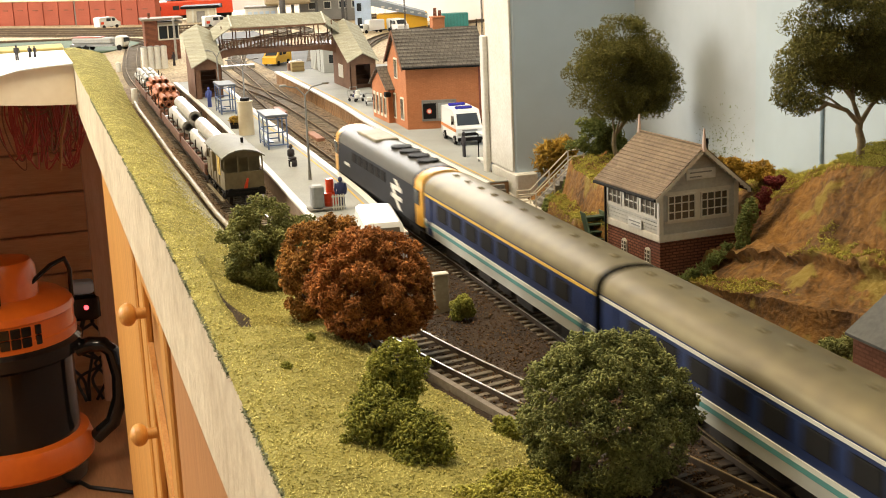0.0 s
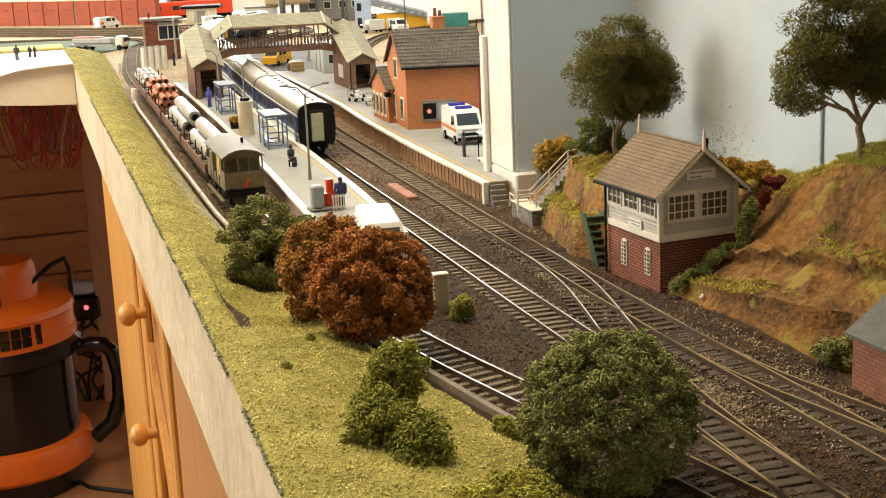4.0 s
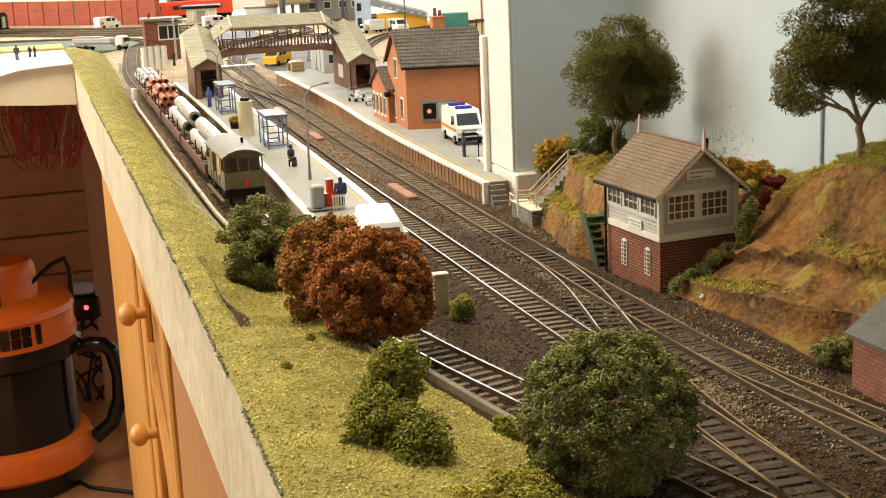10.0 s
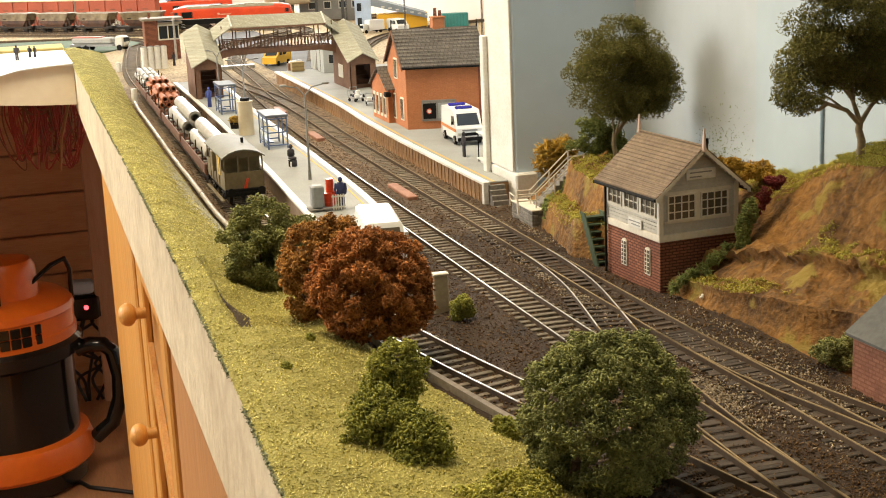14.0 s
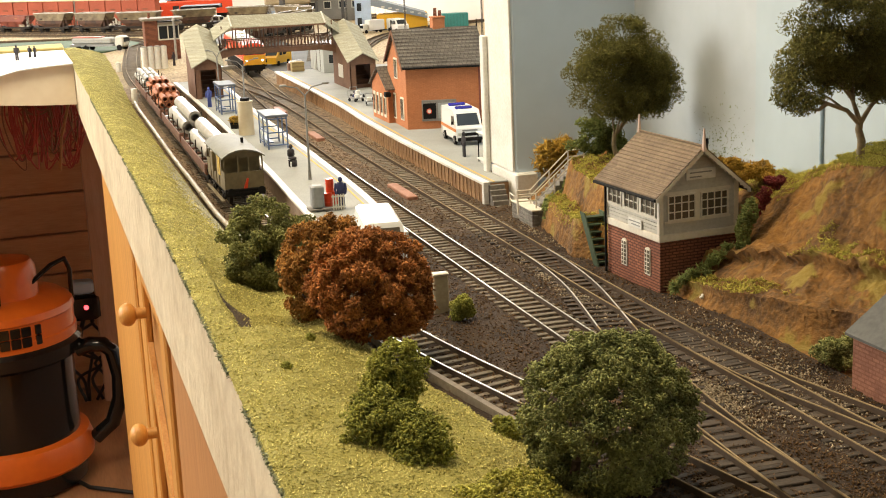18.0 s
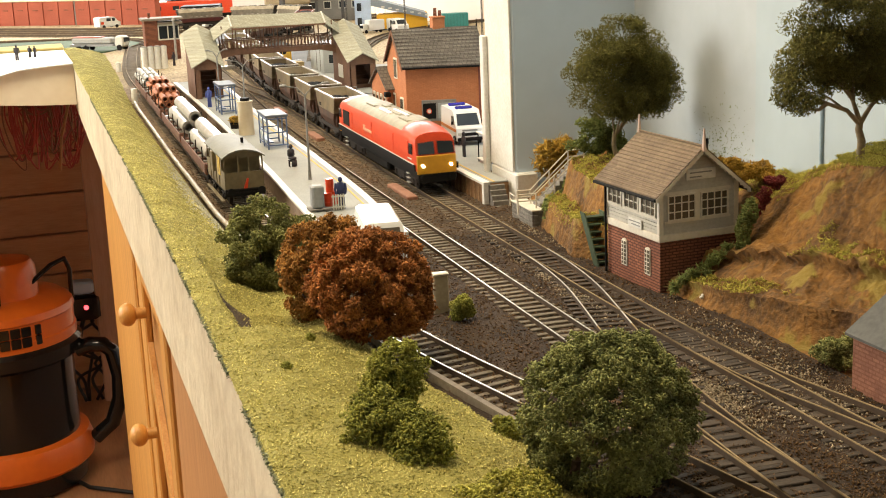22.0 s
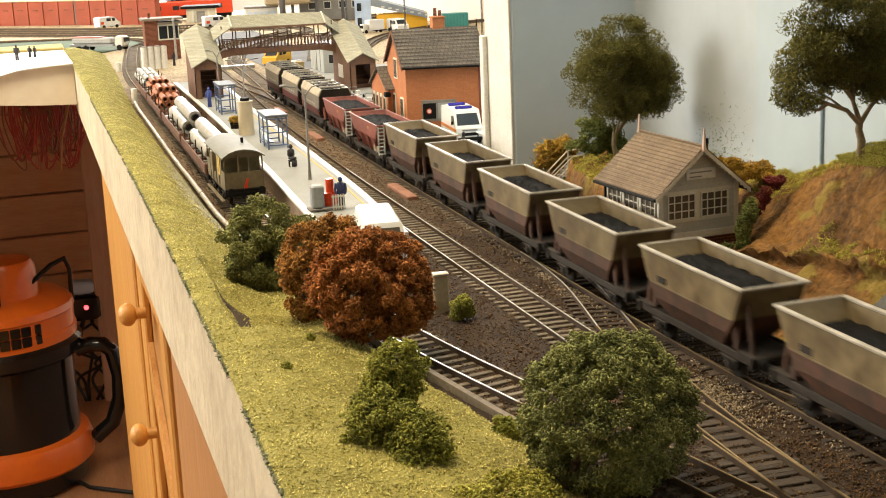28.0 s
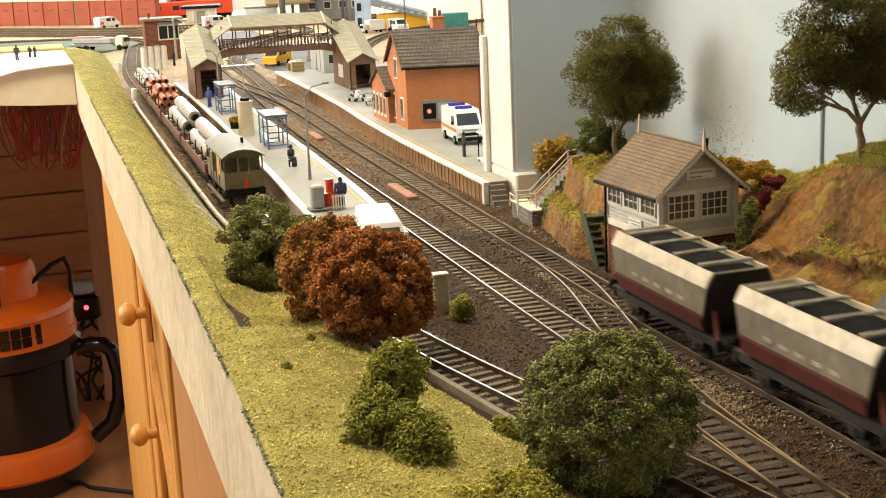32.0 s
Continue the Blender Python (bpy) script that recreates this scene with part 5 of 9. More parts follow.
M_bank = mat("cutting_earth", (0.275, 0.130, 0.024), 0.9, (0.078, 0.037, 0.009), 300, 34, bump=1.0, depth=0.0020)
nt = M_bank.node_tree
prev = nt.nodes["Principled BSDF"].inputs["Base Color"].links[0].from_socket
tc = next(k for k in nt.nodes if k.type == "TEX_COORD")
patch, pr2, gm = nt.nodes.new("ShaderNodeTexNoise"), nt.nodes.new("ShaderNodeMapRange"), nt.nodes.new("ShaderNodeMix")
patch.inputs["Scale"].default_value, patch.inputs["Detail"].default_value = 38, 9
nt.links.new(tc.outputs["Object"], patch.inputs["Vector"])
pr2.inputs[1].default_value, pr2.inputs[2].default_value = 0.57, 0.62
nt.links.new(patch.outputs[0], pr2.inputs[0])
gm.data_type = "RGBA"
gm.inputs["B"].default_value = (0.215, 0.150, 0.026, 1)
nt.links.new(pr2.outputs[0], gm.inputs["Factor"])
nt.links.new(prev, gm.inputs["A"])
nt.links.new(gm.outputs["Result"], nt.nodes["Principled BSDF"].inputs["Base Color"])
v, f, nu = [], [], 108
ys = steps(0.25, 0.945, 0.0022)
for y in ys:
    a = min(interp_edge(B_FOOT, y) - 0.007, 0.3355)
    for i in range(nu + 1):
        x = a + (0.4374 - a) * i / nu
        # the bank is undercut below its ledges
        d = x - interp_edge(B_FOOT, y) + 0.0045 * noise.noise(Vector((x * 34, y * 34, 5.0)))
        dig = (0.0030 * math.exp(-((d - 0.0018) / 0.0012) ** 2) + 0.0060 * math.exp(-((d - 0.0252) / 0.0016) ** 2)) * (1 - ease((y - 0.655) / 0.02))
        v.append((x + dig, y, bank_z(x, y)))
for j in range(len(ys) - 1):
    for i in range(nu):
        k = j * (nu + 1) + i
        f.append((k, k + 1, k + nu + 2, k + nu + 1))
solid("earth_bank", Mesh().add(v, f), M_bank, "brown earth cutting side with patches of yellow-green grass", "bank", kind="structure", smooth=60)


def scatter(name, spots, size, material, label, category, seed, long=1.6, flat=0.5):
    ob = part(name, clumps(np.array(spots), size * 1.15, np.random.default_rng(seed), long, flat, TETRA_V, TETRA_F), material, None)
    return tagged(ob, label, category, kind="stuff")


rs = random.Random(31)
M_palefibre = leaf_mat("pale_fibre", (0.30, 0.30, 0.22), (0.78, 0.76, 0.64))
M_tuft = leaf_mat("bank_grass_fibre", (0.13, 0.118, 0.014), (0.90, 0.80, 0.29))
M_tuft2 = leaf_mat("cutting_grass_fibre", (0.15, 0.132, 0.017), (0.58, 0.51, 0.095))
spots = []
while len(spots) < 96000:
    y = 0.36 + 2.25 * rs.random() ** 2.0
    foot = interp_edge(G_FOOT, y)
    x = rs.uniform(0.0680, foot - 0.001)
    spots.append((x, y, grass_z(x, y) + rs.uniform(-0.0002, 0.0004)))
scatter("grass_fibres", spots, 0.00042, M_tuft, "yellow-green grass scatter on the near bank", "grass", 41, 2.2, 0.5)
spots = []
for _ in range(11000):
    y = 0.36 + 1.3 * rs.random() ** 1.6
    if noise.noise(Vector((0.3, y * 40, 7.0))) > -0.25:
        spots.append((0.0683 + rs.gauss(0, 0.0004), y, grass_z(0.0690, y) - abs(rs.gauss(0, 0.0010))))
scatter("grass_fringe", spots, 0.00046, leaf_mat("fringe_fibre", (0.045, 0.060, 0.035), (0.34, 0.35, 0.20)), "dark grey-green grass fringe hanging over the painted edge", "grass", 47, 2.0, 0.5)
spots = []
while len(spots) < 5200:
    y = rs.gauss(1.03, 0.10)
    x = interp_edge(G_FOOT, y) - 0.004 - abs(rs.gauss(0, 0.008))
    spots.append((x, y, grass_z(x, y) + rs.uniform(0.0, 0.0005)))
scatter("pale_scatter", spots, 0.00050, M_palefibre, "greyish white scatter patch at the foot of the bank", "grass", 48, 2.0, 0.5)
spots = []
while len(spots) < 46000:
    x, y = rs.uniform(0.318, 0.437), rs.uniform(0.48, 0.875)
    d = x - interp_edge(B_FOOT, y) + 0.0045 * noise.noise(Vector((x * 34, y * 34, 5.0)))
    if d < 0.004:
        continue
    p = noise.noise(Vector((x * 42, y * 42, 2.0))) + 0.5 * noise.noise(Vector((x * 130, y * 130, 4.0)))
    if y > 0.735:
        ok = p > -0.55 and y < 0.868 and not 0.017 < d < 0.0235
    elif d > 0.071:
        ok = p > -0.45
    elif 0.0035 < d < 0.018 and 0.600 < y < 0.66:
        ok = p > -0.40
    elif 0.0285 < d < 0.050 and 0.50 < y < 0.61:
        ok = p > -0.08
    else:
        ok = p > 0.55
    if ok:
        spots.append((x, y, bank_z(x, y) + rs.uniform(0.0, 0.0014)))
scatter("cutting_grass", spots, 0.00040, M_tuft2, "grass tufts on ledges of the cutting", "grass", 42, 3.2, 0.35)
spots = []
M_stones = leaf_mat("ballast_chips", (0.020, 0.010, 0.004), (0.185, 0.108, 0.050), 0.9)
while len(spots) < 42000:
    y = 0.38 + 1.0 * rs.random() ** 1.9
    x = rs.uniform(0.125, 0.336)
    if x < interp_edge(G_FOOT, y) + 0.001:
        continue
    spots.append((x, y, ground_z(x, y) + 0.0002))
scatter("ballast_chips", spots, 0.00074, M_stones, "loose brown ballast chippings round the tracks", "ballast", 43, 1.1, 0.8)
M_pale = leaf_mat("pale_chips", (0.16, 0.12, 0.075), (0.52, 0.43, 0.30), 0.9)
spots = []
for cx, cy, k, rx, ry in ((0.279, 0.690, 500, 0.0035, 0.040), (0.2715, 0.515, 1400, 0.0045, 0.020), (0.3085, 0.56, 500, 0.003, 0.05), (0.290, 0.505, 900, 0.006, 0.045), (0.3165, 0.50, 500, 0.004, 0.035), (0.3255, 0.56, 350, 0.003, 0.05), (0.283, 0.80, 350, 0.004, 0.06), (0.3165, 0.84, 200, 0.003, 0.03)):
    for _ in range(k):
        x, y = rs.gauss(cx, rx), rs.gauss(cy, ry)
        spots.append((x, y, ground_z(x, y) + rs.uniform(0.0002, 0.0007)))
scatter("pale_chips", spots, 0.00068, M_pale, "pale stone chippings spilled between the rails", "ballast", 44, 1.1, 0.8)

# trees and shrubs on the cutting
tree("tree", (0.3775, 0.852, 0.036), cloud([(0.005, 0.0, 0.0820, 0.0370, 0.024, 0.0235), (0.005, 0.0, 0.0600, 0.0450, 0.026, 0.0290), (0.016, 0.0, 0.0440, 0.0350, 0.022, 0.0180), (0.024, 0.0, 0.0640, 0.0260, 0.02, 0.0280), (0.004, 0, 0.066, 0.030, 0.02, 0.03)], 150, 0.0090, 5), 54000, 0.00062, M_leaf_tall,
     "tall dark olive model tree before the pale wall", trunk_r=0.0020, bark=M_barkpale, limbs=7, seed=21, inner=0.2, fork=0.022, long=2.0, thin=True)
tree("bush", (0.3735, 0.870, 0.036), lumps([(-0.006, 0.0, 0.018, 0.0185, 0.013, 0.0165), (0.010, 0.0, 0.014, 0.014, 0.012, 0.014)], 40, 0.0050, 22, 0.5), 6500, 0.00075, M_leaf_ivy, "dark green shrub below the tall tree", "bush", seed=22, inner=0.3)
tree("tree", (0.4013, 0.600, 0.080), cloud([(-0.008, 0.0, 0.066, 0.036, 0.020, 0.026), (-0.034, 0.0, 0.043, 0.0150, 0.018, 0.025), (0.014, 0.0, 0.060, 0.021, 0.020, 0.030), (-0.002, 0.0, 0.084, 0.038, 0.022, 0.022), (-0.014, 0.0, 0.054, 0.026, 0.018, 0.014), (0.013, 0.0, 0.036, 0.021, 0.018, 0.014), (0.010, 0.006, 0.040, 0.022, 0.016, 0.014), (-0.010, 0.004, 0.041, 0.016, 0.014, 0.012)], 190, 0.0080, 9), 56000, 0.00062, M_leaf_tall,
     "spreading dark olive model tree on top of the cutting", trunk_r=0.0023, bark=M_barkpale, limbs=4, seed=23, inner=0.2, fork=0.0165, long=2.0, thin=True,
     arms=[[(0, 0, 0.014), (-0.008, 0, 0.022), (-0.020, 0, 0.0265), (-0.031, 0, 0.031), (-0.038, 0, 0.040)], [(0, 0, 0.015), (-0.0045, 0, 0.026), (-0.004, 0.002, 0.038), (-0.010, 0, 0.056)],
           [(0, 0, 0.0150), (0.006, 0, 0.0235), (0.016, 0, 0.031), (0.022, 0, 0.043)], [(-0.005, 0, 0.028), (-0.013, 0.002, 0.038), (-0.022, 0, 0.054)], [(-0.004, 0.001, 0.036), (0.005, 0, 0.050), (0.008, 0, 0.066)], [(-0.020, 0, 0.0265), (-0.026, -0.003, 0.024), (-0.034, -0.004, 0.025)]])
tree("bush", (0.3560, 0.915, 0.020), [(0.0, 0.0, 0.014, 0.014, 0.010, 0.014), (0.010, 0.002, 0.018, 0.010, 0.009, 0.012)], 1500, 0.00075, M_leaf_yellow, "golden wiry shrub by the wall end", "bush", seed=24, long=5.5, flat=0.5, inner=0.4)
tree("bush", (0.3830, 0.700, 0.046), lumps([(0.0, 0.0, 0.010, 0.015, 0.014, 0.010), (0.016, -0.006, 0.008, 0.014, 0.012, 0.009)], 30, 0.0042, 25, 0.5), 6000, 0.0006, M_leaf_yellow, "golden and green shrubs behind the signal box", "bush", seed=25)
tree("bush", (0.3745, 0.655, 0.032), lumps([(0.000, 0.0, 0.010, 0.0050, 0.006, 0.008), (0.005, 0.0, 0.018, 0.006, 0.006, 0.006), (0.013, 0.002, 0.024, 0.008, 0.006, 0.004)], 26, 0.0026, 26, 0.3), 2200, 0.0006, M_leaf_purple, "dark red-purple shrub at the signal box corner", "bush", seed=26)
tree("bush", (0.3660, 0.655, 0.020), [(0.0, 0.0, 0.010, 0.004, 0.005, 0.013), (0.004, 0, 0.022, 0.004, 0.005, 0.008)], 1100, 0.0008, M_leaf_ivy, "grey-green climber on the signal box wall", "climber", seed=27)
q9 = random.Random(52)
tree("bush", (0.3400, 0.660, 0.002), [(-0.0135 + 0.0021 * i + q9.gauss(0, 0.0012), q9.gauss(0, 0.0015), 0.0000 + 0.00125 * i + q9.gauss(0, 0.0016), 0.0026, 0.0026, 0.0026) for i in range(17)], 900, 0.00042, M_leaf_ivy, "trailing green creeper along the brick base", "climber", seed=28, long=8.0, flat=0.4)
tree("bush", (0.3330, 0.8580, 0.000), [(0, 0, 0.009, 0.0062, 0.007, 0.0105)], 1400, 0.0009, M_leaf_ivy, "dark green shrub at the foot of the steps", "bush", seed=29)
tree("bush", (0.3445, 0.868, 0.010), [(0, 0, 0.002, 0.005, 0.004, 0.008), (0.006, 0, 0.011, 0.005, 0.004, 0.008), (0.011, 0, 0.019, 0.005, 0.004, 0.007)], 2600, 0.0006, M_leaf_ivy, "dark trailing plants under the stair rail", "bush", seed=30)
tree("bush", (0.3390, 0.5210, -0.004), lumps([(0.0, 0.0, 0.007, 0.0125, 0.010, 0.0085), (0.008, 0.006, 0.009, 0.010, 0.010, 0.009)], 26, 0.0040, 32, 0.5), 4600, 0.0006, M_leaf_dark, "dark green bush beside the brick hut", "bush", seed=32)
tree("bush", (0.414, 0.590, 0.084), [(0, 0, -0.002, 0.014, 0.02, 0.0022), (-0.016, 0, -0.006, 0.012, 0.02, 0.002)], 3400, 0.00038, M_leaf_lime, "yellow-green growth along the cutting top", "bush", seed=33)

rw4 = random.Random(77)
spots = []
while len(spots) < 420:
    y, z = rw4.gauss(0.812, 0.022), 0.040 + abs(rw4.gauss(0, 0.016))
    if y > 0.772:
        spots.append((0.4381, y, z))
scatter("wall_moss", spots, 0.00042, M_leaf_ivy, "specks of green scatter stuck to the wall", "moss", 78, 1.8, 0.5)

solid("paper_scrap", Mesh().ball((0, 0, 0.0010), 0.0016, 0.0011, 0.0010, 6, 3).ball((0.0013, 0.0008, 0.0018), 0.0010, 0.0010, 0.0009, 5, 3), M_white, "crumpled scrap of white paper beside the track", "scrap", m=pose(0.3326, 0.6400, 0.0005, 20, 10, 30))

# ---- signal box ----
M_post = mat("grey_steel", (0.30, 0.30, 0.29), 0.5, (0.22, 0.22, 0.21), metal=0.3)
M_sbwhite = mat("cream_timber", (0.74, 0.70, 0.60), 0.6, (0.62, 0.57, 0.47), 500, 60, bump=0.1)
M_sash = glass("box_glass", (0.115, 0.095, 0.070), 0.12)


def window_grid(parent, plane, a0, a1, z0, z1, cols, rows, at_, frame, out, name="window", bar=0.00055):
    """A sash window on a wall: plane 'x' faces along x, 'y' along y; out is the sign of the way out."""
    def bx(p0, p1, q0, q1, d0, d1):
        lo, hi = sorted((at_ + out * d0, at_ + out * d1))
        return (lo, hi, p0, p1, q0, q1) if plane == "x" else (p0, p1, lo, hi, q0, q1)
    m = Mesh()
    e = 0.0009
    m.box(*bx(a0, a1, z0, z0 + e, -0.0002, 0.0010)).box(*bx(a0, a1, z1 - e, z1, -0.0002, 0.0010))
    m.box(*bx(a0, a0 + e, z0 + e, z1 - e, -0.0002, 0.0010)).box(*bx(a1 - e, a1, z0 + e, z1 - e, -0.0002, 0.0010))
    w = part(name, m, frame, parent)
    part("pane", Mesh().box(*bx(a0 + e, a1 - e, z0 + e, z1 - e, -0.0001, 0.0002)), M_sash, w)
    for i in range(1, cols):
        c = a0 + (a1 - a0) * i / cols
        part("glazing_bar", Mesh().box(*bx(c - bar / 2, c + bar / 2, z0 + e, z1 - e, 0.0002, 0.0008)), frame, w)
    for j in range(1, rows):
        c = z0 + (z1 - z0) * j / rows
        part("glazing_bar", Mesh().box(*bx(a0 + e, a1 - e, c - bar / 2, c + bar / 2, 0.0002, 0.0007)), frame, w)
    return w


SB = thing("signal_box", pose(0.3232, 0.6705, -0.004, 0, 0, 4.5), "cream and grey timber signal box on a red brick base", "signal box")
SX, SY, SF, SE, SR = 0.0500, 0.0610, 0.0300, 0.0602, 0.0815
part("brick_base", Mesh().box(0.0006, SX, 0.0006, SY, 0, SF), M_brick, SB, "dark red brick base")
part("floor_beam", Mesh().box(-0.0006, SX + 0.0006, -0.0006, SY + 0.0006, SF, SF + 0.0042, 0.0004), M_sbwhite, SB)
part("gable_wall", Mesh().extrude([(0.0006, SF + 0.0042), (SX, SF + 0.0042), (SX, SE), (SX / 2, SR - 0.0012), (0.0006, SE)], 1, 0.0006, SY), M_board, SB)
nb = 22
for i in range(nb):
    z0 = SF + 0.0046 + i * 0.00205
    half = SX / 2 if z0 < SE else max(0, SX / 2 * (SR - 0.003 - z0) / (SR - SE))
    if half < 0.002:
        continue
    part("plank", Mesh().loft([[(SX / 2 - half + 0.0002, 0.0006, z0), (SX / 2 + half - 0.0002, 0.0006, z0), (SX / 2 + half - 0.0002, 0.0006, z0 + 0.0019), (SX / 2 - half + 0.0002, 0.0006, z0 + 0.0019)],
                              [(SX / 2 - half + 0.0002, -0.0002, z0 + 0.0001), (SX / 2 + half - 0.0002, -0.0002, z0 + 0.0001), (SX / 2 + half - 0.0002, 0.0003, z0 + 0.0018), (SX / 2 - half + 0.0002, 0.0003, z0 + 0.0018)]]), M_board, SB)
for i in range(4):
    z0 = SF + 0.0046 + i * 0.00205
    part("plank", Mesh().box(-0.0001, 0.0006, 0.001, SY - 0.001, z0, z0 + 0.0018), M_board, SB)
for x, y in ((-0.0005, -0.0005), (SX - 0.0023, -0.0005), (-0.0005, SY - 0.0022)):
    part("corner_post", Mesh().box(x, x + 0.0029, y, y + 0.0027, SF + 0.004, SE, 0.0003), M_sbwhite, SB)
for a in (0.0045, 0.0255):
    window_grid(SB, "y", a, a + 0.0180, SF + 0.0115, SF + 0.0262, 4, 3, -0.0004, M_sbwhite, -1)
part("window_surround", Mesh().box(0.0032, 0.0450, -0.0007, 0.0000, SF + 0.0102, SF + 0.0114).box(0.0032, 0.0450, -0.0007, 0, SF + 0.0263, SF + 0.0278).box(0.0226, 0.0254, -0.0009, 0, SF + 0.0114, SF + 0.0263), M_sbwhite, SB)
for a in (0.0030, 0.0222, 0.0414):
    window_grid(SB, "x", a, a + 0.0166, SF + 0.0135, SF + 0.0288, 3, 3, -0.0001, M_sbwhite, -1)
part("window_surround", Mesh().box(-0.0006, 0.0004, 0.002, SY - 0.002, SF + 0.0122, SF + 0.0134).box(-0.0006, 0.0004, 0.0197, 0.0221, SF + 0.0134, SF + 0.0288).box(-0.0006, 0.0004, 0.0389, 0.0413, SF + 0.0134, SF + 0.0288), M_sbwhite, SB)
for a in (0.0135, 0.0405):
    w = Mesh().extrude([(a - 0.0031, 0.0090)] + [(a - 0.0031 * math.cos(math.pi * i / 6), 0.0225 + 0.0024 * math.sin(math.pi * i / 6)) for i in range(7)] + [(a + 0.0031, 0.0090)], 0, -0.0001, 0.0006)
    w = part("arched_window", w, M_sbwhite, SB)
    part("pane", Mesh().box(-0.0003, -0.0001, a - 0.0024, a + 0.0024, 0.0098, 0.0232), M_sash, w)
    for k in range(5):
        part("glazing_bar", Mesh().box(-0.0006, -0.0003, a - 0.0024, a + 0.0024, 0.0115 + 0.0024 * k, 0.0119 + 0.0024 * k), M_sbwhite, w)
    part("glazing_bar", Mesh().box(-0.0006, -0.0003, a - 0.0002, a + 0.0002, 0.0098, 0.0232), M_sbwhite, w)
# roof: two slopes with an overhang, slate courses stepped
OV = 0.0052
for s in (-1, 1):
    base_x = SX / 2
    e_x, e_z = s * (SX / 2 + OV), SE - OV * (SR - SE) / (SX / 2)
    slope = part("roof_slope", Mesh().loft([[(base_x, y, SR + 0.0004), (base_x + e_x, y, e_z + 0.0004), (base_x + e_x, y, e_z - 0.0009), (base_x, y, SR - 0.0009)] for y in (-0.0050, SY + 0.005)]), M_tan_slate, SB, "tan slate roof slope")
    for i in range(15):
        u0, u1 = i / 15, (i + 1) / 15
        p = lambda u, d: (base_x + e_x * (1 - u), e_z + (SR - e_z) * u + d)
        a, b, c, d = p(u0, 0.0011), p(u1, 0.0005), p(u1, 0.0004), p(u0, 0.0004)
        part("slate_course", Mesh().loft([[(q[0], y, q[1]) for q in (a, b, c, d)] for y in (-0.0054, SY + 0.0054)]), M_tan_slate, slope)
    part("bargeboard", Mesh().loft([[(base_x, -0.0056, SR), (base_x + e_x, -0.0056, e_z), (base_x + e_x, -0.0056, e_z - 0.0022), (base_x, -0.0056, SR - 0.0026)], [(base_x, -0.0049, SR), (base_x + e_x, -0.0049, e_z), (base_x + e_x, -0.0049, e_z - 0.0022), (base_x, -0.0049, SR - 0.0026)]]), M_sbwhite, SB)
    for i in range(12):
        u = (i + 0.5) / 12
        part("barge_tooth", Mesh().tube([(base_x + e_x * u, -0.0055, SR + (e_z - SR) * u - 0.0022), (base_x + e_x * u, -0.0050, SR + (e_z - SR) * u - 0.0022)], 0.0008, 8), M_sbwhite, SB)
    part("gutter", Mesh().tube([(base_x + e_x * 1.01, -0.005, e_z - 0.0008), (base_x + e_x * 1.01, SY + 0.005, e_z - 0.0008)], 0.0010, 8), M_black, SB, smooth=40)
part("ridge", Mesh().box(SX / 2 - 0.0008, SX / 2 + 0.0008, -0.005, SY + 0.005, SR + 0.0004, SR + 0.0014, 0.0003), M_tan_slate, SB)
for y in (-0.0052, SY + 0.0048):
    part("finial", Mesh().tube([(SX / 2, y, SR - 0.002), (SX / 2, y, SR + 0.003), (SX / 2, y, SR + 0.0105)], 0.0015, 8, 0.0005), mat("pinkish_finial", (0.72, 0.55, 0.46), 0.6), SB, smooth=40)
part("downpipe", Mesh().tube([(-0.0014, SY - 0.001, SE - 0.003), (-0.0014, SY - 0.001, 0.001)], 0.0007, 8), M_black, SB, smooth=40)
part("stove_pipe", Mesh().tube([(SX - 0.008, 0.020, SE), (SX - 0.008, 0.020, SE + 0.0185)], 0.0011, 8).tube([(SX - 0.008, 0.020, SE + 0.0185), (SX - 0.008, 0.020, SE + 0.0215)], 0.0015, 8), M_black, SB, smooth=40)
for pos, ax in (((0.0165, 0.0350, SE + 0.0022), "y"), ((0.030, 0.0505, SF + 0.0048), "x")):
    a, b, z = pos
    nm = Mesh().box(a, b, -0.0013, -0.0003, z + 0.0010, z + 0.0070, 0.0002) if ax == "y" else Mesh().box(-0.0013, -0.0003, 0.0180, 0.0330, z - 0.0006, z + 0.0046, 0.0002)
    sg = part("nameboard", nm, M_white, SB, "white nameboard")
    for k, (u, w) in enumerate(((0.10, 0.86), (0.10, 0.5))):
        zz = z + 0.0046 - 0.0024 * k if ax == "y" else z + 0.0026 - 0.0018 * k
        bm_ = Mesh().box(a + u * (b - a), a + w * (b - a), -0.0015, -0.0013, zz, zz + 0.0007) if ax == "y" else Mesh().box(-0.0015, -0.0013, 0.0195 if k else 0.0190, 0.0290 if k else 0.0320, zz, zz + 0.0006)
        part("lettering_bar", bm_, M_post, sg)
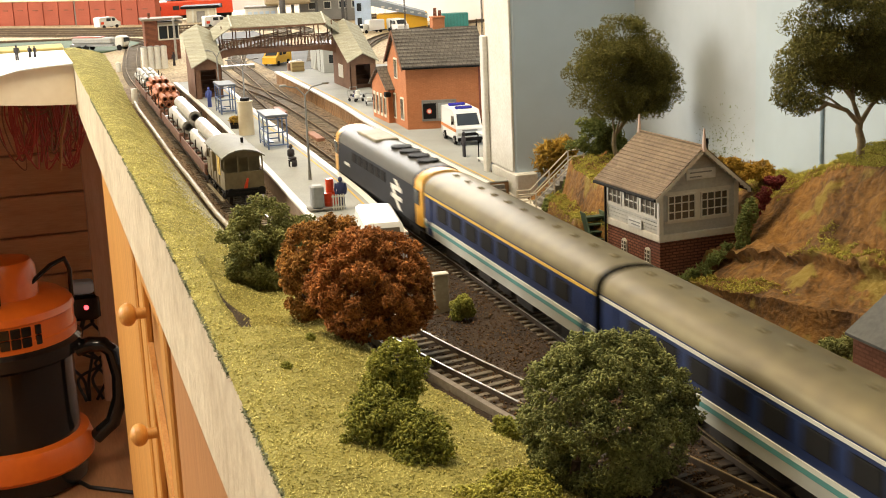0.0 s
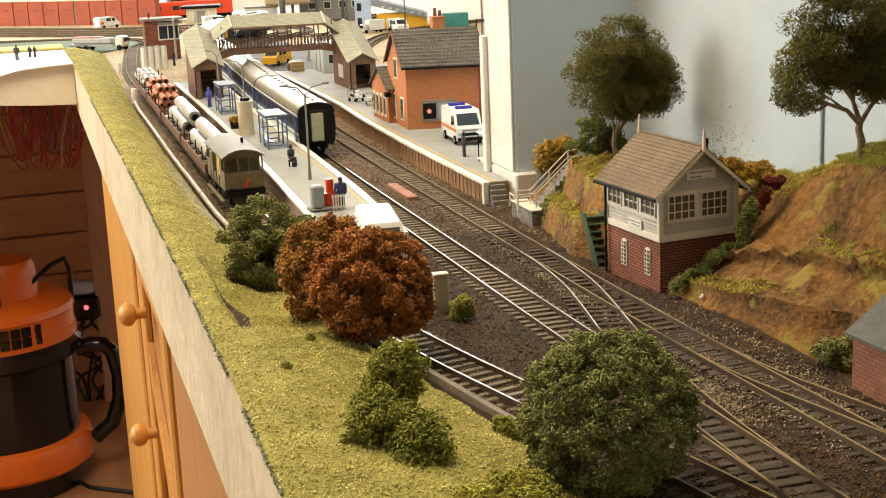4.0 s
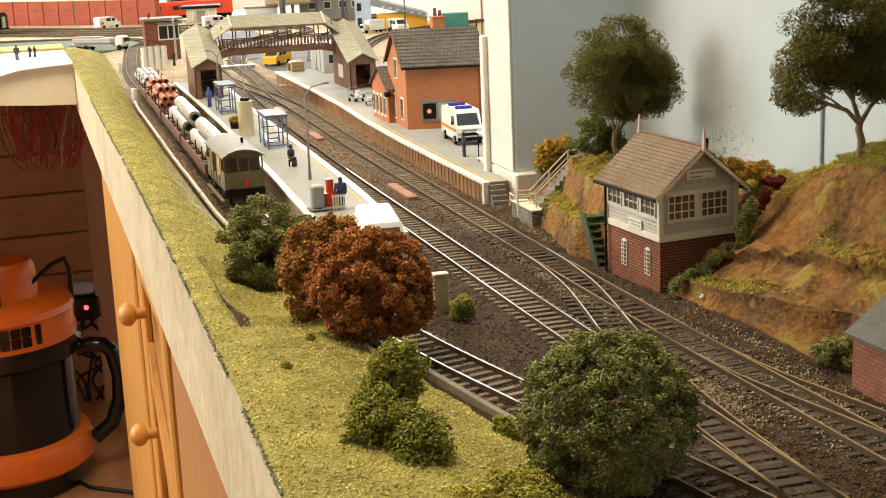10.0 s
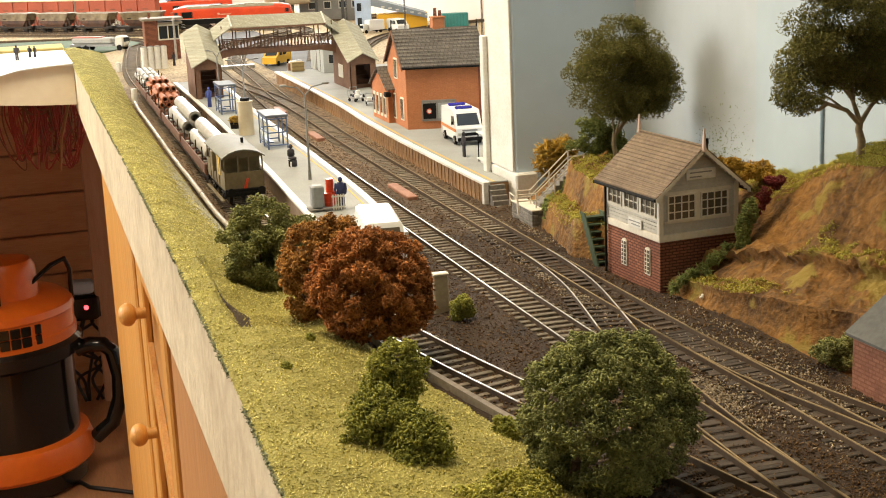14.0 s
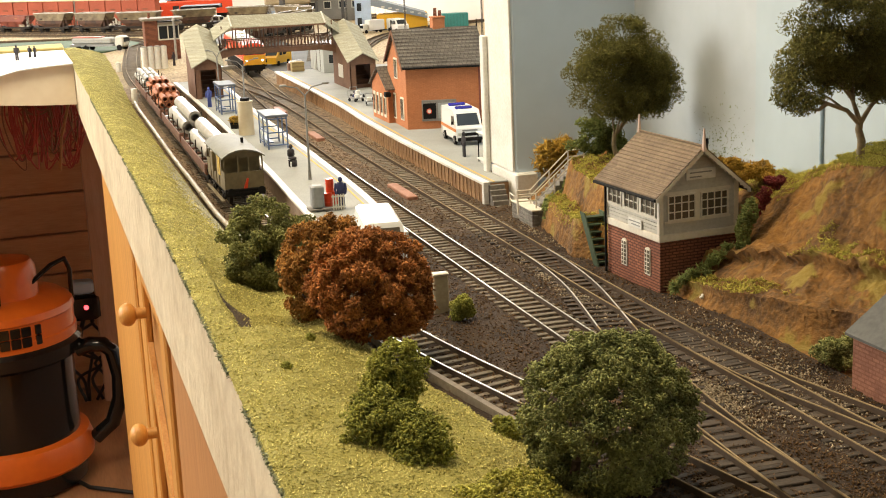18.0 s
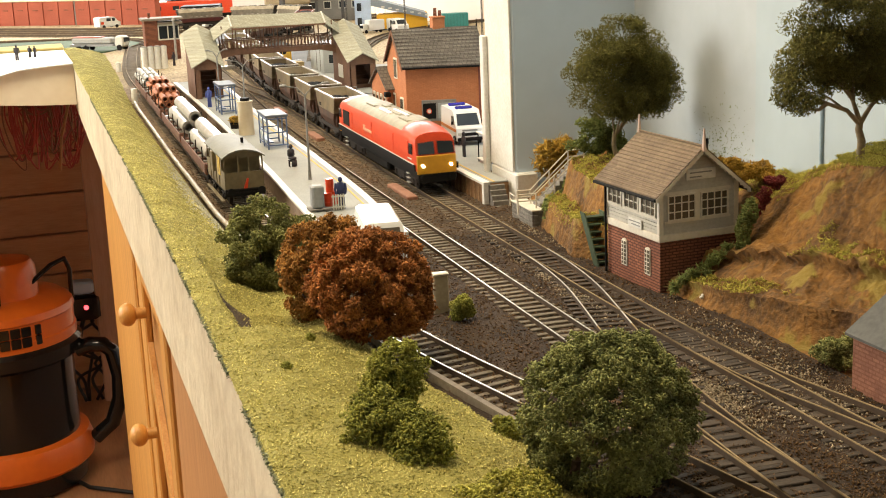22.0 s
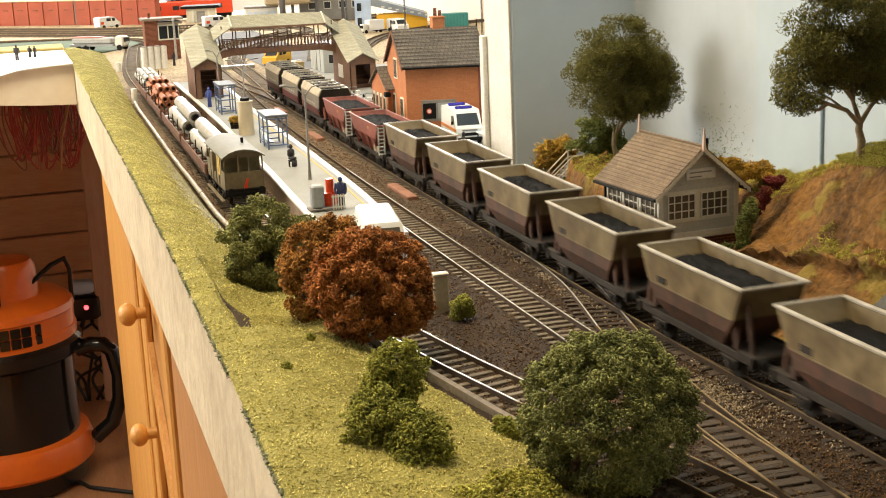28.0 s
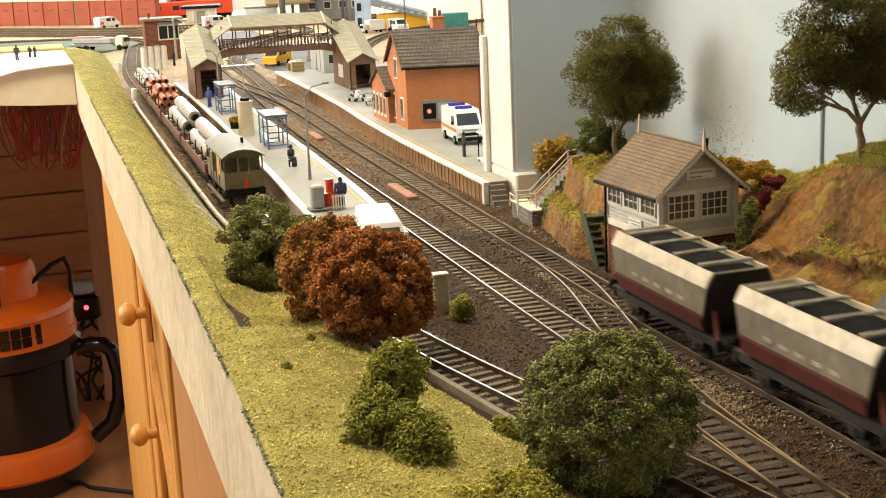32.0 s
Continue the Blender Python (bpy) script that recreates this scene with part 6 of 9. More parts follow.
# dark green access steps behind it
M_green = mat("dark_green_paint", (0.045, 0.075, 0.036), 0.6, (0.026, 0.045, 0.022))
ss_ = thing("box_steps", pose(0.3170, 0.742, -0.005), "dark green wooden steps up to the signal box", "steps")
for s in (0.0, 0.0125):
    part("stringer", Mesh().extrude([(-0.001, 0.0), (0.006, 0.0), (0.028, 0.031), (0.021, 0.031)], 0, s, s + 0.0009), M_green, ss_)
for i in range(7):
    part("tread", Mesh().box(0.0009, 0.0125, 0.0005 + 0.0032 * i, 0.0058 + 0.0032 * i, 0.0035 + 0.0040 * i, 0.0045 + 0.0040 * i), M_green, ss_)
    part("riser", Mesh().box(0.0009, 0.0125, 0.0050 + 0.0032 * i, 0.0056 + 0.0032 * i, 0.0005 + 0.0040 * i, 0.0034 + 0.0040 * i), M_green, ss_)

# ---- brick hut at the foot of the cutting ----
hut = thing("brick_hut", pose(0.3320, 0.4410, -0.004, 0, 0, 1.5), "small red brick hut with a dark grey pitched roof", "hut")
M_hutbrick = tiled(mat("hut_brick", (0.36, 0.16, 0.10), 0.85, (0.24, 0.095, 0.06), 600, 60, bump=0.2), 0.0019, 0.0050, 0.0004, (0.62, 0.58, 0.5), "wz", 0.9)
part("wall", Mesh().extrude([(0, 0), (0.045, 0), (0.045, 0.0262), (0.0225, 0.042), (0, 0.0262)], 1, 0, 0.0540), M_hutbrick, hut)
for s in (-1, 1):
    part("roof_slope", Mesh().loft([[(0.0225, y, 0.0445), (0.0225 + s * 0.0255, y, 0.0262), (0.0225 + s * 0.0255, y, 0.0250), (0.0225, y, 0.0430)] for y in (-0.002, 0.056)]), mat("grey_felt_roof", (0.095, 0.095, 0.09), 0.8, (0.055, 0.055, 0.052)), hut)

# ---- steps, rails and wall at the wall end ----
M_railwhite = mat("white_handrail", (0.72, 0.66, 0.55), 0.5, (0.6, 0.54, 0.44), 500, 60, bump=0.05)
rw = thing("stone_retaining_wall", pose(0.3215, 0.866, -0.005), "small grey stone block wall below the steps", "retaining wall")
part("core", Mesh().box(0.0006, 0.011, 0.0006, 0.0405, 0, 0.0122), M_stone, rw)
rk = random.Random(5)
for j in range(5):
    y = 0.0
    while y < 0.040:
        w = min(rk.uniform(0.0035, 0.006), 0.0412 - y)
        part("stone", Mesh().box(-0.0001 - rk.uniform(0, 0.0003), 0.0008, y, y + w - 0.0003, 0.0025 * j, 0.0025 * j + 0.0022, 0.0003), M_stone, rw)
        y += w
    x = 0.0009
    while x < 0.0105:
        w = min(rk.uniform(0.003, 0.005), 0.0112 - x)
        part("stone", Mesh().box(x, x + w - 0.0003, -0.0001 - rk.uniform(0, 0.0003), 0.0008, 0.0025 * j, 0.0025 * j + 0.0022, 0.0003), M_stone, rw)
        x += w
part("coping", Mesh().box(-0.0006, 0.0116, -0.0006, 0.0415, 0.0123, 0.0133, 0.0003), M_sbwhite, rw)
stp = thing("bank_steps", None, "grey stone steps climbing the bank by the wall end", "steps")
for i in range(9):
    part("step", Mesh().box(0.330 + 0.0030 * i, 0.3332 + 0.0030 * i, 0.8735, 0.8865, -0.004, 0.0108 + 0.0029 * i, 0.0003), M_stone, stp)


def handrail(pts, label):
    t = thing("handrail", None, label, "handrail", "white handrails by the steps")
    h = 0.0095
    for dz in (h, h * 0.52):
        part("rail_bar", Mesh().tube([(x, y, z + dz) for x, y, z in pts], 0.00050, 6), M_railwhite, t, smooth=40)
    for i in range(len(pts) - 1):
        n = max(1, round((Vector(pts[i + 1]) - Vector(pts[i])).length / 0.018))
        for k in range(n + (i == len(pts) - 2)):
            p = Vector(pts[i]).lerp(Vector(pts[i + 1]), k / n)
            part("post", Mesh().tube([p + Vector((0, 0, -0.004)), p + Vector((0, 0, h))], 0.00055, 6), M_railwhite, t, smooth=40)


handrail([(0.3195, 0.890, 0.0085), (0.3290, 0.889, 0.0085), (0.3576, 0.888, 0.0342), (0.3698, 0.888, 0.0345)], "white tubular handrail climbing the bank steps")
handrail([(0.3138, 0.873, 0.0090), (0.3268, 0.872, 0.0090), (0.3546, 0.872, 0.0322), (0.3708, 0.872, 0.0333)], "white tubular handrail beside the wall end")
handrail([(0.3325, 0.942, -0.003), (0.3305, 0.926, -0.003)], "short white handrail at the platform steps")

# ---- station building ----
SBD = thing("station_building", None, "orange brick station building with a grey slate roof on the platform", "station building")
Z0 = PH
A_, B_, C_, D_ = Vector((0.3417, 1.2539)), Vector((0.4150, 1.2340)), Vector((0.4230, 1.3230)), Vector((0.3450, 1.3330))
EZ, RZ = 0.0735, 0.1040
def lerp2(p, q, t): return p + (q - p) * t
rA, rC = lerp2(A_, D_, 0.5), lerp2(B_, C_, 0.5)
walls = Mesh().add([(*A_, Z0), (*B_, Z0), (*C_, Z0), (*D_, Z0), (*A_, EZ), (*B_, EZ), (*C_, EZ), (*D_, EZ), (*rA, RZ - 0.001), (*rC, RZ - 0.001)],
                   [(0, 1, 5, 4), (1, 2, 6, 9, 5), (2, 3, 7, 6), (3, 0, 4, 8, 7), (4, 5, 9, 8), (7, 8, 9, 6), (0, 3, 2, 1)])
part("wall", walls, M_orange_brick, SBD, "orange brick wall")
dirf = (B_ - A_).normalized()
outf = Vector((dirf.y, -dirf.x))
for sgn, P_, Q_ in ((1, A_, B_), (-1, D_, C_)):
    o = outf * (0.004 * sgn)
    a0, b0 = P_ + o - dirf * 0.0030, Q_ + o + dirf * 0.003
    r0, r1 = rA - dirf * 0.0030, rC + dirf * 0.003
    ez = EZ - 0.0025
    part("roof_slope", Mesh().add([(*a0, ez), (*b0, ez), (*r1, RZ), (*r0, RZ), (*a0, ez + 0.0014), (*b0, ez + 0.0014), (*r1, RZ + 0.0014), (*r0, RZ + 0.0014)], [(0, 1, 2, 3), (7, 6, 5, 4), (0, 4, 5, 1), (1, 5, 6, 2), (2, 6, 7, 3), (3, 7, 4, 0)]), M_slate, SBD, "grey slate roof slope")
    if sgn > 0:
        for i in range(11):
            u0, u1 = i / 11, (i + 1) / 11
            p0, p1 = lerp2(a0, r0, u0), lerp2(b0, r1, u0)
            q0, q1 = lerp2(a0, r0, u1), lerp2(b0, r1, u1)
            z0, z1 = ez + (RZ - ez) * u0 + 0.0024, ez + (RZ - ez) * u1 + 0.0015
            part("slate_course", Mesh().add([(*p0, z0), (*p1, z0), (*q1, z1), (*q0, z1), (*p0, z0 - 0.0009), (*p1, z0 - 0.0009)], [(0, 1, 2, 3), (4, 5, 1, 0)]), M_slate, SBD)
        part("gutter", Mesh().tube([(*(a0 + outf * 0.0008), ez + 0.0004), (*(b0 + outf * 0.0008), ez + 0.0004)], 0.0010, 8), M_black, SBD, smooth=40)
    part("bargeboard", Mesh().loft([[(*(a0 - dirf * k), ez + 0.0012), (*(a0 - dirf * k), ez - 0.0018), (*(r0 - dirf * k), RZ - 0.002), (*(r0 - dirf * k), RZ + 0.0012)] for k in (0.0002, 0.0010)]), mat("dark_bargeboard", (0.20, 0.09, 0.045), 0.7), SBD)
for p in (r0, r1):
    part("finial", Mesh().tube([(*p, RZ), (*p, RZ + 0.008)], 0.0009, 8, 0.0004), M_black, SBD, smooth=40)
ch = part("chimney", Mesh().box(0.3795, 0.3915, 1.283, 1.294, RZ - 0.012, RZ + 0.0105, 0.0004).box(0.3788, 0.3922, 1.282, 1.295, RZ + 0.0105, RZ + 0.0120, 0.0004), M_orange_brick, SBD)
for x in (0.3835, 0.3882):
    part("chimney_pot", Mesh().tube([(x, 1.2885, RZ + 0.0120), (x, 1.2885, RZ + 0.0200 if x < 0.385 else RZ + 0.0175)], 0.0019, 10, 0.0015), M_brick, ch, smooth=40)
part("downpipe", Mesh().tube([(0.4085, 1.2345, EZ - 0.003), (0.4085, 1.2345, Z0)], 0.0008, 8), M_rustred, SBD, smooth=40)
sidew = (D_ - A_).normalized()
for u, z0, z1, w in ((0.018, 0.020, 0.042, 0.006), (0.040, 0.058, 0.078, 0.006), (0.052, 0.018, 0.043, 0.006)):
    c = A_ + sidew * u
    wn_ = part("window", Mesh().box(c.x - 0.0009, c.x + 0.0006, c.y - w, c.y + w, z0, z1, 0.0002), M_sbwhite, SBD)
    part("pane", Mesh().box(c.x - 0.0012, c.x - 0.0009, c.y - w + 0.0015, c.y + w - 0.0015, z0 + 0.0015, z1 - 0.0015), M_sash, wn_)
# poster board on the end wall
pbx = Matrix.Translation((*(A_ + dirf * 0.0150 + outf * 0.0006), 0)) @ Matrix.Rotation(math.atan2(dirf.y, dirf.x), 4, "Z")
bd = part("poster_board", Mesh().box(-0.001, 0.0320, -0.0010, 0.0004, 0.0205, 0.0405, 0.0002).move(pbx), M_stone, SBD, "grey poster board")
part("poster", Mesh().box(0.0002, 0.0125, -0.0014, -0.0010, 0.0228, 0.0375).move(pbx), M_black, bd)
part("poster_disc", Mesh().tube([(0.0060, -0.0014, 0.0300), (0.0060, -0.0017, 0.0300)], 0.0026, 16).move(pbx), M_red, bd)
part("poster_disc", Mesh().tube([(0.0060, -0.0017, 0.0300), (0.0060, -0.0019, 0.0300)], 0.0017, 16).move(pbx), M_white, bd)
part("poster", Mesh().box(0.0145, 0.0305, -0.0014, -0.0010, 0.0228, 0.0375).move(pbx), M_plat, bd)
# low wing towards the footbridge
WG = part("wing", Mesh().add([(0.3375, 1.308, Z0), (0.3375, 1.370, Z0), (0.376, 1.370, Z0), (0.376, 1.308, Z0), (0.3375, 1.308, 0.048), (0.3375, 1.370, 0.048), (0.376, 1.370, 0.048), (0.376, 1.308, 0.048), (0.3375, 1.3390, 0.0640), (0.376, 1.3390, 0.0640)],
                            [(0, 1, 5, 8, 4), (1, 2, 6, 5), (2, 3, 7, 9, 6), (3, 0, 4, 7), (4, 8, 9, 7), (5, 6, 9, 8)]), M_orange_brick, SBD)
for s in (-1, 1):
    part("wing_roof", Mesh().loft([[(x, 1.3390, 0.0665), (x, 1.3390 + s * 0.035, 0.0470), (x, 1.3390 + s * 0.035, 0.0458), (x, 1.3390, 0.0650)] for x in (0.3345, 0.378)]), M_slate, WG)
for y in (1.318, 1.332, 1.346, 1.360):
    d_ = part("door", Mesh().box(0.3365, 0.3379, y - 0.0036, y + 0.0036, 0.0175, 0.040, 0.0002), M_sbwhite, WG)
    part("pane", Mesh().box(0.3361, 0.3365, y - 0.0024, y + 0.0024, 0.021, 0.037), M_sash, d_)
part("canopy_lamp", Mesh().box(0.3330, 0.3390, 1.300, 1.307, 0.0395, 0.0445, 0.0008), M_black, SBD)

# ---- covered footbridge ----
FB = thing("footbridge", None, "covered brown station footbridge with pale slated roofs", "footbridge")
M_brown = mat("brown_timber", (0.20, 0.105, 0.062), 0.75, (0.13, 0.065, 0.038), 400, 60)
M_paleslate = tiled(mat("pale_slate", (0.50, 0.49, 0.385), 0.8, (0.40, 0.39, 0.30), 500, 40, bump=0.2), 0.0014, 0.0036, 0.00022, (0.55, 0.53, 0.48), "wz", 0.75)
BY0, BY1 = 1.687, 1.713
part("deck", Mesh().box(0.230, 0.368, BY0, BY1, 0.0575, 0.0620, 0.0003), M_brown, FB)
for y in (BY0 - 0.0006, BY1):
    part("girder", Mesh().loft([[(0.214, yy, 0.0490), (0.214, yy, 0.0570), (0.230, yy, 0.0645), (0.368, yy, 0.0630), (0.386, yy, 0.0545), (0.386, yy, 0.0470), (0.372, yy, 0.0535), (0.348, yy, 0.0580), (0.252, yy, 0.0590), (0.230, yy, 0.0545)] for yy in (y, y + 0.0008)]), M_brown, FB)
    part("handrail", Mesh().box(0.230, 0.368, y, y + 0.0008, 0.0745, 0.0757), M_brown, FB)
    for i in range(33):
        x = 0.231 + 0.0042 * i
        part("baluster", Mesh().loft([[(x, yy, 0.0625), (x + 0.0008, yy, 0.0625), (x + 0.0030, yy, 0.0747), (x + 0.0022, yy, 0.0747)] for yy in (y, y + 0.0006)]), M_brown, FB)
        part("baluster", Mesh().loft([[(x + 0.0022, yy, 0.0625), (x + 0.0029, yy, 0.0625), (x + 0.0007, yy, 0.0747), (x, yy, 0.0747)] for yy in (y + 0.0007, y + 0.0012)]), M_brown, FB)
    for i in range(9):
        x = 0.2302 + 0.0171 * i
        part("post", Mesh().box(x, x + 0.0012, y - 0.0002, y + 0.0010, 0.0625, 0.0935), M_brown, FB)
my = (BY0 + BY1) / 2
for s in (-1, 1):
    e = my + s * 0.0215
    rf = part("roof_slope", Mesh().loft([[(0.2420, my, 0.1050), (0.2420, e, 0.0920), (0.2420, e, 0.0908), (0.2420, my, 0.1038)], [(0.3580, my, 0.1030), (0.3580, e, 0.0900), (0.3580, e, 0.0888), (0.3580, my, 0.1018)]]), M_paleslate, FB, "pale slated roof slope")
    part("valance", Mesh().box(0.2420, 0.3580, min(e, e + s * 0.0006), max(e, e + s * 0.0006), 0.0884, 0.0905), M_brown, FB)
    for xa, xb, za, zb in ((0.2420, 0.2190, 0.1050, 0.0900), (0.3580, 0.3810, 0.1030, 0.0850)):
        part("roof_slope", Mesh().loft([[(xa, my, za), (xa, e, za - 0.0122), (xa, e, za - 0.0134), (xa, my, za - 0.0012)], [(xb, my, zb), (xb, e, zb - 0.0122), (xb, e, zb - 0.0134), (xb, my, zb - 0.0012)]]), M_paleslate, FB)
for xa, za in ((0.2420, 0.1054), (0.3580, 0.1034)):
    part("ridge_strip", Mesh().loft([[(xa - 0.001, my + s * d, za - abs(d) * 0.58 + k) for s, d in ((-1, 0.0215), (1, 0.0), (1, 0.0215))] + [(xa + 0.001, my + s * d, za - abs(d) * 0.58 + k) for s, d in ((1, 0.0215), (1, 0.0), (-1, 0.0215))] for k in (0.0, 0.0006)]), M_white, FB)


def stair_tower(x0, x1, y0, y1, zb, zt):
    w = (x0 + x1) / 2
    for x in (x0 + 0.0025, x1 - 0.0035):
        part("side_wall", Mesh().extrude([(y0 + 0.003, PH), (y1, PH), (y1, zt - 0.010), (y0 + 0.003, zb - 0.008)], 0, x, x + 0.001), M_brown, FB)
    part("front_wall", Mesh().extrude([(x0 + 0.0035, zb - 0.012), (x1 - 0.0035, zb - 0.012), (x1 - 0.0035, zb - 0.007), (w, zb), (x0 + 0.0035, zb - 0.007)], 1, y0 + 0.003, y0 + 0.004), M_brown, FB, "brown gable front")
    for x in (x0 + 0.0025, x1 - 0.0095):
        part("door_post", Mesh().box(x, x + 0.007, y0 + 0.003, y0 + 0.0042, PH, zb - 0.0121), M_brown, FB)
    for s in (-1, 1):
        ex = w + s * ((x1 - x0) / 2 + 0.001)
        part("stair_roof", Mesh().loft([[(w, y0, zb + 0.002), (ex, y0, zb - 0.0085), (ex, y0, zb - 0.0097), (w, y0, zb + 0.0008)], [(w, y1, zt + 0.002), (ex, y1, zt - 0.0085), (ex, y1, zt - 0.0097), (w, y1, zt + 0.0008)]]), M_paleslate, FB, "pale slated stair roof")
    for i in range(8):
        u = i / 8
        part("stair_tread", Mesh().box(x0 + 0.0036, x1 - 0.0036, y0 + 0.02 + (y1 - y0 - 0.02) * u, y0 + 0.02 + (y1 - y0 - 0.02) * (u + 0.125), PH, PH + 0.0045 * (i + 1)), M_brown, FB)


stair_tower(0.1860, 0.2230, 1.632, 1.712, 0.0590, 0.0945)
stair_tower(0.3685, 0.4055, 1.610, 1.705, 0.0550, 0.0910)
part("notice", Mesh().box(0.3704, 0.3709, 1.65, 1.675, 0.024, 0.040), M_white, FB)

# ---- train standing in the siding ----
M_bolster = mat("brown_wagon", (0.17, 0.07, 0.04), 0.75, (0.09, 0.038, 0.022), 400, 60, bump=0.3)
M_vanolive = mat("olive_brown_van", (0.19, 0.147, 0.074), 0.7, (0.115, 0.088, 0.044), 300, 60, bump=0.2)
M_pipe = mat("silver_pipe", (0.47, 0.45, 0.41), 0.35, (0.30, 0.285, 0.25), 300, 60, bump=0.1, metal=0.35)
M_rustpipe = mat("rust_pipe", (0.42, 0.15, 0.06), 0.7, (0.26, 0.085, 0.035), 400, 60, bump=0.3)
M_greypipe = mat("grey_pipe", (0.42, 0.41, 0.37), 0.6, (0.30, 0.29, 0.26), 400, 60, bump=0.2)


def on_siding(y):
    s = nearest(LINE_C, 0.15, y)
    p, d = at(LINE_C, s), at(LINE_C, s - 0.01) - at(LINE_C, s + 0.01)
    return Matrix.Translation((p[0], p[1], 0)) @ Matrix.Rotation(math.atan2(d[1], d[0]) - math.pi / 2, 4, "Z")


bv = thing("brake_van", on_siding(1.062), "olive brown brake van with a grey roof and open end veranda", "brake van")
h = 0.0455
chassis(bv, h + 0.0015, M_black, (-0.024, 0.024))
part("body", Mesh().box(-0.0148, -0.0140, -h + 0.0145, h - 0.0145, 0.0135, 0.0400).box(0.0140, 0.0148, -h + 0.0145, h - 0.0145, 0.0135, 0.0400).box(-0.014, 0.014, -h + 0.0145, -h + 0.0153, 0.0135, 0.0400).box(-0.014, 0.014, h - 0.0153, h - 0.0145, 0.0135, 0.0400), M_vanolive, bv)
part("floor", Mesh().box(-0.0148, 0.0148, -h, h, 0.0128, 0.0136), M_dirt, bv)
for d in (-1, 1):
    e = d * h
    lo, hi = sorted((e, e - d * 0.0008))
    part("end_wall", Mesh().box(-0.0148, 0.0148, lo, hi, 0.0136, 0.0275), M_vanolive, bv)
    part("end_header", Mesh().extrude([(-0.0148, 0.0385), (0.0148, 0.0385), (0.0148, 0.0400), (0, 0.0438), (-0.0148, 0.0400)], 1, lo, hi), M_vanolive, bv)
    for x in (-0.0148, -0.0045, 0.0037, 0.0138):
        part("veranda_post", Mesh().box(x, x + 0.0010, lo, hi, 0.0275, 0.0386), M_vanolive, bv)
    for s in (-1, 1):
        a, b = sorted((e, e - d * 0.0146))
        part("veranda_side", Mesh().box(s * 0.0144 - 0.0004, s * 0.0144 + 0.0004, a, b, 0.0136, 0.0275), M_vanolive, bv)
part("brake_lever", Mesh().extrude([(-0.0015, 0.0136), (0.0015, 0.0136), (0.0032, 0.0225), (0.0018, 0.0225)], 1, -h - 0.0010, -h), M_red, bv, "small red lever")
for s in (-1, 1):
    for y in (-0.020, -0.005, 0.012, 0.025):
        part("side_post", Mesh().box(s * 0.0150 - 0.0004, s * 0.0150 + 0.0004, y, y + 0.0010, 0.0136, 0.0398), M_vanolive, bv)
    part("lookout", Mesh().box(s * 0.0160 - 0.0016, s * 0.0160 + 0.0016, -0.004, 0.006, 0.0230, 0.0385, 0.0004), M_vanolive, bv)
    part("side_panel", Mesh().box(s * 0.0150 - 0.0003, s * 0.0150 + 0.0004, -0.026, -0.014, 0.0230, 0.0385), M_yellowline, bv, "ochre side panel")
    part("footboard", Mesh().box(s * 0.0160 - 0.0014, s * 0.0160 + 0.0014, -h + 0.004, h - 0.004, 0.0050, 0.0057), M_vanolive, bv)
rf = [[(-0.0162, 0.0392), (-0.0110, 0.0425), (-0.0050, 0.0443), (0, 0.0448), (0.0050, 0.0443), (0.0110, 0.0425), (0.0162, 0.0392)]]
outl = rf[0] + [(x, z - 0.0010) for x, z in reversed(rf[0])]
part("roof", Mesh().loft([[(x, y, z) for x, z in outl] for y in (-h - 0.0022, h + 0.0022)]), mat("grey_green_roof", (0.17, 0.165, 0.12), 0.65, (0.11, 0.105, 0.078)), bv, "grey-green curved roof", smooth=30)
part("stove_pipe", Mesh().tube([(0.006, -0.008, 0.0435), (0.006, -0.008, 0.0480)], 0.0011, 8), M_black, bv, smooth=40)


def bolster(y, label, n):
    t = thing("bolster_wagon", on_siding(y), label, "flat wagon", "bolster wagons in the siding")
    part("deck", Mesh().box(-0.0150, 0.0150, -n, n, 0.0125, 0.0145, 0.0003), M_bolster, t)
    for s in (-1, 1):
        part("side_rail", Mesh().box(s * 0.0150 - 0.0006, s * 0.0150 + 0.0006, -n, n, 0.0100, 0.0185, 0.0003), M_bolster, t)
        for d in (-1, 1):
            bogie_y = d * (n - 0.024)
            part("bogie", Mesh().box(s * 0.0118 - 0.0008, s * 0.0118 + 0.0008, bogie_y - 0.017, bogie_y + 0.017, 0.0040, 0.0100, 0.0005), M_dirt, t)
    for d in (-1, 1):
        for a in (-0.011, 0.011):
            yy = d * (n - 0.024) + a
            part("wheelset", Mesh().tube([(-0.0098, yy, 0.0062), (-0.0075, yy, 0.0062)], 0.0062, 14).tube([(0.0075, yy, 0.0062), (0.0098, yy, 0.0062)], 0.0062, 14), M_dirt, t, smooth=40)
        part("headstock", Mesh().box(-0.0150, 0.0150, min(d * n, d * (n + 0.001)), max(d * n, d * (n + 0.001)), 0.0095, 0.0180), M_bolster, t)
        buffers(t, d * n, d)
    k = int(2 * n / 0.0155)
    for i in range(k):
        yy = -n + 0.009 + (2 * n - 0.018) * i / (k - 1)
        part("bolster", Mesh().box(-0.0140, 0.0140, yy - 0.0020, yy + 0.0020, 0.0145, 0.0178, 0.0003), M_pipe if i % 2 else M_bolster, t)
    for s in (-1, 1):
        for yy in (-n * 0.75, -n * 0.25, n * 0.25, n * 0.75):
            part("stanchion", Mesh().box(s * 0.0142 - 0.0005, s * 0.0142 + 0.0005, yy - 0.0006, yy + 0.0006, 0.0145, 0.0300), M_dirt, t)
    return t


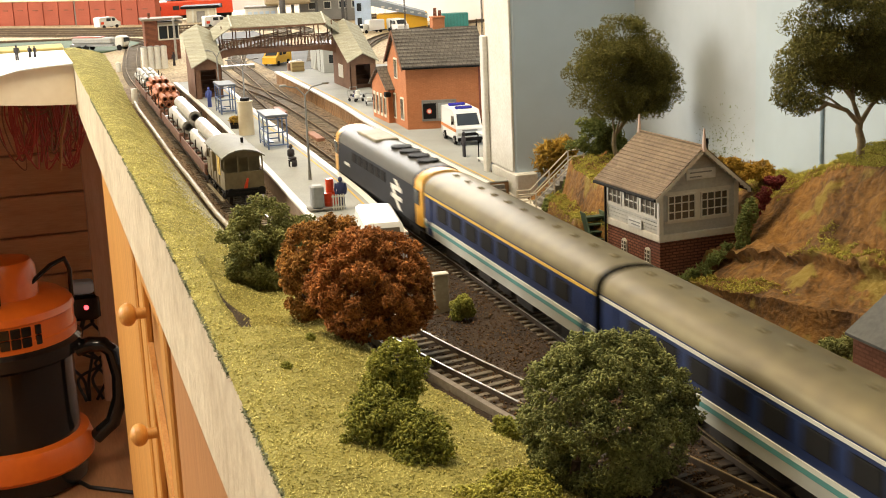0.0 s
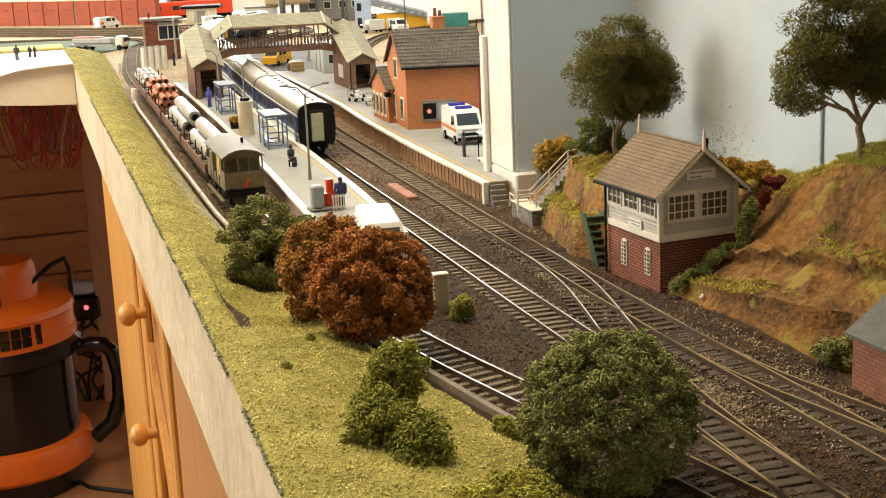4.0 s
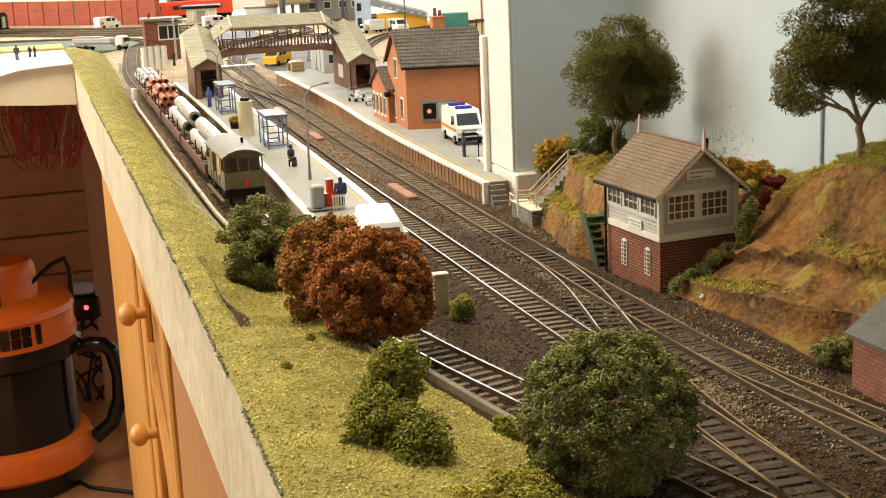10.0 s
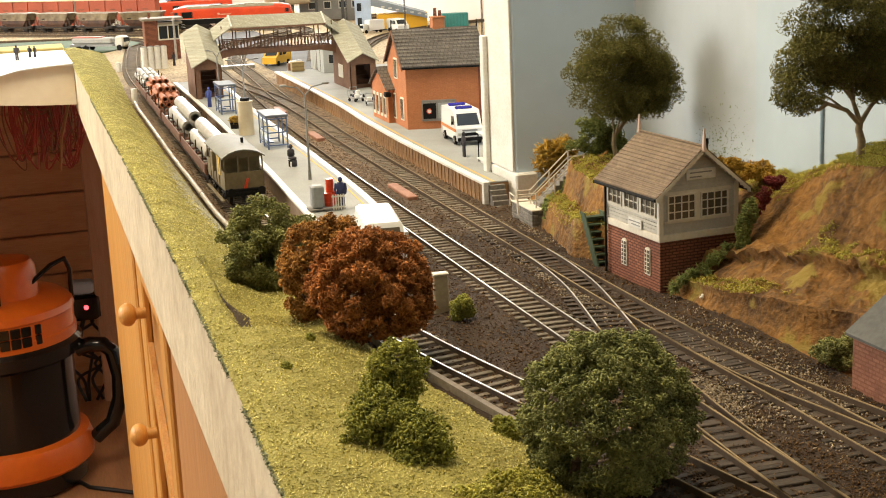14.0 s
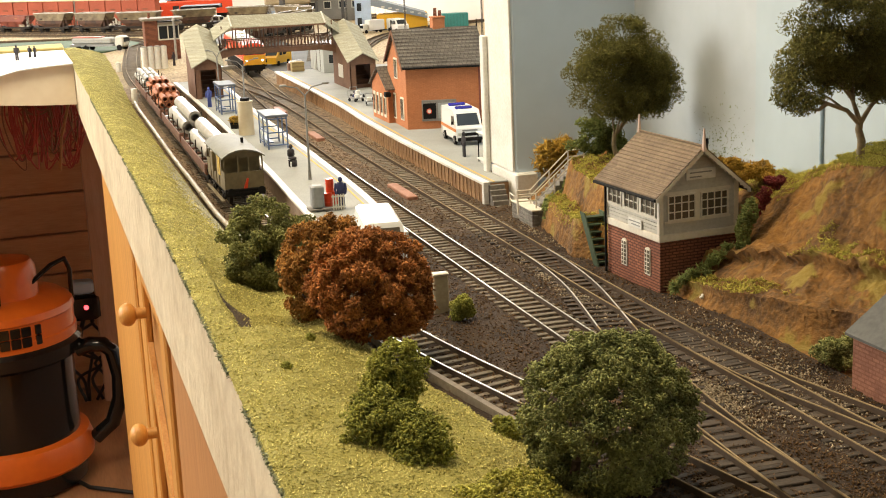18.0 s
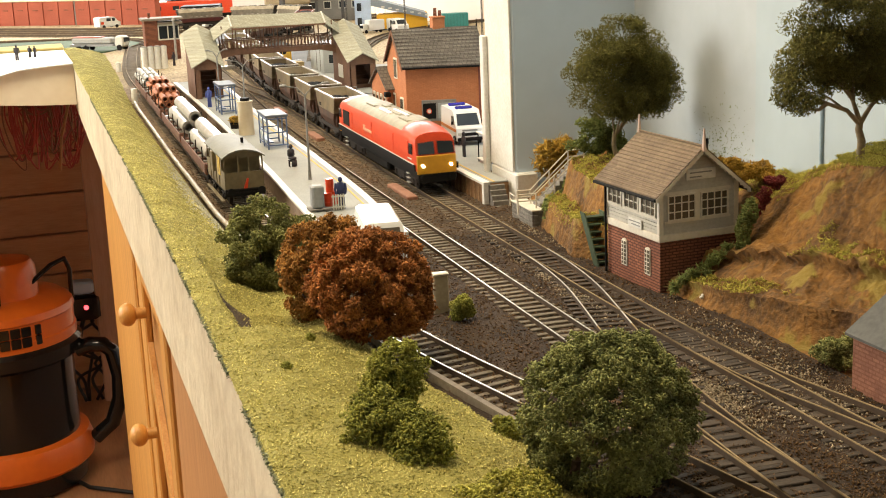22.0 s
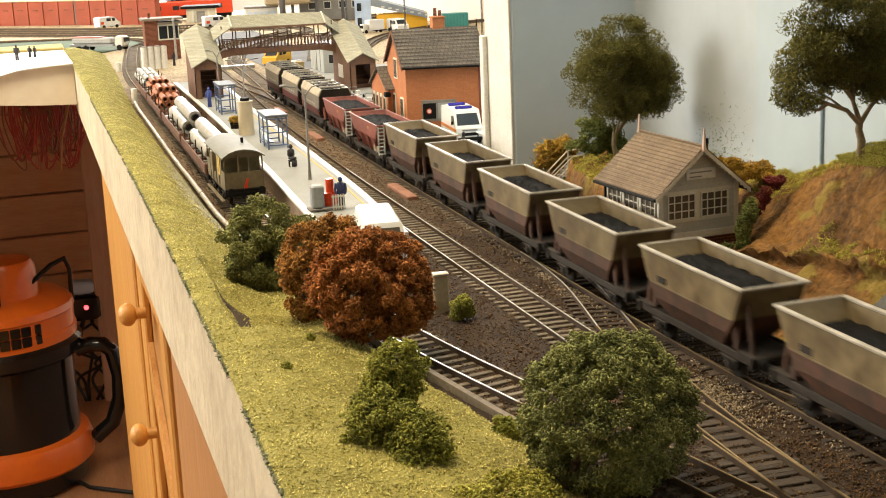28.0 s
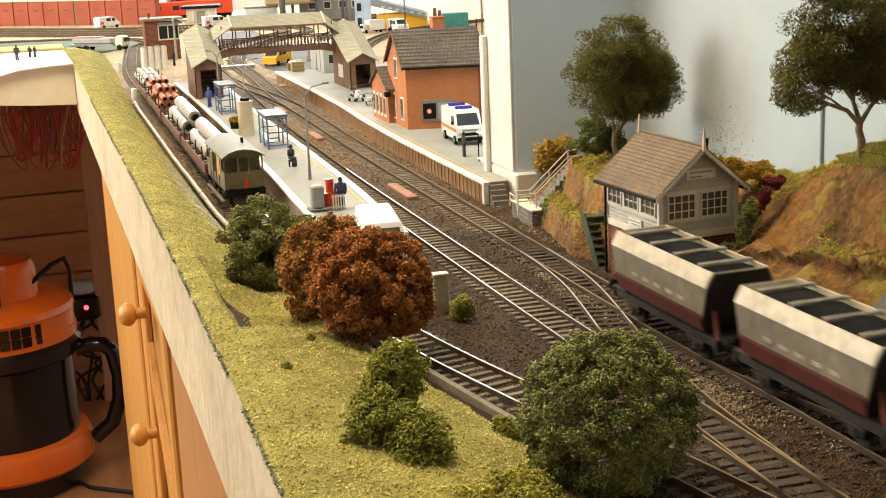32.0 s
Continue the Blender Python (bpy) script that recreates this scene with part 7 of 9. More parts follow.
def open_pipe(name, m, r, ln, material, label, group):
    """A hollow pipe lying along its wagon."""
    n = 18
    def ring(q, y):
        return [(q * math.cos(2 * math.pi * k / n), y, q * math.sin(2 * math.pi * k / n)) for k in range(n)]
    mb = Mesh().loft([ring(r * 0.62, -ln + 0.02), ring(r * 0.62, -ln), ring(r * 1.0, -ln), ring(r, -ln + 0.001), ring(r, ln - 0.001), ring(r, ln), ring(r * 0.62, ln), ring(r * 0.62, ln - 0.02)])
    return solid(name, mb, material, label, "pipe", group, smooth=40, m=m)


bolster(1.210, "brown bolster wagon carrying white pipes", 0.088)
bolster(1.405, "brown bolster wagon carrying white and rust pipes", 0.088)
bolster(1.600, "brown bolster wagon carrying rust coloured pipes", 0.088)
bolster(1.792, "dark bolster wagon carrying grey pipe bundles", 0.088)
PIPES = "pipes on the siding wagons"
for y, ln in ((1.195, 0.060), (1.375, 0.066)):
    for dx, z, dy in ((-0.0070, 0.0240, 0.012), (0.0062, 0.0240, 0.004), (0.0010, 0.0352, -0.010)):
        open_pipe("pipe", on_siding(y + dy) @ Matrix.Translation((-dx, 0, z)), 0.0062, ln, M_pipe, "large silvery white pipe loaded on a wagon", PIPES)
for i, y in enumerate((1.555, 1.600, 1.645, 1.690)):
    for j in range(4):
        open_pipe("pipe", on_siding(y) @ Matrix.Translation((-0.0105 + 0.007 * j, 0, 0.0214 + 0.0062 * (i % 2))), 0.0033, 0.024, M_rustpipe, "rust brown pipe stacked on a wagon", PIPES)
    for j in range(3):
        open_pipe("pipe", on_siding(y) @ Matrix.Translation((-0.007 + 0.007 * j, 0, 0.0275 + 0.0062 * (i % 2))), 0.0033, 0.022, M_rustpipe, "rust brown pipe stacked on a wagon", PIPES)
for i, y in enumerate((1.790, 1.840, 1.890)):
    for j in range(4):
        open_pipe("pipe", on_siding(y) @ Matrix.Translation((-0.0105 + 0.007 * j, 0, 0.0214)), 0.0033, 0.021, M_greypipe, "grey pipe bundled on a wagon", PIPES)
    for j in range(3):
        open_pipe("pipe", on_siding(y) @ Matrix.Translation((-0.007 + 0.007 * j, 0, 0.0275)), 0.0033, 0.021, M_greypipe, "grey pipe bundled on a wagon", PIPES)

# conduit along the grass foot, with its end post
cd = thing("cable_conduit", None, "long pale grey conduit lying at the foot of the grass bank", "conduit")
pts = [(interp_edge(G_FOOT, y) + 0.0012, y, 0.0015 + bumps(0, y, 9, 0.0006)) for y in np.linspace(0.84, 1.76, 24)]
M_conduit = mat("grey_conduit", (0.42, 0.38, 0.32), 0.5, (0.30, 0.26, 0.21), 300, 40)
part("tube", Mesh().tube(pts, 0.0020, 10), M_conduit, cd, smooth=40)
for i in range(2, 23, 4):
    part("clip", Mesh().tube([pts[i], tuple(Vector(pts[i]) + Vector((0, 0.004, 0)))], 0.0026, 10), M_conduit, cd, smooth=40)
for x, y, z in ((0.1278, 1.785, 0.0155), (0.1409, 2.26, 0.0092)):
    solid("end_post", Mesh().tube([(x, y, -0.006), (x, y, z - 0.003), (x, y, z)], 0.0042, 12, 0.0040), M_white, "rounded off-white post at the foot of the grass", "post", "pale posts", smooth=50)
# edge board beside the joining curve
eb = Mesh()
secs = []
for x, y in ((0.1475, 0.690), (0.1545, 0.635), (0.1635, 0.580), (0.1745, 0.520), (0.1880, 0.460)):
    secs.append([(x, y, -0.006), (x + 0.0028, y + 0.001, -0.006), (x + 0.0028, y + 0.001, 0.0005), (x, y, 0.0005)])
solid("edge_board", Mesh().loft(secs), mat("grey_weathered_wood", (0.25, 0.21, 0.16), 0.85, (0.15, 0.12, 0.09)), "weathered grey wooden strip beside the siding curve", "edging")
cp = thing("concrete_post", pose(0.2015, 0.690, -0.005), "pale concrete post with a white cap between the tracks", "post")
part("shaft", Mesh().box(-0.0036, 0.0046, -0.0022, 0.0022, 0, 0.0222, 0.0006), mat("tan_concrete", (0.46, 0.39, 0.27), 0.85, (0.32, 0.26, 0.17), 400, 60), cp)
part("cap", Mesh().box(-0.0040, 0.0050, -0.0028, 0.0028, 0.0223, 0.0236, 0.0005), M_sbwhite, cp)
M_plankred = mat("pinkish_plank", (0.40, 0.20, 0.13), 0.8, (0.28, 0.13, 0.08), 400, 60)
for x, y in ((0.2735, 1.030), (0.2740, 1.365), (0.2795, 1.592)):
    solid("board", Mesh().box(x - 0.0042, x + 0.0042, y - 0.031 if y < 1.2 else y - 0.026, y + 0.031 if y < 1.2 else y + 0.026, -0.0048, -0.0005, 0.0006), M_plankred, "flat reddish board lying between the tracks", "board", "boards between the tracks")

# ---- things on the platforms ----


def figure(x, y, z, color, label, seated=False, tall=0.0228):
    h = tall * (0.76 if seated else 1.0)
    f = h / 0.0228
    mb = Mesh()
    if seated:
        mb.box(-0.0026, 0.0026, -0.0020, 0.0052, 0.0056, 0.0080, 0.0009).box(-0.0025, 0.0025, 0.0034, 0.0054, 0.0, 0.0058, 0.0008)
        mb.box(-0.0030, 0.0030, -0.0022, 0.0016, 0.0076, 0.0142, 0.0011).ball((0, 0, 0.0162), 0.0016, 0.0017, 0.0020)
    else:
        for s in (-1, 1):
            mb.tube([(s * 0.0014, 0, 0), (s * 0.0013, 0, 0.0056), (s * 0.0012, 0, 0.0110)], 0.0012, 8)
        mb.loft([[(0.0030 * k * math.cos(a), 0.0019 * k * math.sin(a), zz) for a in (2 * math.pi * i / 10 for i in range(10))] for zz, k in ((0.0100, 0.85), (0.0130, 0.9), (0.0172, 1.1), (0.0190, 0.55))])
        for s in (-1, 1):
            mb.tube([(s * 0.0032, 0, 0.0182), (s * 0.0037, 0.0006, 0.0138), (s * 0.0031, 0.0016, 0.0108)], 0.00085, 6)
        mb.ball((0, 0, 0.0208), 0.0016, 0.0017, 0.0020)
    ob = solid("figurine", mb, color, label, "figurine", "model figures", smooth=50, m=pose(x, y, z, 0, 0, random.Random(x).uniform(0, 360) if not seated else 200) @ Matrix.Scale(f if not seated else 1.0, 4))
    return ob


M_navy = mat("navy_cloth", (0.035, 0.045, 0.13), 0.8, (0.02, 0.026, 0.08))
M_dkcloth = mat("dark_cloth", (0.04, 0.035, 0.04), 0.8)
figure(0.1985, 0.9130, PH, M_navy, "small model figure in navy overalls on the platform")
figure(0.1930, 1.5520, PH, mat("blue_cloth", (0.06, 0.09, 0.32), 0.8), "small model figure in blue on the platform")
figure(0.3410, 1.0770, PH, M_dkcloth, "small model figure in dark clothes on the platform", tall=0.021)
figure(0.2005, 1.1050, PH + 0.0006, M_dkcloth, "small seated model figure in dark clothes", seated=True)
st_ = thing("stool", pose(0.2005, 1.1050, PH), "small dark seat under the seated model figure", "seat")
part("seat", Mesh().box(-0.0025, 0.0025, -0.0030, 0.0020, 0.0046, 0.0058, 0.0003), M_black, st_)
for s in (-1, 1):
    for d in (-0.0025, 0.0015):
        part("leg", Mesh().box(s * 0.002 - 0.0003, s * 0.002 + 0.0003, d - 0.0003, d + 0.0003, 0, 0.0046), M_black, st_)

# cans, cabinet and crate near the platform end
pal = thing("pallet", pose(0.1880, 0.915, PH), "low grey timber pallet under the drums", "pallet")
for k in range(6):
    part("slat", Mesh().box(-0.0125, 0.0105, -0.006 + 0.0024 * k, -0.0042 + 0.0024 * k, 0.0012, 0.0020), M_stone, pal)
for k in range(3):
    part("bearer", Mesh().box(-0.012 + 0.0105 * k, -0.0105 + 0.0105 * k, -0.006, 0.008, 0.0, 0.0012), M_stone, pal)
solid("grey_locker", Mesh().box(0.1780, 0.1865, 0.9110, 0.9205, PH + 0.0020, PH + 0.0180, 0.0012), mat("grey_plastic", (0.30, 0.31, 0.31), 0.6), "rounded grey locker standing on a pallet", "locker")
for i, (x, y, z) in enumerate(((0.1905, 0.9185, 0.0), (0.1960, 0.9235, 0.0), (0.1925, 0.9205, 0.0095))):
    dr = thing("drum", pose(x, y, PH + 0.0020 + z), "small bright red drum beside the locker", "drum", "red drums")
    part("shell", Mesh().tube([(0, 0, 0), (0, 0, 0.0092)], 0.0028, 14), M_red, dr, smooth=40)
    for zz in (0.0022, 0.0060):
        part("hoop", Mesh().tube([(0, 0, zz), (0, 0, zz + 0.0007)], 0.0030, 14), M_red, dr, smooth=40)
wg = thing("small_gate", pose(0.1915, 0.9080, PH), "little white slatted barrier leaning by the drums", "barrier")
for k in range(5):
    part("slat", Mesh().box(0.0018 * k, 0.0018 * k + 0.0008, 0, 0.0006, 0.0005, 0.0115), M_white, wg)
for z in (0.002, 0.0095):
    part("crossbar", Mesh().box(-0.0006, 0.0086, 0.0006, 0.0011, z, z + 0.0010), M_white, wg)

# white camper body standing beyond the russet tree
cv = thing("white_van", pose(0.2015, 0.8200, -0.005, 0, 0, -8), "plain white van parked behind the russet tree", "van")
part("body", Mesh().loft([[(-0.0130, -0.034, 0.006), (0.0130, -0.034, 0.006), (0.0130, 0.034, 0.006), (-0.0130, 0.034, 0.006)], [(-0.0132, -0.034, 0.018), (0.0132, -0.034, 0.018), (0.0132, 0.034, 0.018), (-0.0132, 0.034, 0.018)], [(-0.0115, -0.029, 0.0305), (0.0115, -0.029, 0.0305), (0.0115, 0.033, 0.0305), (-0.0115, 0.033, 0.0305)], [(-0.0095, -0.0275, 0.0320), (0.0095, -0.0275, 0.0320), (0.0095, 0.0315, 0.0320), (-0.0095, 0.0315, 0.0320)]]), mat("glossy_white", (0.82, 0.82, 0.80), 0.25, (0.76, 0.76, 0.74), bump=0), cv, smooth=30)
part("windscreen", Mesh().add([(-0.0105, -0.0332, 0.0200), (0.0105, -0.0332, 0.0200), (0.0095, -0.0298, 0.0288), (-0.0095, -0.0298, 0.0288)], [(0, 1, 2, 3)]), M_sash, cv)
for s in (-1, 1):
    for y in (-0.021, 0.022):
        part("wheel", Mesh().tube([(s * 0.0105, y, 0.0045), (s * 0.0128, y, 0.0045)], 0.0045, 14), M_black, cv, smooth=40)

# lamp posts
def lamp_post(x, y, height, reach):
    t = thing("platform_lamp", pose(x, y, PH), "slim grey double-arm lamp post on the platform", "lamp post", "platform lamps")
    part("base", Mesh().tube([(0, 0, 0), (0, 0, 0.008)], 0.0015, 10, 0.0012), M_post, t, smooth=40)
    part("pole", Mesh().tube([(0, 0, 0.008), (0, 0, height)], 0.0010, 8, 0.0007), M_post, t, smooth=40)
    for s in (-1, 1):
        part("arm", Mesh().tube([(0, 0, height - 0.001), (s * reach * 0.35, 0, height + 0.0055), (s * reach, 0, height + 0.0075)], 0.00055, 6), M_post, t, smooth=40)
        part("lantern", Mesh().box(s * reach - 0.0028, s * reach + 0.0028, -0.0011, 0.0011, height + 0.0068, height + 0.0085, 0.0005), M_post, t)
lamp_post(0.2020, 1.0380, 0.0665, 0.0165)
lamp_post(0.2385, 1.5900, 0.0400, 0.0165)
lamp_post(0.2060, 1.5600, 0.0550, 0.0100)

# waiting shelters
M_shelterblue = mat("blue_frame", (0.12, 0.17, 0.30), 0.5, (0.08, 0.115, 0.22))
M_shelterglass = bpy.data.materials.new("clear_panel")
M_shelterglass.use_nodes = True
pg = M_shelterglass.node_tree.nodes["Principled BSDF"]
pg.inputs["Transmission Weight"].default_value, pg.inputs["Roughness"].default_value, pg.inputs["Base Color"].default_value = 1.0, 0.05, (0.8, 0.88, 0.95, 1)
pg.inputs["IOR"].default_value = 1.05


def shelter(x, y, w, d, h, label):
    t = thing("waiting_shelter", pose(x, y, PH), label, "shelter", "platform shelters")
    part("roof", Mesh().box(-0.001, w + 0.001, -0.001, d + 0.001, h, h + 0.0022, 0.0004), mat("grey_shelter_roof", (0.13, 0.15, 0.18), 0.6), t, "flat grey roof")
    for xx in (0.0, w - 0.0012):
        for yy in (0.0, d / 2, d - 0.0012):
            part("post", Mesh().box(xx, xx + 0.0012, yy, yy + 0.0012, 0, h), M_shelterblue, t)
    for yy in (0.0, d - 0.0012):
        for z in (0.003, h * 0.5, h - 0.002):
            part("crossbar", Mesh().box(0.0012, w - 0.0012, yy, yy + 0.0009, z, z + 0.0011), M_shelterblue, t)
    for xx in (0.0003,):
        for k in range(2):
            part("panel", Mesh().box(xx, xx + 0.0004, 0.0014 + d / 2 * k, d / 2 * (k + 1) - 0.0004, 0.004, h - 0.002), M_shelterglass, t)
        for z in (0.003, h * 0.5, h - 0.0021):
            part("crossbar", Mesh().box(xx - 0.0002, xx + 0.0008, 0.0012, d - 0.0012, z, z + 0.0011), M_shelterblue, t)
    part("bench", Mesh().box(0.0016, 0.0060, 0.003, d - 0.003, 0.0055, 0.0064, 0.0002), M_shelterblue, t)
    part("bench_support", Mesh().box(0.003, 0.0042, d / 2 - 0.001, d / 2 + 0.001, 0.0, 0.0055), M_shelterblue, t)
    return t


shelter(0.1985, 1.2050, 0.0185, 0.0450, 0.0285, "blue framed waiting shelter with a flat grey roof")
shelter(0.1950, 1.4750, 0.0165, 0.0420, 0.0300, "blue framed waiting shelter beside the footbridge")
tk = thing("water_tank", pose(0.1965, 1.312, PH), "tall cream cylindrical tank on the platform", "tank")
part("shell", Mesh().tube([(0, 0, 0), (0, 0, 0.031)], 0.0075, 20, 0.0070), M_cream, tk, smooth=40)
part("rim", Mesh().tube([(0, 0, 0.031), (0, 0, 0.0325)], 0.0078, 20), M_cream, tk, smooth=40)
part("cover", Mesh().tube([(0, 0, 0.0325), (0, 0, 0.0355)], 0.0045, 14), M_black, tk, smooth=40)
pl_ = thing("planter", pose(0.1930, 1.362, PH), "dark round planter with yellow-green flowers on the platform", "planter")
part("tub", Mesh().tube([(0, 0, 0), (0, 0, 0.006)], 0.0045, 12, 0.0055), M_black, pl_, smooth=40)
part("flowers", clumps(in_blobs([(0, 0, 0.008, 0.006, 0.006, 0.0045)], 350, np.random.default_rng(3)), 0.0008, np.random.default_rng(4)), M_leaf_yellow, pl_)
# luggage trolleys by the station wing
for i, (x, y, r) in enumerate(((0.3500, 1.500, 20), (0.3575, 1.462, -10), (0.3600, 1.535, 15))):
    t = thing("luggage_trolley", pose(x, y, PH, 0, 0, r), "small grey luggage trolley loaded with bags", "trolley", "luggage trolleys")
    part("bed", Mesh().box(-0.0055, 0.0055, -0.009, 0.009, 0.0040, 0.0050, 0.0002), M_post, t)
    part("handle", Mesh().tube([(-0.0045, 0.009, 0.0045), (-0.0045, 0.010, 0.0115), (0.0045, 0.010, 0.0115), (0.0045, 0.009, 0.0045)], 0.0005, 6), M_post, t)
    for a in (-1, 1):
        for b in (-0.006, 0.006):
            part("wheel", Mesh().tube([(a * 0.0045, b, 0.0020), (a * 0.0053, b, 0.0020)], 0.0020, 10), M_black, t, smooth=40)
    for k, c in enumerate((M_white, M_navy, M_dkcloth)):
        part("bag", Mesh().box(-0.0045 + 0.0012 * k, 0.001 + 0.0012 * k, -0.007 + 0.005 * k, -0.003 + 0.005 * k, 0.0050, 0.0090 - 0.0007 * k, 0.0006), c, t)

# ambulance
M_amb = mat("ambulance_white", (0.80, 0.80, 0.78), 0.3, (0.74, 0.74, 0.72), bump=0)
am = thing("ambulance", pose(0.3665, 1.1620, PH, 0, 0, -4) @ Matrix.Scale(0.9, 4), "white ambulance van with blue roof lights and an orange side stripe", "ambulance")
prof = [(-0.0335, 0.0045), (0.0335, 0.0045), (0.0335, 0.0305), (0.0310, 0.0330), (-0.0170, 0.0330), (-0.0205, 0.0310), (-0.0285, 0.0190), (-0.0330, 0.0165), (-0.0340, 0.0100)]
part("body", Mesh().loft([[(-0.0120, y * 0.99, 0.0045 + (z - 0.0045) * 0.98) for y, z in prof], [(-0.0132, y, z) for y, z in prof], [(0.0132, y, z) for y, z in prof], [(0.0120, y * 0.99, 0.0045 + (z - 0.0045) * 0.98) for y, z in prof]]), M_amb, am, smooth=30)
part("windscreen", Mesh().add([(-0.0112, -0.0288, 0.0193), (0.0112, -0.0288, 0.0193), (0.0102, -0.0216, 0.0298), (-0.0102, -0.0216, 0.0298)], [(0, 1, 2, 3)]), M_glass, am)
part("grille", Mesh().box(-0.0080, 0.0080, -0.0346, -0.0336, 0.0095, 0.0125, 0.0003), M_black, am)
part("bumper", Mesh().box(-0.0125, 0.0125, -0.0350, -0.0330, 0.0045, 0.0080, 0.0006), M_black, am)
part("lettering_bar", Mesh().box(-0.0075, 0.0075, -0.0337, -0.0329, 0.0140, 0.0155), M_post, am)
for s in (-1, 1):
    part("headlight", Mesh().box(s * 0.0100 - 0.0019, s * 0.0100 + 0.0019, -0.0346, -0.0334, 0.0100, 0.0130, 0.0004), M_offwhite, am)
    part("side_window", Mesh().box(s * 0.0133 - 0.0002, s * 0.0133 + 0.0002, -0.0215, -0.0120, 0.0195, 0.0275, 0.0001), M_glass, am)
    part("side_stripe", Mesh().box(s * 0.0133 - 0.0002, s * 0.0133 + 0.0003, -0.0300, 0.0325, 0.0130, 0.0158), mat("orange_stripe", (0.62, 0.20, 0.03), 0.5), am)
    part("mirror", Mesh().box(s * 0.0148 - 0.0010, s * 0.0148 + 0.0010, -0.0225, -0.0212, 0.0195, 0.0228, 0.0003), M_black, am)
    for y in (-0.0215, 0.0205):
        w = part("wheel", Mesh().tube([(s * 0.0108, y, 0.0044), (s * 0.0134, y, 0.0044)], 0.0044, 16), M_black, am, smooth=40)
        part("hub", Mesh().tube([(s * 0.0134, y, 0.0044), (s * 0.0136, y, 0.0044)], 0.0022, 12), M_post, w)
for y in (-0.0125, 0.016):
    part("roof_light", Mesh().box(-0.0085, 0.0085, y, y + 0.0050, 0.0330, 0.0358, 0.0008), mat("blue_lens", (0.04, 0.04, 0.42), 0.25), am, "blue roof light")
# small covered stand by the wall end
sd = thing("notice_stand", pose(0.3475, 1.040, PH) @ Matrix.Scale(0.85, 4), "little grey roofed notice stand by the wall end", "notice stand")
part("roof", Mesh().box(-0.005, 0.004, -0.010, 0.012, 0.0275, 0.0290, 0.0003), M_white, sd)
for y in (-0.008, 0.010):
    part("post", Mesh().box(-0.0042, -0.0034, y - 0.0005, y + 0.0005, 0, 0.0275), M_black, sd)
part("panel", Mesh().box(0.0012, 0.0024, -0.009, 0.011, 0.0, 0.0275), M_brown, sd)
part("bench", Mesh().box(-0.0060, -0.0005, -0.012, 0.010, 0.0030, 0.0042, 0.0003), M_white, sd)
part("bench_leg", Mesh().box(-0.0040, -0.0020, -0.006, 0.004, 0.0, 0.0030), M_white, sd)

# ---- the yard beyond the bridge ----
M_cabin = mat("grey_cabin", (0.42, 0.43, 0.40), 0.6, (0.34, 0.35, 0.33))
cb = thing("site_cabin", pose(0.3850, 1.832, PH), "grey portable cabin standing on the platform", "cabin")
part("body", Mesh().box(0, 0.030, 0, 0.086, 0, 0.035, 0.0006), M_cabin, cb)
part("roof", Mesh().box(-0.001, 0.031, -0.001, 0.087, 0.035, 0.037, 0.0004), M_cabin, cb)
for k in range(6):
    part("rib", Mesh().box(-0.0004, 0.0002, 0.006 + 0.012 * k, 0.0085 + 0.012 * k, 0.001, 0.030), mat("dark_rib", (0.16, 0.14, 0.11), 0.7) if k in (1, 3) else M_cabin, cb)
part("window", Mesh().box(0.008, 0.022, -0.0005, 0.0003, 0.013, 0.024, 0.0002), M_glass, cb)


def small_van(x, y, rz, color, label, z=PH, stripe=None):
    t = thing("van", pose(x, y, z, 0, 0, rz), label, "van", "parked vans")
    pf = [(-0.030, 0.004), (0.030, 0.004), (0.030, 0.024), (0.0275, 0.0262), (-0.010, 0.0262), (-0.0140, 0.0250), (-0.0225, 0.0165), (-0.0295, 0.0140)]
    part("body", Mesh().loft([[(-0.0105, yy * 0.985, 0.004 + (zz - 0.004) * 0.98) for yy, zz in pf], [(-0.0120, yy, zz) for yy, zz in pf], [(0.0120, yy, zz) for yy, zz in pf], [(0.0105, yy * 0.985, 0.004 + (zz - 0.004) * 0.98) for yy, zz in pf]]), color, t, smooth=30)
    part("windscreen", Mesh().add([(-0.0098, -0.0228, 0.0168), (0.0098, -0.0228, 0.0168), (0.0090, -0.0146, 0.0248), (-0.0090, -0.0146, 0.0248)], [(0, 1, 2, 3)]), M_glass, t)
    for s in (-1, 1):
        part("side_window", Mesh().box(s * 0.0121 - 0.0002, s * 0.0121 + 0.0002, -0.0140, -0.0060, 0.0165, 0.0235), M_glass, t)
        part("side_window", Mesh().box(s * 0.0121 - 0.0002, s * 0.0121 + 0.0002, -0.002, 0.010, 0.0165, 0.0235), M_glass, t)
        if stripe:
            part("side_mark", Mesh().box(s * 0.0121 - 0.0002, s * 0.0121 + 0.0003, 0.018, 0.026, 0.010, 0.016), stripe, t)
        for yy in (-0.019, 0.018):
            part("wheel", Mesh().tube([(s * 0.0100, yy, 0.0040), (s * 0.0122, yy, 0.0040)], 0.0040, 12), M_black, t, smooth=40)
    return t


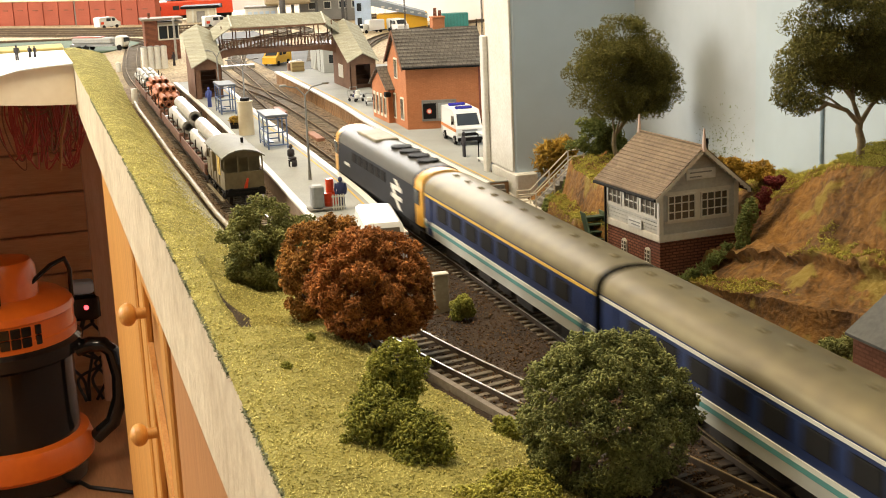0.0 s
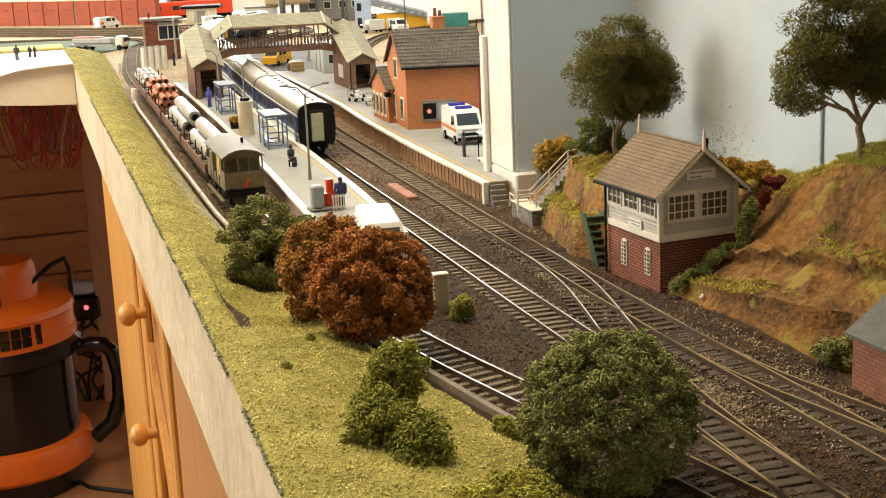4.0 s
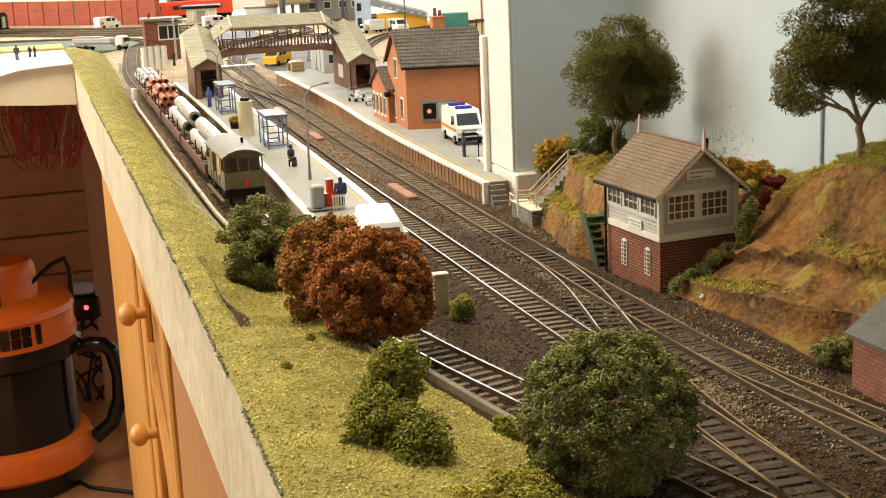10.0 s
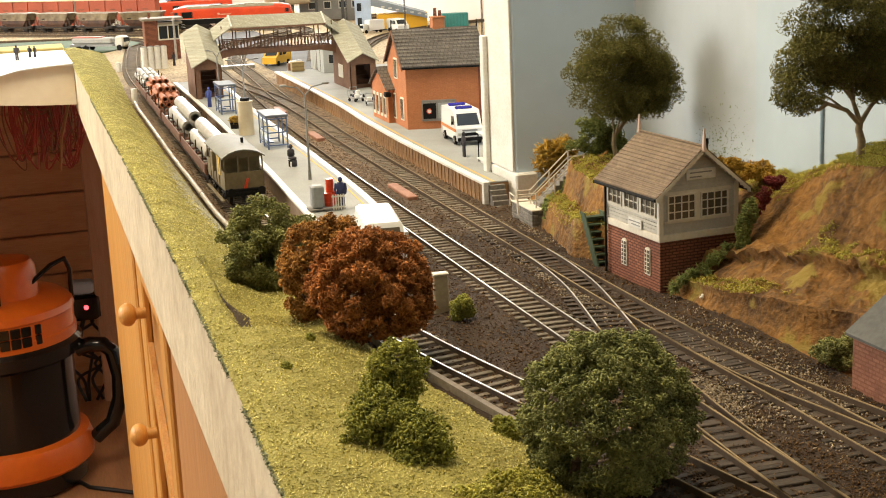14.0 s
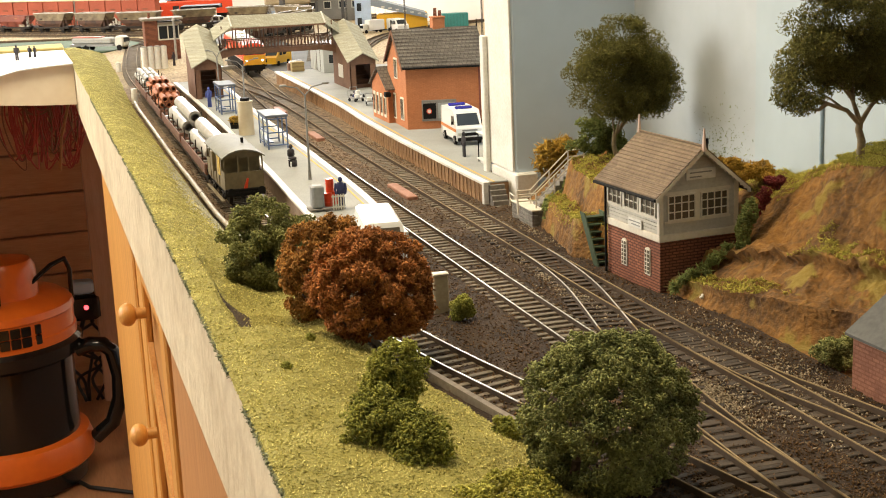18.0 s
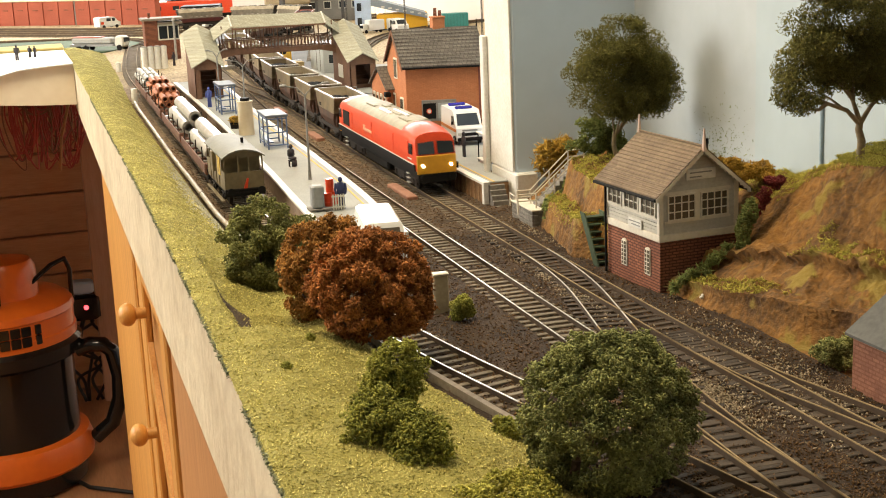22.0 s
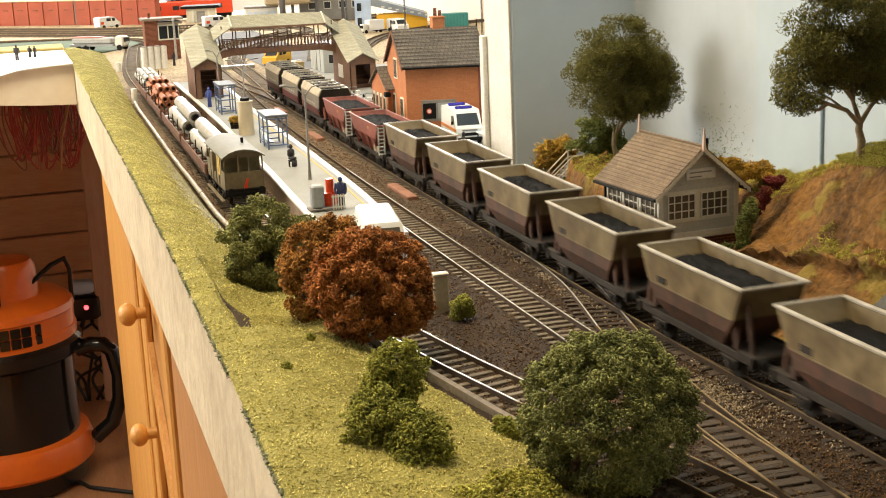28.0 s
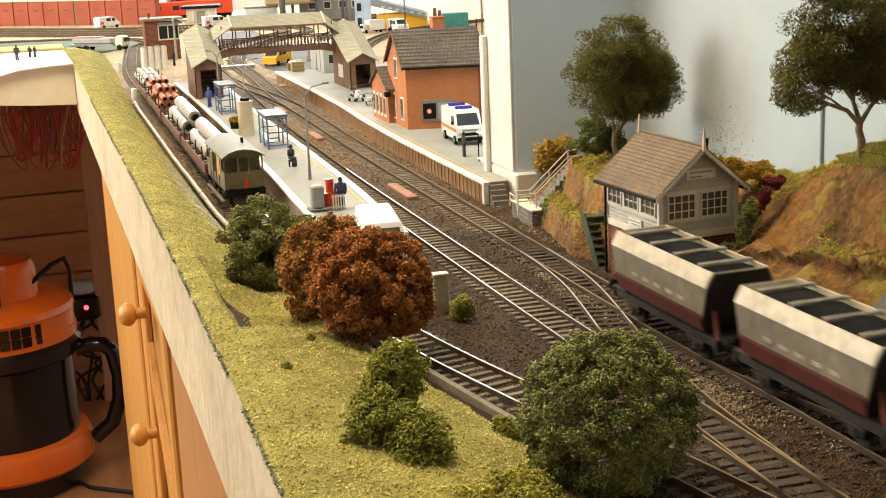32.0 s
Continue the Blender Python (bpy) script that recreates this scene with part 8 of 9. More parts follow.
M_vanyellow = mat("van_yellow", (0.72, 0.42, 0.03), 0.35, (0.62, 0.35, 0.02), bump=0)
small_van(0.3850, 2.190, -35, M_vanyellow, "yellow road van parked by the platform end", z=-0.005)
cr = thing("crate", pose(0.3590, 1.885, PH), "pale wooden crate standing on the platform", "crate")
part("box", Mesh().box(-0.0085, 0.0085, -0.007, 0.007, 0, 0.0135, 0.0006), mat("crate_wood", (0.36, 0.27, 0.12), 0.8), cr)
for k in range(3):
    part("batten", Mesh().box(-0.0089, 0.0089, -0.0074, -0.0069, 0.001 + 0.005 * k, 0.0026 + 0.005 * k), mat("batten_wood", (0.28, 0.2, 0.09), 0.8), cr)
for i, (x, y) in enumerate(((0.3640, 1.945), (0.3740, 1.955), (0.3560, 1.915))):
    solid("goods_box", Mesh().box(x - 0.005, x + 0.005, y - 0.005, y + 0.005, -0.005 if y > 1.9 else PH, 0.022, 0.0008), (M_white, M_post, M_brown)[i], "small box of goods stacked at the platform end", "box", "goods at the platform end")
solid("yard_road", grid(steps(0.36, 0.48, 0.03), steps(1.905, 3.0, 0.05), lambda x, y: -0.0042), M_asphalt, "dark road surface beyond the platform end", "road", kind="structure")
solid("pale_plank_crossing", Mesh().box(0.262, 0.345, 2.165, 2.178, -0.005, 0.0006, 0.0004), M_pipe, "pale boarded crossing over the tracks", "crossing")

# relay hut and silos left of the bridge
rh_ = thing("relay_hut", pose(0.2010, 2.425, -0.005) @ Matrix.Diagonal((1, 1, 1.2, 1)), "small red brick lookout hut with a flat grey roof", "hut")
part("wall", Mesh().box(0, 0.022, 0, 0.045, 0, 0.056).box(0.022, 0.058, 0.0, 0.045, 0, 0.028).box(0.022, 0.058, 0.040, 0.045, 0.028, 0.050), M_brick, rh_)
part("window_band", Mesh().box(0.022, 0.058, 0.0, 0.002, 0.028, 0.030).box(0.022, 0.024, 0, 0.002, 0.030, 0.050).box(0.038, 0.040, 0, 0.002, 0.030, 0.050).box(0.0565, 0.058, 0, 0.002, 0.030, 0.050).box(0.022, 0.058, 0, 0.002, 0.048, 0.0505), M_offwhite, rh_)
part("pane", Mesh().box(0.024, 0.0565, 0.0008, 0.0012, 0.030, 0.048), M_glass, rh_)
part("roof", Mesh().box(-0.005, 0.066, -0.006, 0.05, 0.0563, 0.0595, 0.0005).box(0.022, 0.064, -0.006, 0.05, 0.0505, 0.0535), mat("hut_roof", (0.23, 0.195, 0.15), 0.8), rh_, "flat grey-brown roof")
part("chimney", Mesh().box(0.008, 0.0125, 0.018, 0.023, 0.0595, 0.067, 0.0004), M_brick, rh_)
for i in range(4):
    sl = thing("silo", pose(0.1830 + 0.0105 * i, 2.262, -0.005), "white cylindrical silo with grey bands", "silo", "white silos")
    part("shell", Mesh().tube([(0, 0, 0), (0, 0, 0.036)], 0.0050, 14), M_white, sl, smooth=40)
    part("cap", Mesh().tube([(0, 0, 0.036), (0, 0, 0.0375)], 0.0052, 14, 0.003), M_stone, sl, smooth=40)
figure(0.2335, 2.30, -0.005, M_dkcloth, "small model figure in dark clothes beside the silos")
for i, (x, y, h_) in enumerate(((0.249, 2.41, 0.06), (0.2565, 2.47, 0.052))):
    solid("signal_post", Mesh().tube([(x, y, -0.005), (x, y, h_)], 0.0022, 8, 0.0018).ball((x, y, h_ + 0.003), 0.003, 0.003, 0.004), M_pipe, "stout white post beside the lookout hut", "post", "white posts by the hut", smooth=40)

# green field, parked lorry and white vans on the far road
M_field = mat("dark_green_field", (0.075, 0.12, 0.065), 0.95, (0.05, 0.085, 0.045), 500, 20, bump=0.6)
fv = [(-0.2, 2.78), (0.14, 2.66), (0.205, 2.76), (0.225, 2.86), (0.19, 2.96), (0.10, 3.03), (-0.2, 3.12)]
solid("field", Mesh().loft([[(x, y, z) for x, y in fv] for z in (-0.0051, -0.0030)]), M_field, "dark green field inside the track curve", "field", kind="structure")
ly = thing("lorry", pose(0.1520, 2.70, -0.003, 0, 0, 55), "grey flatbed lorry with a faded red load", "lorry")
part("trailer", Mesh().box(-0.012, 0.012, -0.02, 0.075, 0.008, 0.012, 0.0005), M_post, ly)
part("load", Mesh().box(-0.0115, 0.0115, -0.016, 0.072, 0.012, 0.024, 0.003), mat("grey_sheet", (0.40, 0.40, 0.38), 0.7), ly)
part("load_top", Mesh().box(-0.010, 0.010, 0.010, 0.070, 0.024, 0.026, 0.001), mat("faded_red_sheet", (0.5, 0.16, 0.12), 0.7), ly)
part("cab", Mesh().box(-0.0115, 0.0115, -0.042, -0.022, 0.006, 0.027, 0.003), M_offwhite, ly)
part("windscreen", Mesh().box(-0.010, 0.010, -0.0425, -0.0415, 0.016, 0.024), M_glass, ly)
for s in (-1, 1):
    for y in (-0.032, 0.04, 0.056):
        part("wheel", Mesh().tube([(s * 0.009, y, 0.0055), (s * 0.012, y, 0.0055)], 0.0055, 12), M_black, ly, smooth=40)
small_van(0.1960, 3.405, 122, M_amb, "white road van parked before the red wall", z=-0.004, stripe=M_red)
small_van(0.7300, 2.720, 8, M_amb, "white road van standing in the far yard", z=-0.005)
small_van(0.4260, 3.190, 100, M_amb, "white road van parked by the far shed", z=-0.004, stripe=M_red)

# long red retaining wall at the back of the far boards
RW = thing("retaining_wall", pose(0.30, 3.455, -0.006, 0, 0, -43), "long red-brown brick retaining wall with arched panels", "retaining wall")
M_rw = tiled(mat("redbrown_brick", (0.40, 0.095, 0.05), 0.8, (0.30, 0.07, 0.035), 300, 20, bump=0.15), 0.0024, 0.007, 0.0003, (0.5, 0.46, 0.42), "xz", 0.25)
part("wall", Mesh().box(-1.3, 0.02, 0, 0.02, 0, 0.061), M_rw, RW)
part("coping", Mesh().box(-1.3, 0.022, -0.003, 0.021, 0.061, 0.064, 0.0004), M_cream, RW, "cream coping")
for i in range(26):
    part("pilaster", Mesh().box(-1.29 + 0.05 * i, -1.283 + 0.05 * i, -0.0025, 0.0, 0, 0.0605), M_rw, RW)
    part("slot", Mesh().box(-1.268 + 0.05 * i, -1.252 + 0.05 * i, -0.0012, 0.0, 0.0380, 0.0405), M_brick, RW)
for i, x in enumerate((0.13, -0.30)):
    solid("catenary_mast", Mesh().box(x, x + 0.003, 3.49 - 0.93 * (x - 0.26), 3.493 - 0.93 * (x - 0.26), -0.006, 0.11), M_post, "thin grey mast before the red wall", "mast", "masts")

# static red engine and a low pavilion
so = thing("standing_engine", pose(0.415, 3.57, -0.004, 0, 0, -86), "bright red diesel engine standing on a far track", "locomotive")
part("body", Mesh().loft([[(x, y, z) for x, z in arch(0.0172, 0.012, 0.040, 0.049, 8)] for y in (-0.105, 0.105)]), M_red, so, smooth=35)
part("underframe", Mesh().box(-0.014, 0.014, -0.102, 0.102, 0.0045, 0.0125), M_black, so)
part("roof", Mesh().box(-0.010, 0.010, -0.06, 0.06, 0.048, 0.0505, 0.0006), M_black, so)
for y in (-0.085, -0.04, 0.02, 0.07):
    part("window", Mesh().box(-0.0178, -0.0168, y - 0.008, y + 0.008, 0.026, 0.036), M_glass, so)
    part("window", Mesh().box(0.0168, 0.0178, y - 0.008, y + 0.008, 0.026, 0.036), M_glass, so)
for y in (-0.07, 0.07):
    part("bogie", Mesh().box(-0.0118, 0.0118, y - 0.03, y + 0.03, 0.0, 0.0085, 0.001), M_dirt, so)
pv = thing("platelayers_hut", pose(0.3880, 3.435, -0.005, 0, 0, -12) @ Matrix.Scale(1.12, 4), "small cream hut with a flat black roof", "hut")
part("wall", Mesh().box(0, 0.062, 0, 0.05, 0, 0.030), mat("cream_render", (0.6, 0.55, 0.42), 0.8), pv)
part("roof", Mesh().box(-0.012, 0.074, -0.010, 0.060, 0.030, 0.036, 0.002), M_black, pv, "flat black roof")
part("door", Mesh().box(0.022, 0.040, -0.001, 0.0005, 0, 0.024), M_stone, pv)
for x in (0.012, 0.046):
    part("pilaster", Mesh().box(x, x + 0.004, -0.0012, 0, 0, 0.0298), M_offwhite, pv)

# works buildings beyond the bridge
M_dkmetal = mat("dark_steelwork", (0.09, 0.085, 0.08), 0.6, (0.05, 0.048, 0.045))
M_greywall = mat("grey_works_wall", (0.26, 0.25, 0.23), 0.8, (0.18, 0.175, 0.16))
wk = thing("works_building", pose(0.600, 3.18, -0.006, 0, 0, -10), "dark grey works building with steel tank legs", "works building")
part("wall", Mesh().box(0.02, 0.165, 0.0, 0.10, 0, 0.060), M_greywall, wk)
part("roof", Mesh().extrude([(0.015, 0.060), (0.170, 0.060), (0.170, 0.064), (0.0925, 0.080), (0.015, 0.064)], 1, -0.004, 0.104), M_dkmetal, wk)
for x in (0.04, 0.075, 0.11, 0.14):
    w = part("window", Mesh().box(x, x + 0.018, -0.001, 0.0004, 0.030, 0.048), M_offwhite, wk)
    part("pane", Mesh().box(x + 0.002, x + 0.016, -0.0014, -0.001, 0.032, 0.046), M_glass, w)
for x in (0.0, 0.055, 0.115, 0.150):
    part("steel_leg", Mesh().box(x, x + 0.007, -0.022, -0.015, 0, 0.10, 0.0008), M_dkmetal, wk)
part("tank", Mesh().box(-0.06, 0.045, -0.03, 0.05, 0.045, 0.095, 0.004), mat("tan_tank", (0.45, 0.36, 0.22), 0.7), wk, "tan box tank")
part("stack", Mesh().tube([(-0.02, -0.055, 0), (-0.02, -0.055, 0.13)], 0.007, 14), M_dkmetal, wk, smooth=40)
wt = thing("white_shed", pose(0.500, 3.225, -0.006, 0, 0, -8), "white panelled shed in the far yard", "shed")
part("wall", Mesh().box(0, 0.075, 0, 0.06, 0, 0.038, 0.001), M_white, wt)
part("roof", Mesh().box(-0.002, 0.077, -0.002, 0.062, 0.038, 0.042, 0.001), M_stone, wt)
for k in range(5):
    part("panel", Mesh().box(0.006 + 0.0135 * k, 0.015 + 0.0135 * k, -0.0008, 0.0002, 0.012, 0.030), M_wallblue, wt)
wh = thing("warehouse", pose(0.662, 2.805, -0.006, 0, 0, -14), "pale blue warehouse with a long grey roof over a yellow shed", "warehouse")
part("front_wall", Mesh().box(0.0, 0.034, 0, 0.08, 0.0, 0.085), mat("pale_blue_wall_model", (0.50, 0.62, 0.80), 0.6), wh, "pale blue end wall")
for z in (0.012, 0.042):
    part("window", Mesh().box(0.005, 0.014, -0.001, 0.0004, z, z + 0.016), M_glass, wh)
part("side_shed", Mesh().box(0.045, 0.150, 0.0, 0.06, 0.0, 0.033), mat("bright_yellow_wall", (0.80, 0.44, 0.02), 0.5, (0.72, 0.38, 0.02)), wh, "bright yellow shed")
part("long_roof", Mesh().extrude([(0.034, 0.068), (0.034, 0.052), (0.150, 0.022), (0.150, 0.032)], 1, -0.012, 0.07), mat("blue_grey_roof", (0.25, 0.29, 0.33), 0.6), wh, "long blue-grey roof")
part("truss", Mesh().box(0.035, 0.15, -0.0125, -0.011, 0.0, 0.004), M_dkmetal, wh)
for k in range(7):
    part("skylight", Mesh().box(0.055 + 0.015 * k, 0.062 + 0.015 * k, -0.0135, -0.0118, 0.0475 - 0.0033 * k, 0.0505 - 0.0033 * k), M_offwhite, wh)
tl = thing("teal_container", pose(0.835, 2.755, -0.005, 0, 0, -14), "teal shipping container beyond the station", "container")
part("box", Mesh().box(0, 0.055, 0, 0.03, 0, 0.028, 0.0006), mat("teal_paint", (0.05, 0.28, 0.26), 0.5), tl)
for k in range(8):
    part("rib", Mesh().box(0.004 + 0.0065 * k, 0.0065 + 0.0065 * k, -0.0008, 0.0002, 0.001, 0.027), mat("teal_rib", (0.045, 0.24, 0.225), 0.5), tl)
wl_ = thing("white_lorry", pose(0.6750, 2.735, -0.005, 0, 0, -70) @ Matrix.Scale(0.62, 4), "white box lorry in the far yard", "lorry")
part("box", Mesh().box(-0.014, 0.014, -0.01, 0.05, 0.009, 0.042, 0.001), M_amb, wl_)
part("cab", Mesh().box(-0.0125, 0.0125, -0.034, -0.012, 0.006, 0.030, 0.003), M_offwhite, wl_)
part("windscreen", Mesh().box(-0.011, 0.011, -0.0345, -0.0335, 0.017, 0.027), M_glass, wl_)
for s in (-1, 1):
    for y in (-0.022, 0.035):
        part("wheel", Mesh().tube([(s * 0.010, y, 0.006), (s * 0.013, y, 0.006)], 0.006, 12), M_black, wl_, smooth=40)
for i, (x, y, k) in enumerate(((0.7350, 2.68, 0.105), (0.6250, 2.72, 0.11), (0.7700, 2.30, 0.115))):
    ml = thing("yard_lamp", pose(x, y, -0.005), "tall dark lattice yard lamp post", "lamp post", "yard lamp posts")
    for dx in (-0.0012, 0.0012):
        part("pole", Mesh().tube([(dx, 0, 0), (dx * 0.5, 0, k)], 0.0007, 6), M_dkmetal, ml)
    for j in range(9):
        part("lattice", Mesh().box(-0.0014, 0.0014, -0.0003, 0.0003, 0.006 + j * k / 10, 0.0068 + j * k / 10), M_dkmetal, ml)
    part("arm", Mesh().tube([(0, 0, k), (-0.008, 0, k + 0.006), (-0.012, 0, k - 0.002)], 0.0006, 6), M_dkmetal, ml)
    part("lantern", Mesh().tube([(-0.012, 0, k - 0.006), (-0.012, 0, k - 0.002)], 0.003, 8, 0.001), M_dkmetal, ml)
solid("backscene", Mesh().loft([[(0.79, 3.04, z), (1.36, 2.58, z), (1.375, 2.60, z), (0.805, 3.06, z)] for z in (-0.006, 0.24)]), mat("backscene_white", (0.93, 0.90, 0.87), 0.8, (0.86, 0.84, 0.81), 20, 3), "plain white backscene board", "backscene", kind="structure")
# added board, its pale orange standing in for a warm glow there
solid("orange_backboard", Mesh().loft([[(0.965, 2.880, z), (1.12, 2.755, z), (1.128, 2.765, z), (0.973, 2.890, z)] for z in (-0.006, 0.16)]), mat("pale_orange_board", (0.86, 0.70, 0.58), 0.8), "pale orange board coloured as the warm glow behind the yard", "backboard")

# ---- the crossing board at the end of the grass bank ----
lift = thing("lift_out_section", None, "cream painted lift-out board with a white top", "layout section")
part("board", Mesh().loft([[(x, 2.165, -0.0415 + d), (x, 2.62, -0.0415), (x, 2.62, 0.0060), (x, 2.165, z - 0.0022)] for x, z, d in ((-1.45, -0.002, 0.008), (-0.16, -0.002, 0.008), (-0.085, 0.006, 0.007), (-0.0389, 0.0112, 0.0062), (-0.012, 0.0172, 0.004), (0.020, 0.0200, 0.002), (0.0680, 0.0225, 0.0))]), mat("pale_cream_board", (0.84, 0.76, 0.60), 0.7, (0.76, 0.67, 0.5), 60, 8), lift)
part("top_sheet", Mesh().loft([[(x, 2.150, z - 0.0018), (x, 2.625, 0.0064), (x, 2.625, 0.0084), (x, 2.150, z)] for x, z in ((-1.45, -0.002), (-0.16, -0.002), (-0.085, 0.006), (-0.0389, 0.0112), (-0.012, 0.0172), (0.020, 0.0200), (0.0680, 0.0225))]), mat("white_card", (0.84, 0.83, 0.8), 0.8), lift, "white card top")
solid("verge_strip", Mesh().box(-1.40, 0.070, 2.632, 2.74, -0.02, 0.0125, 0.002), mat("ochre_verge", (0.56, 0.45, 0.17), 0.95, (0.42, 0.33, 0.1), 500, 40), "ochre verge strip behind the white board", "verge", kind="structure")
for i, (x, y) in enumerate(((-0.0130, 2.395), (0.0080, 2.44), (0.0160, 2.435))):
    figure(x, y, 0.0125, M_dkcloth, "small dark model figure on the white board", tall=0.026 if i == 0 else 0.02)

# ---- cabinets and clutter under the boards ----
FRONT = 0.084


def boarding(name, y0, y1, z0, z1, material, label):
    return solid(name, Mesh().box(FRONT, FRONT + 0.02, y0, y1, z0, z1, 0.001), material, label, "panel", "panels under the layout")


M_pinkwood = stretch(mat("pinkish_post", (0.64, 0.40, 0.26), 0.6, (0.54, 0.31, 0.19), 90, 12, bump=0.1), 6, 6, 0.6)
solid("support_post", Mesh().box(0.0885, 0.1390, 2.94, 2.98, FLOOR, -0.046, 0.002), M_pinkwood, "pinkish planed timber post under the boards", "post")
cab = thing("pine_cupboard", pose(FRONT, 1.05, FLOOR), "varnished pine cupboard with a panelled door under the layout", "cupboard")
HT = -0.058 - FLOOR
part("carcass", Mesh().box(0.020, 0.22, 0.0, 0.80, 0, HT, 0.001), M_pine, cab)
part("side_stile", Mesh().box(-0.004, 0.0195, 0.315, 0.80, 0, HT, 0.002), M_pine, cab)
dr = part("door", Mesh().box(0.006, 0.0195, 0.035, 0.312, 0.02, HT - 0.004, 0.001), mat("amber_pine", (0.50, 0.24, 0.065), 0.4, (0.38, 0.17, 0.045)), cab, "amber panelled door")
part("stile", Mesh().box(-0.001, 0.006, 0.255, 0.312, 0.02, HT - 0.004, 0.0015), M_pine, dr)
part("stile", Mesh().box(-0.001, 0.006, 0.035, 0.080, 0.02, HT - 0.004, 0.0015), M_pine, dr)
for z in (0.02, 0.33, HT - 0.06):
    part("rail", Mesh().box(-0.001, 0.006, 0.0805, 0.2545, z, z + 0.055, 0.0015), M_pine, dr)
part("brace", Mesh().extrude([(0.0805, 0.42), (0.0805, 0.46), (0.2545, 0.60), (0.2545, 0.56)], 0, 0.0, 0.0055), M_pine, dr)
for z in (0.518, 0.638):
    kb = part("knob", Mesh().tube([(-0.001, 0.225, z), (-0.012, 0.225, z)], 0.0055, 12).ball((-0.018, 0.225, z), 0.009, 0.0112, 0.0112, 14, 8), M_pine, dr, "round turned knob", smooth=60)
part("front_stile", Mesh().box(-0.004, 0.0195, 0.0, 0.033, 0, HT, 0.002), M_pine, cab)
boarding("brown_panel", 0.36, 1.045, FLOOR, -0.058, M_pinebrown, "plain brown wooden panel under the layout edge")
boarding("brown_panel", -1.2, 0.358, FLOOR, -0.058, M_pinebrown, "plain brown wooden panel under the layout edge")
bl = Mesh().tube([(FRONT - 0.0005, 0.872, -0.098), (FRONT + 0.004, 0.872, -0.098)], 0.006, 12)
solid("bolt_hole", bl, M_black, "dark round bolt in the brown panel", "bolt", smooth=40)

# vacuum cleaner
VX, VY = -0.107, 2.55
M_vacorange = mat("orange_plastic", (0.70, 0.145, 0.016), 0.28, (0.62, 0.12, 0.013), 60, 8, bump=0.03)
M_vacblack = mat("black_plastic", (0.010, 0.009, 0.009), 0.14, (0.006, 0.005, 0.005), 60, 8, bump=0.02)
vc = thing("vacuum_cleaner", pose(VX, VY, FLOOR), "orange and black drum vacuum cleaner standing on the floor", "vacuum cleaner")


def turned(rows, n=40):
    return Mesh().loft([[(r * math.cos(2 * math.pi * k / n), r * math.sin(2 * math.pi * k / n), z) for k in range(n)] for r, z in rows])


part("foot", turned([(0.128, 0.0), (0.140, 0.008), (0.142, 0.046)]), M_vacblack, vc, smooth=40)
part("base_ring", turned([(0.148, 0.042), (0.156, 0.050), (0.157, 0.075), (0.150, 0.096), (0.136, 0.100)]), M_vacorange, vc, "orange base ring", smooth=40)
part("drum", turned([(0.134, 0.094), (0.135, 0.250)]), M_vacblack, vc, "glossy black drum", smooth=40)
part("rim", turned([(0.140, 0.246), (0.152, 0.254), (0.154, 0.276), (0.147, 0.284)]), M_vacblack, vc, smooth=40)
top = part("motor_head", turned([(0.146, 0.282), (0.146, 0.300), (0.1435, 0.302), (0.1435, 0.332), (0.146, 0.334), (0.143, 0.346), (0.128, 0.356), (0.08, 0.366), (0.02, 0.370)]), M_vacorange, vc, "orange motor head", smooth=40)
for i in range(9):
    a = radians(-120 + 7.6 * i + (1.5 if i == 8 else 0))
    for z in (0.2935, 0.3125):
        b = Mesh().box(-0.0085, 0.0085, -0.003, 0.002, 0, 0.017, 0.001) if i < 8 else Mesh().box(-0.0055, 0.0055, -0.003, 0.002, 0, 0.017, 0.001)
        part("vent_slot", b.move(Matrix.Translation((0.1450 * math.cos(a), 0.1450 * math.sin(a), z)) @ Matrix.Rotation(a + math.pi / 2, 4, "Z")), M_vacblack, top)
part("cap", turned([(0.062, 0.352), (0.060, 0.415), (0.052, 0.428), (0.01, 0.432)]).move(Matrix.Translation((0.024, -0.02, 0))), M_vacorange, vc, smooth=40)
part("hose_socket", Mesh().box(-0.075, 0.020, -0.115, -0.060, 0.360, 0.47, 0.006), M_vacblack, vc)
part("carry_handle", Mesh().tube([(0.140, -0.02, 0.246), (0.165, -0.025, 0.254), (0.188, -0.03, 0.252), (0.203, -0.03, 0.238), (0.212, -0.03, 0.190), (0.209, -0.03, 0.145), (0.192, -0.03, 0.100), (0.158, -0.025, 0.072)], 0.0145, 12), M_vacblack, vc, "curved black handle", smooth=60)
part("power_cord", Mesh().tube([(-0.03, -0.06, 0.368), (0.03, -0.07, 0.372), (0.07, -0.05, 0.385), (0.110, -0.03, 0.412), (0.135, -0.02, 0.420), (0.143, 0.0, 0.395), (0.142, 0.02, 0.33)], 0.0045, 8), M_vacblack, vc, smooth=60)

# power adaptor with a red light, cables, loose wires
pa = thing("power_adaptor", pose(0.0680, 2.955, -0.592), "black power adaptor with a tiny red light on the wall", "power adaptor")
part("case", Mesh().box(-0.04, 0.03, -0.02, 0.02, 0.0, 0.055, 0.006), M_vacblack, pa)
part("indicator", Mesh().tube([(0.0, -0.0205, 0.030), (0.0, -0.0235, 0.030)], 0.005, 10), glow("red_indicator", (1.0, 0.05, 0.06), 5.0), pa)
part("plug", Mesh().box(-0.03, 0.02, -0.02, 0.02, 0.058, 0.085, 0.005), M_wallblue, pa)
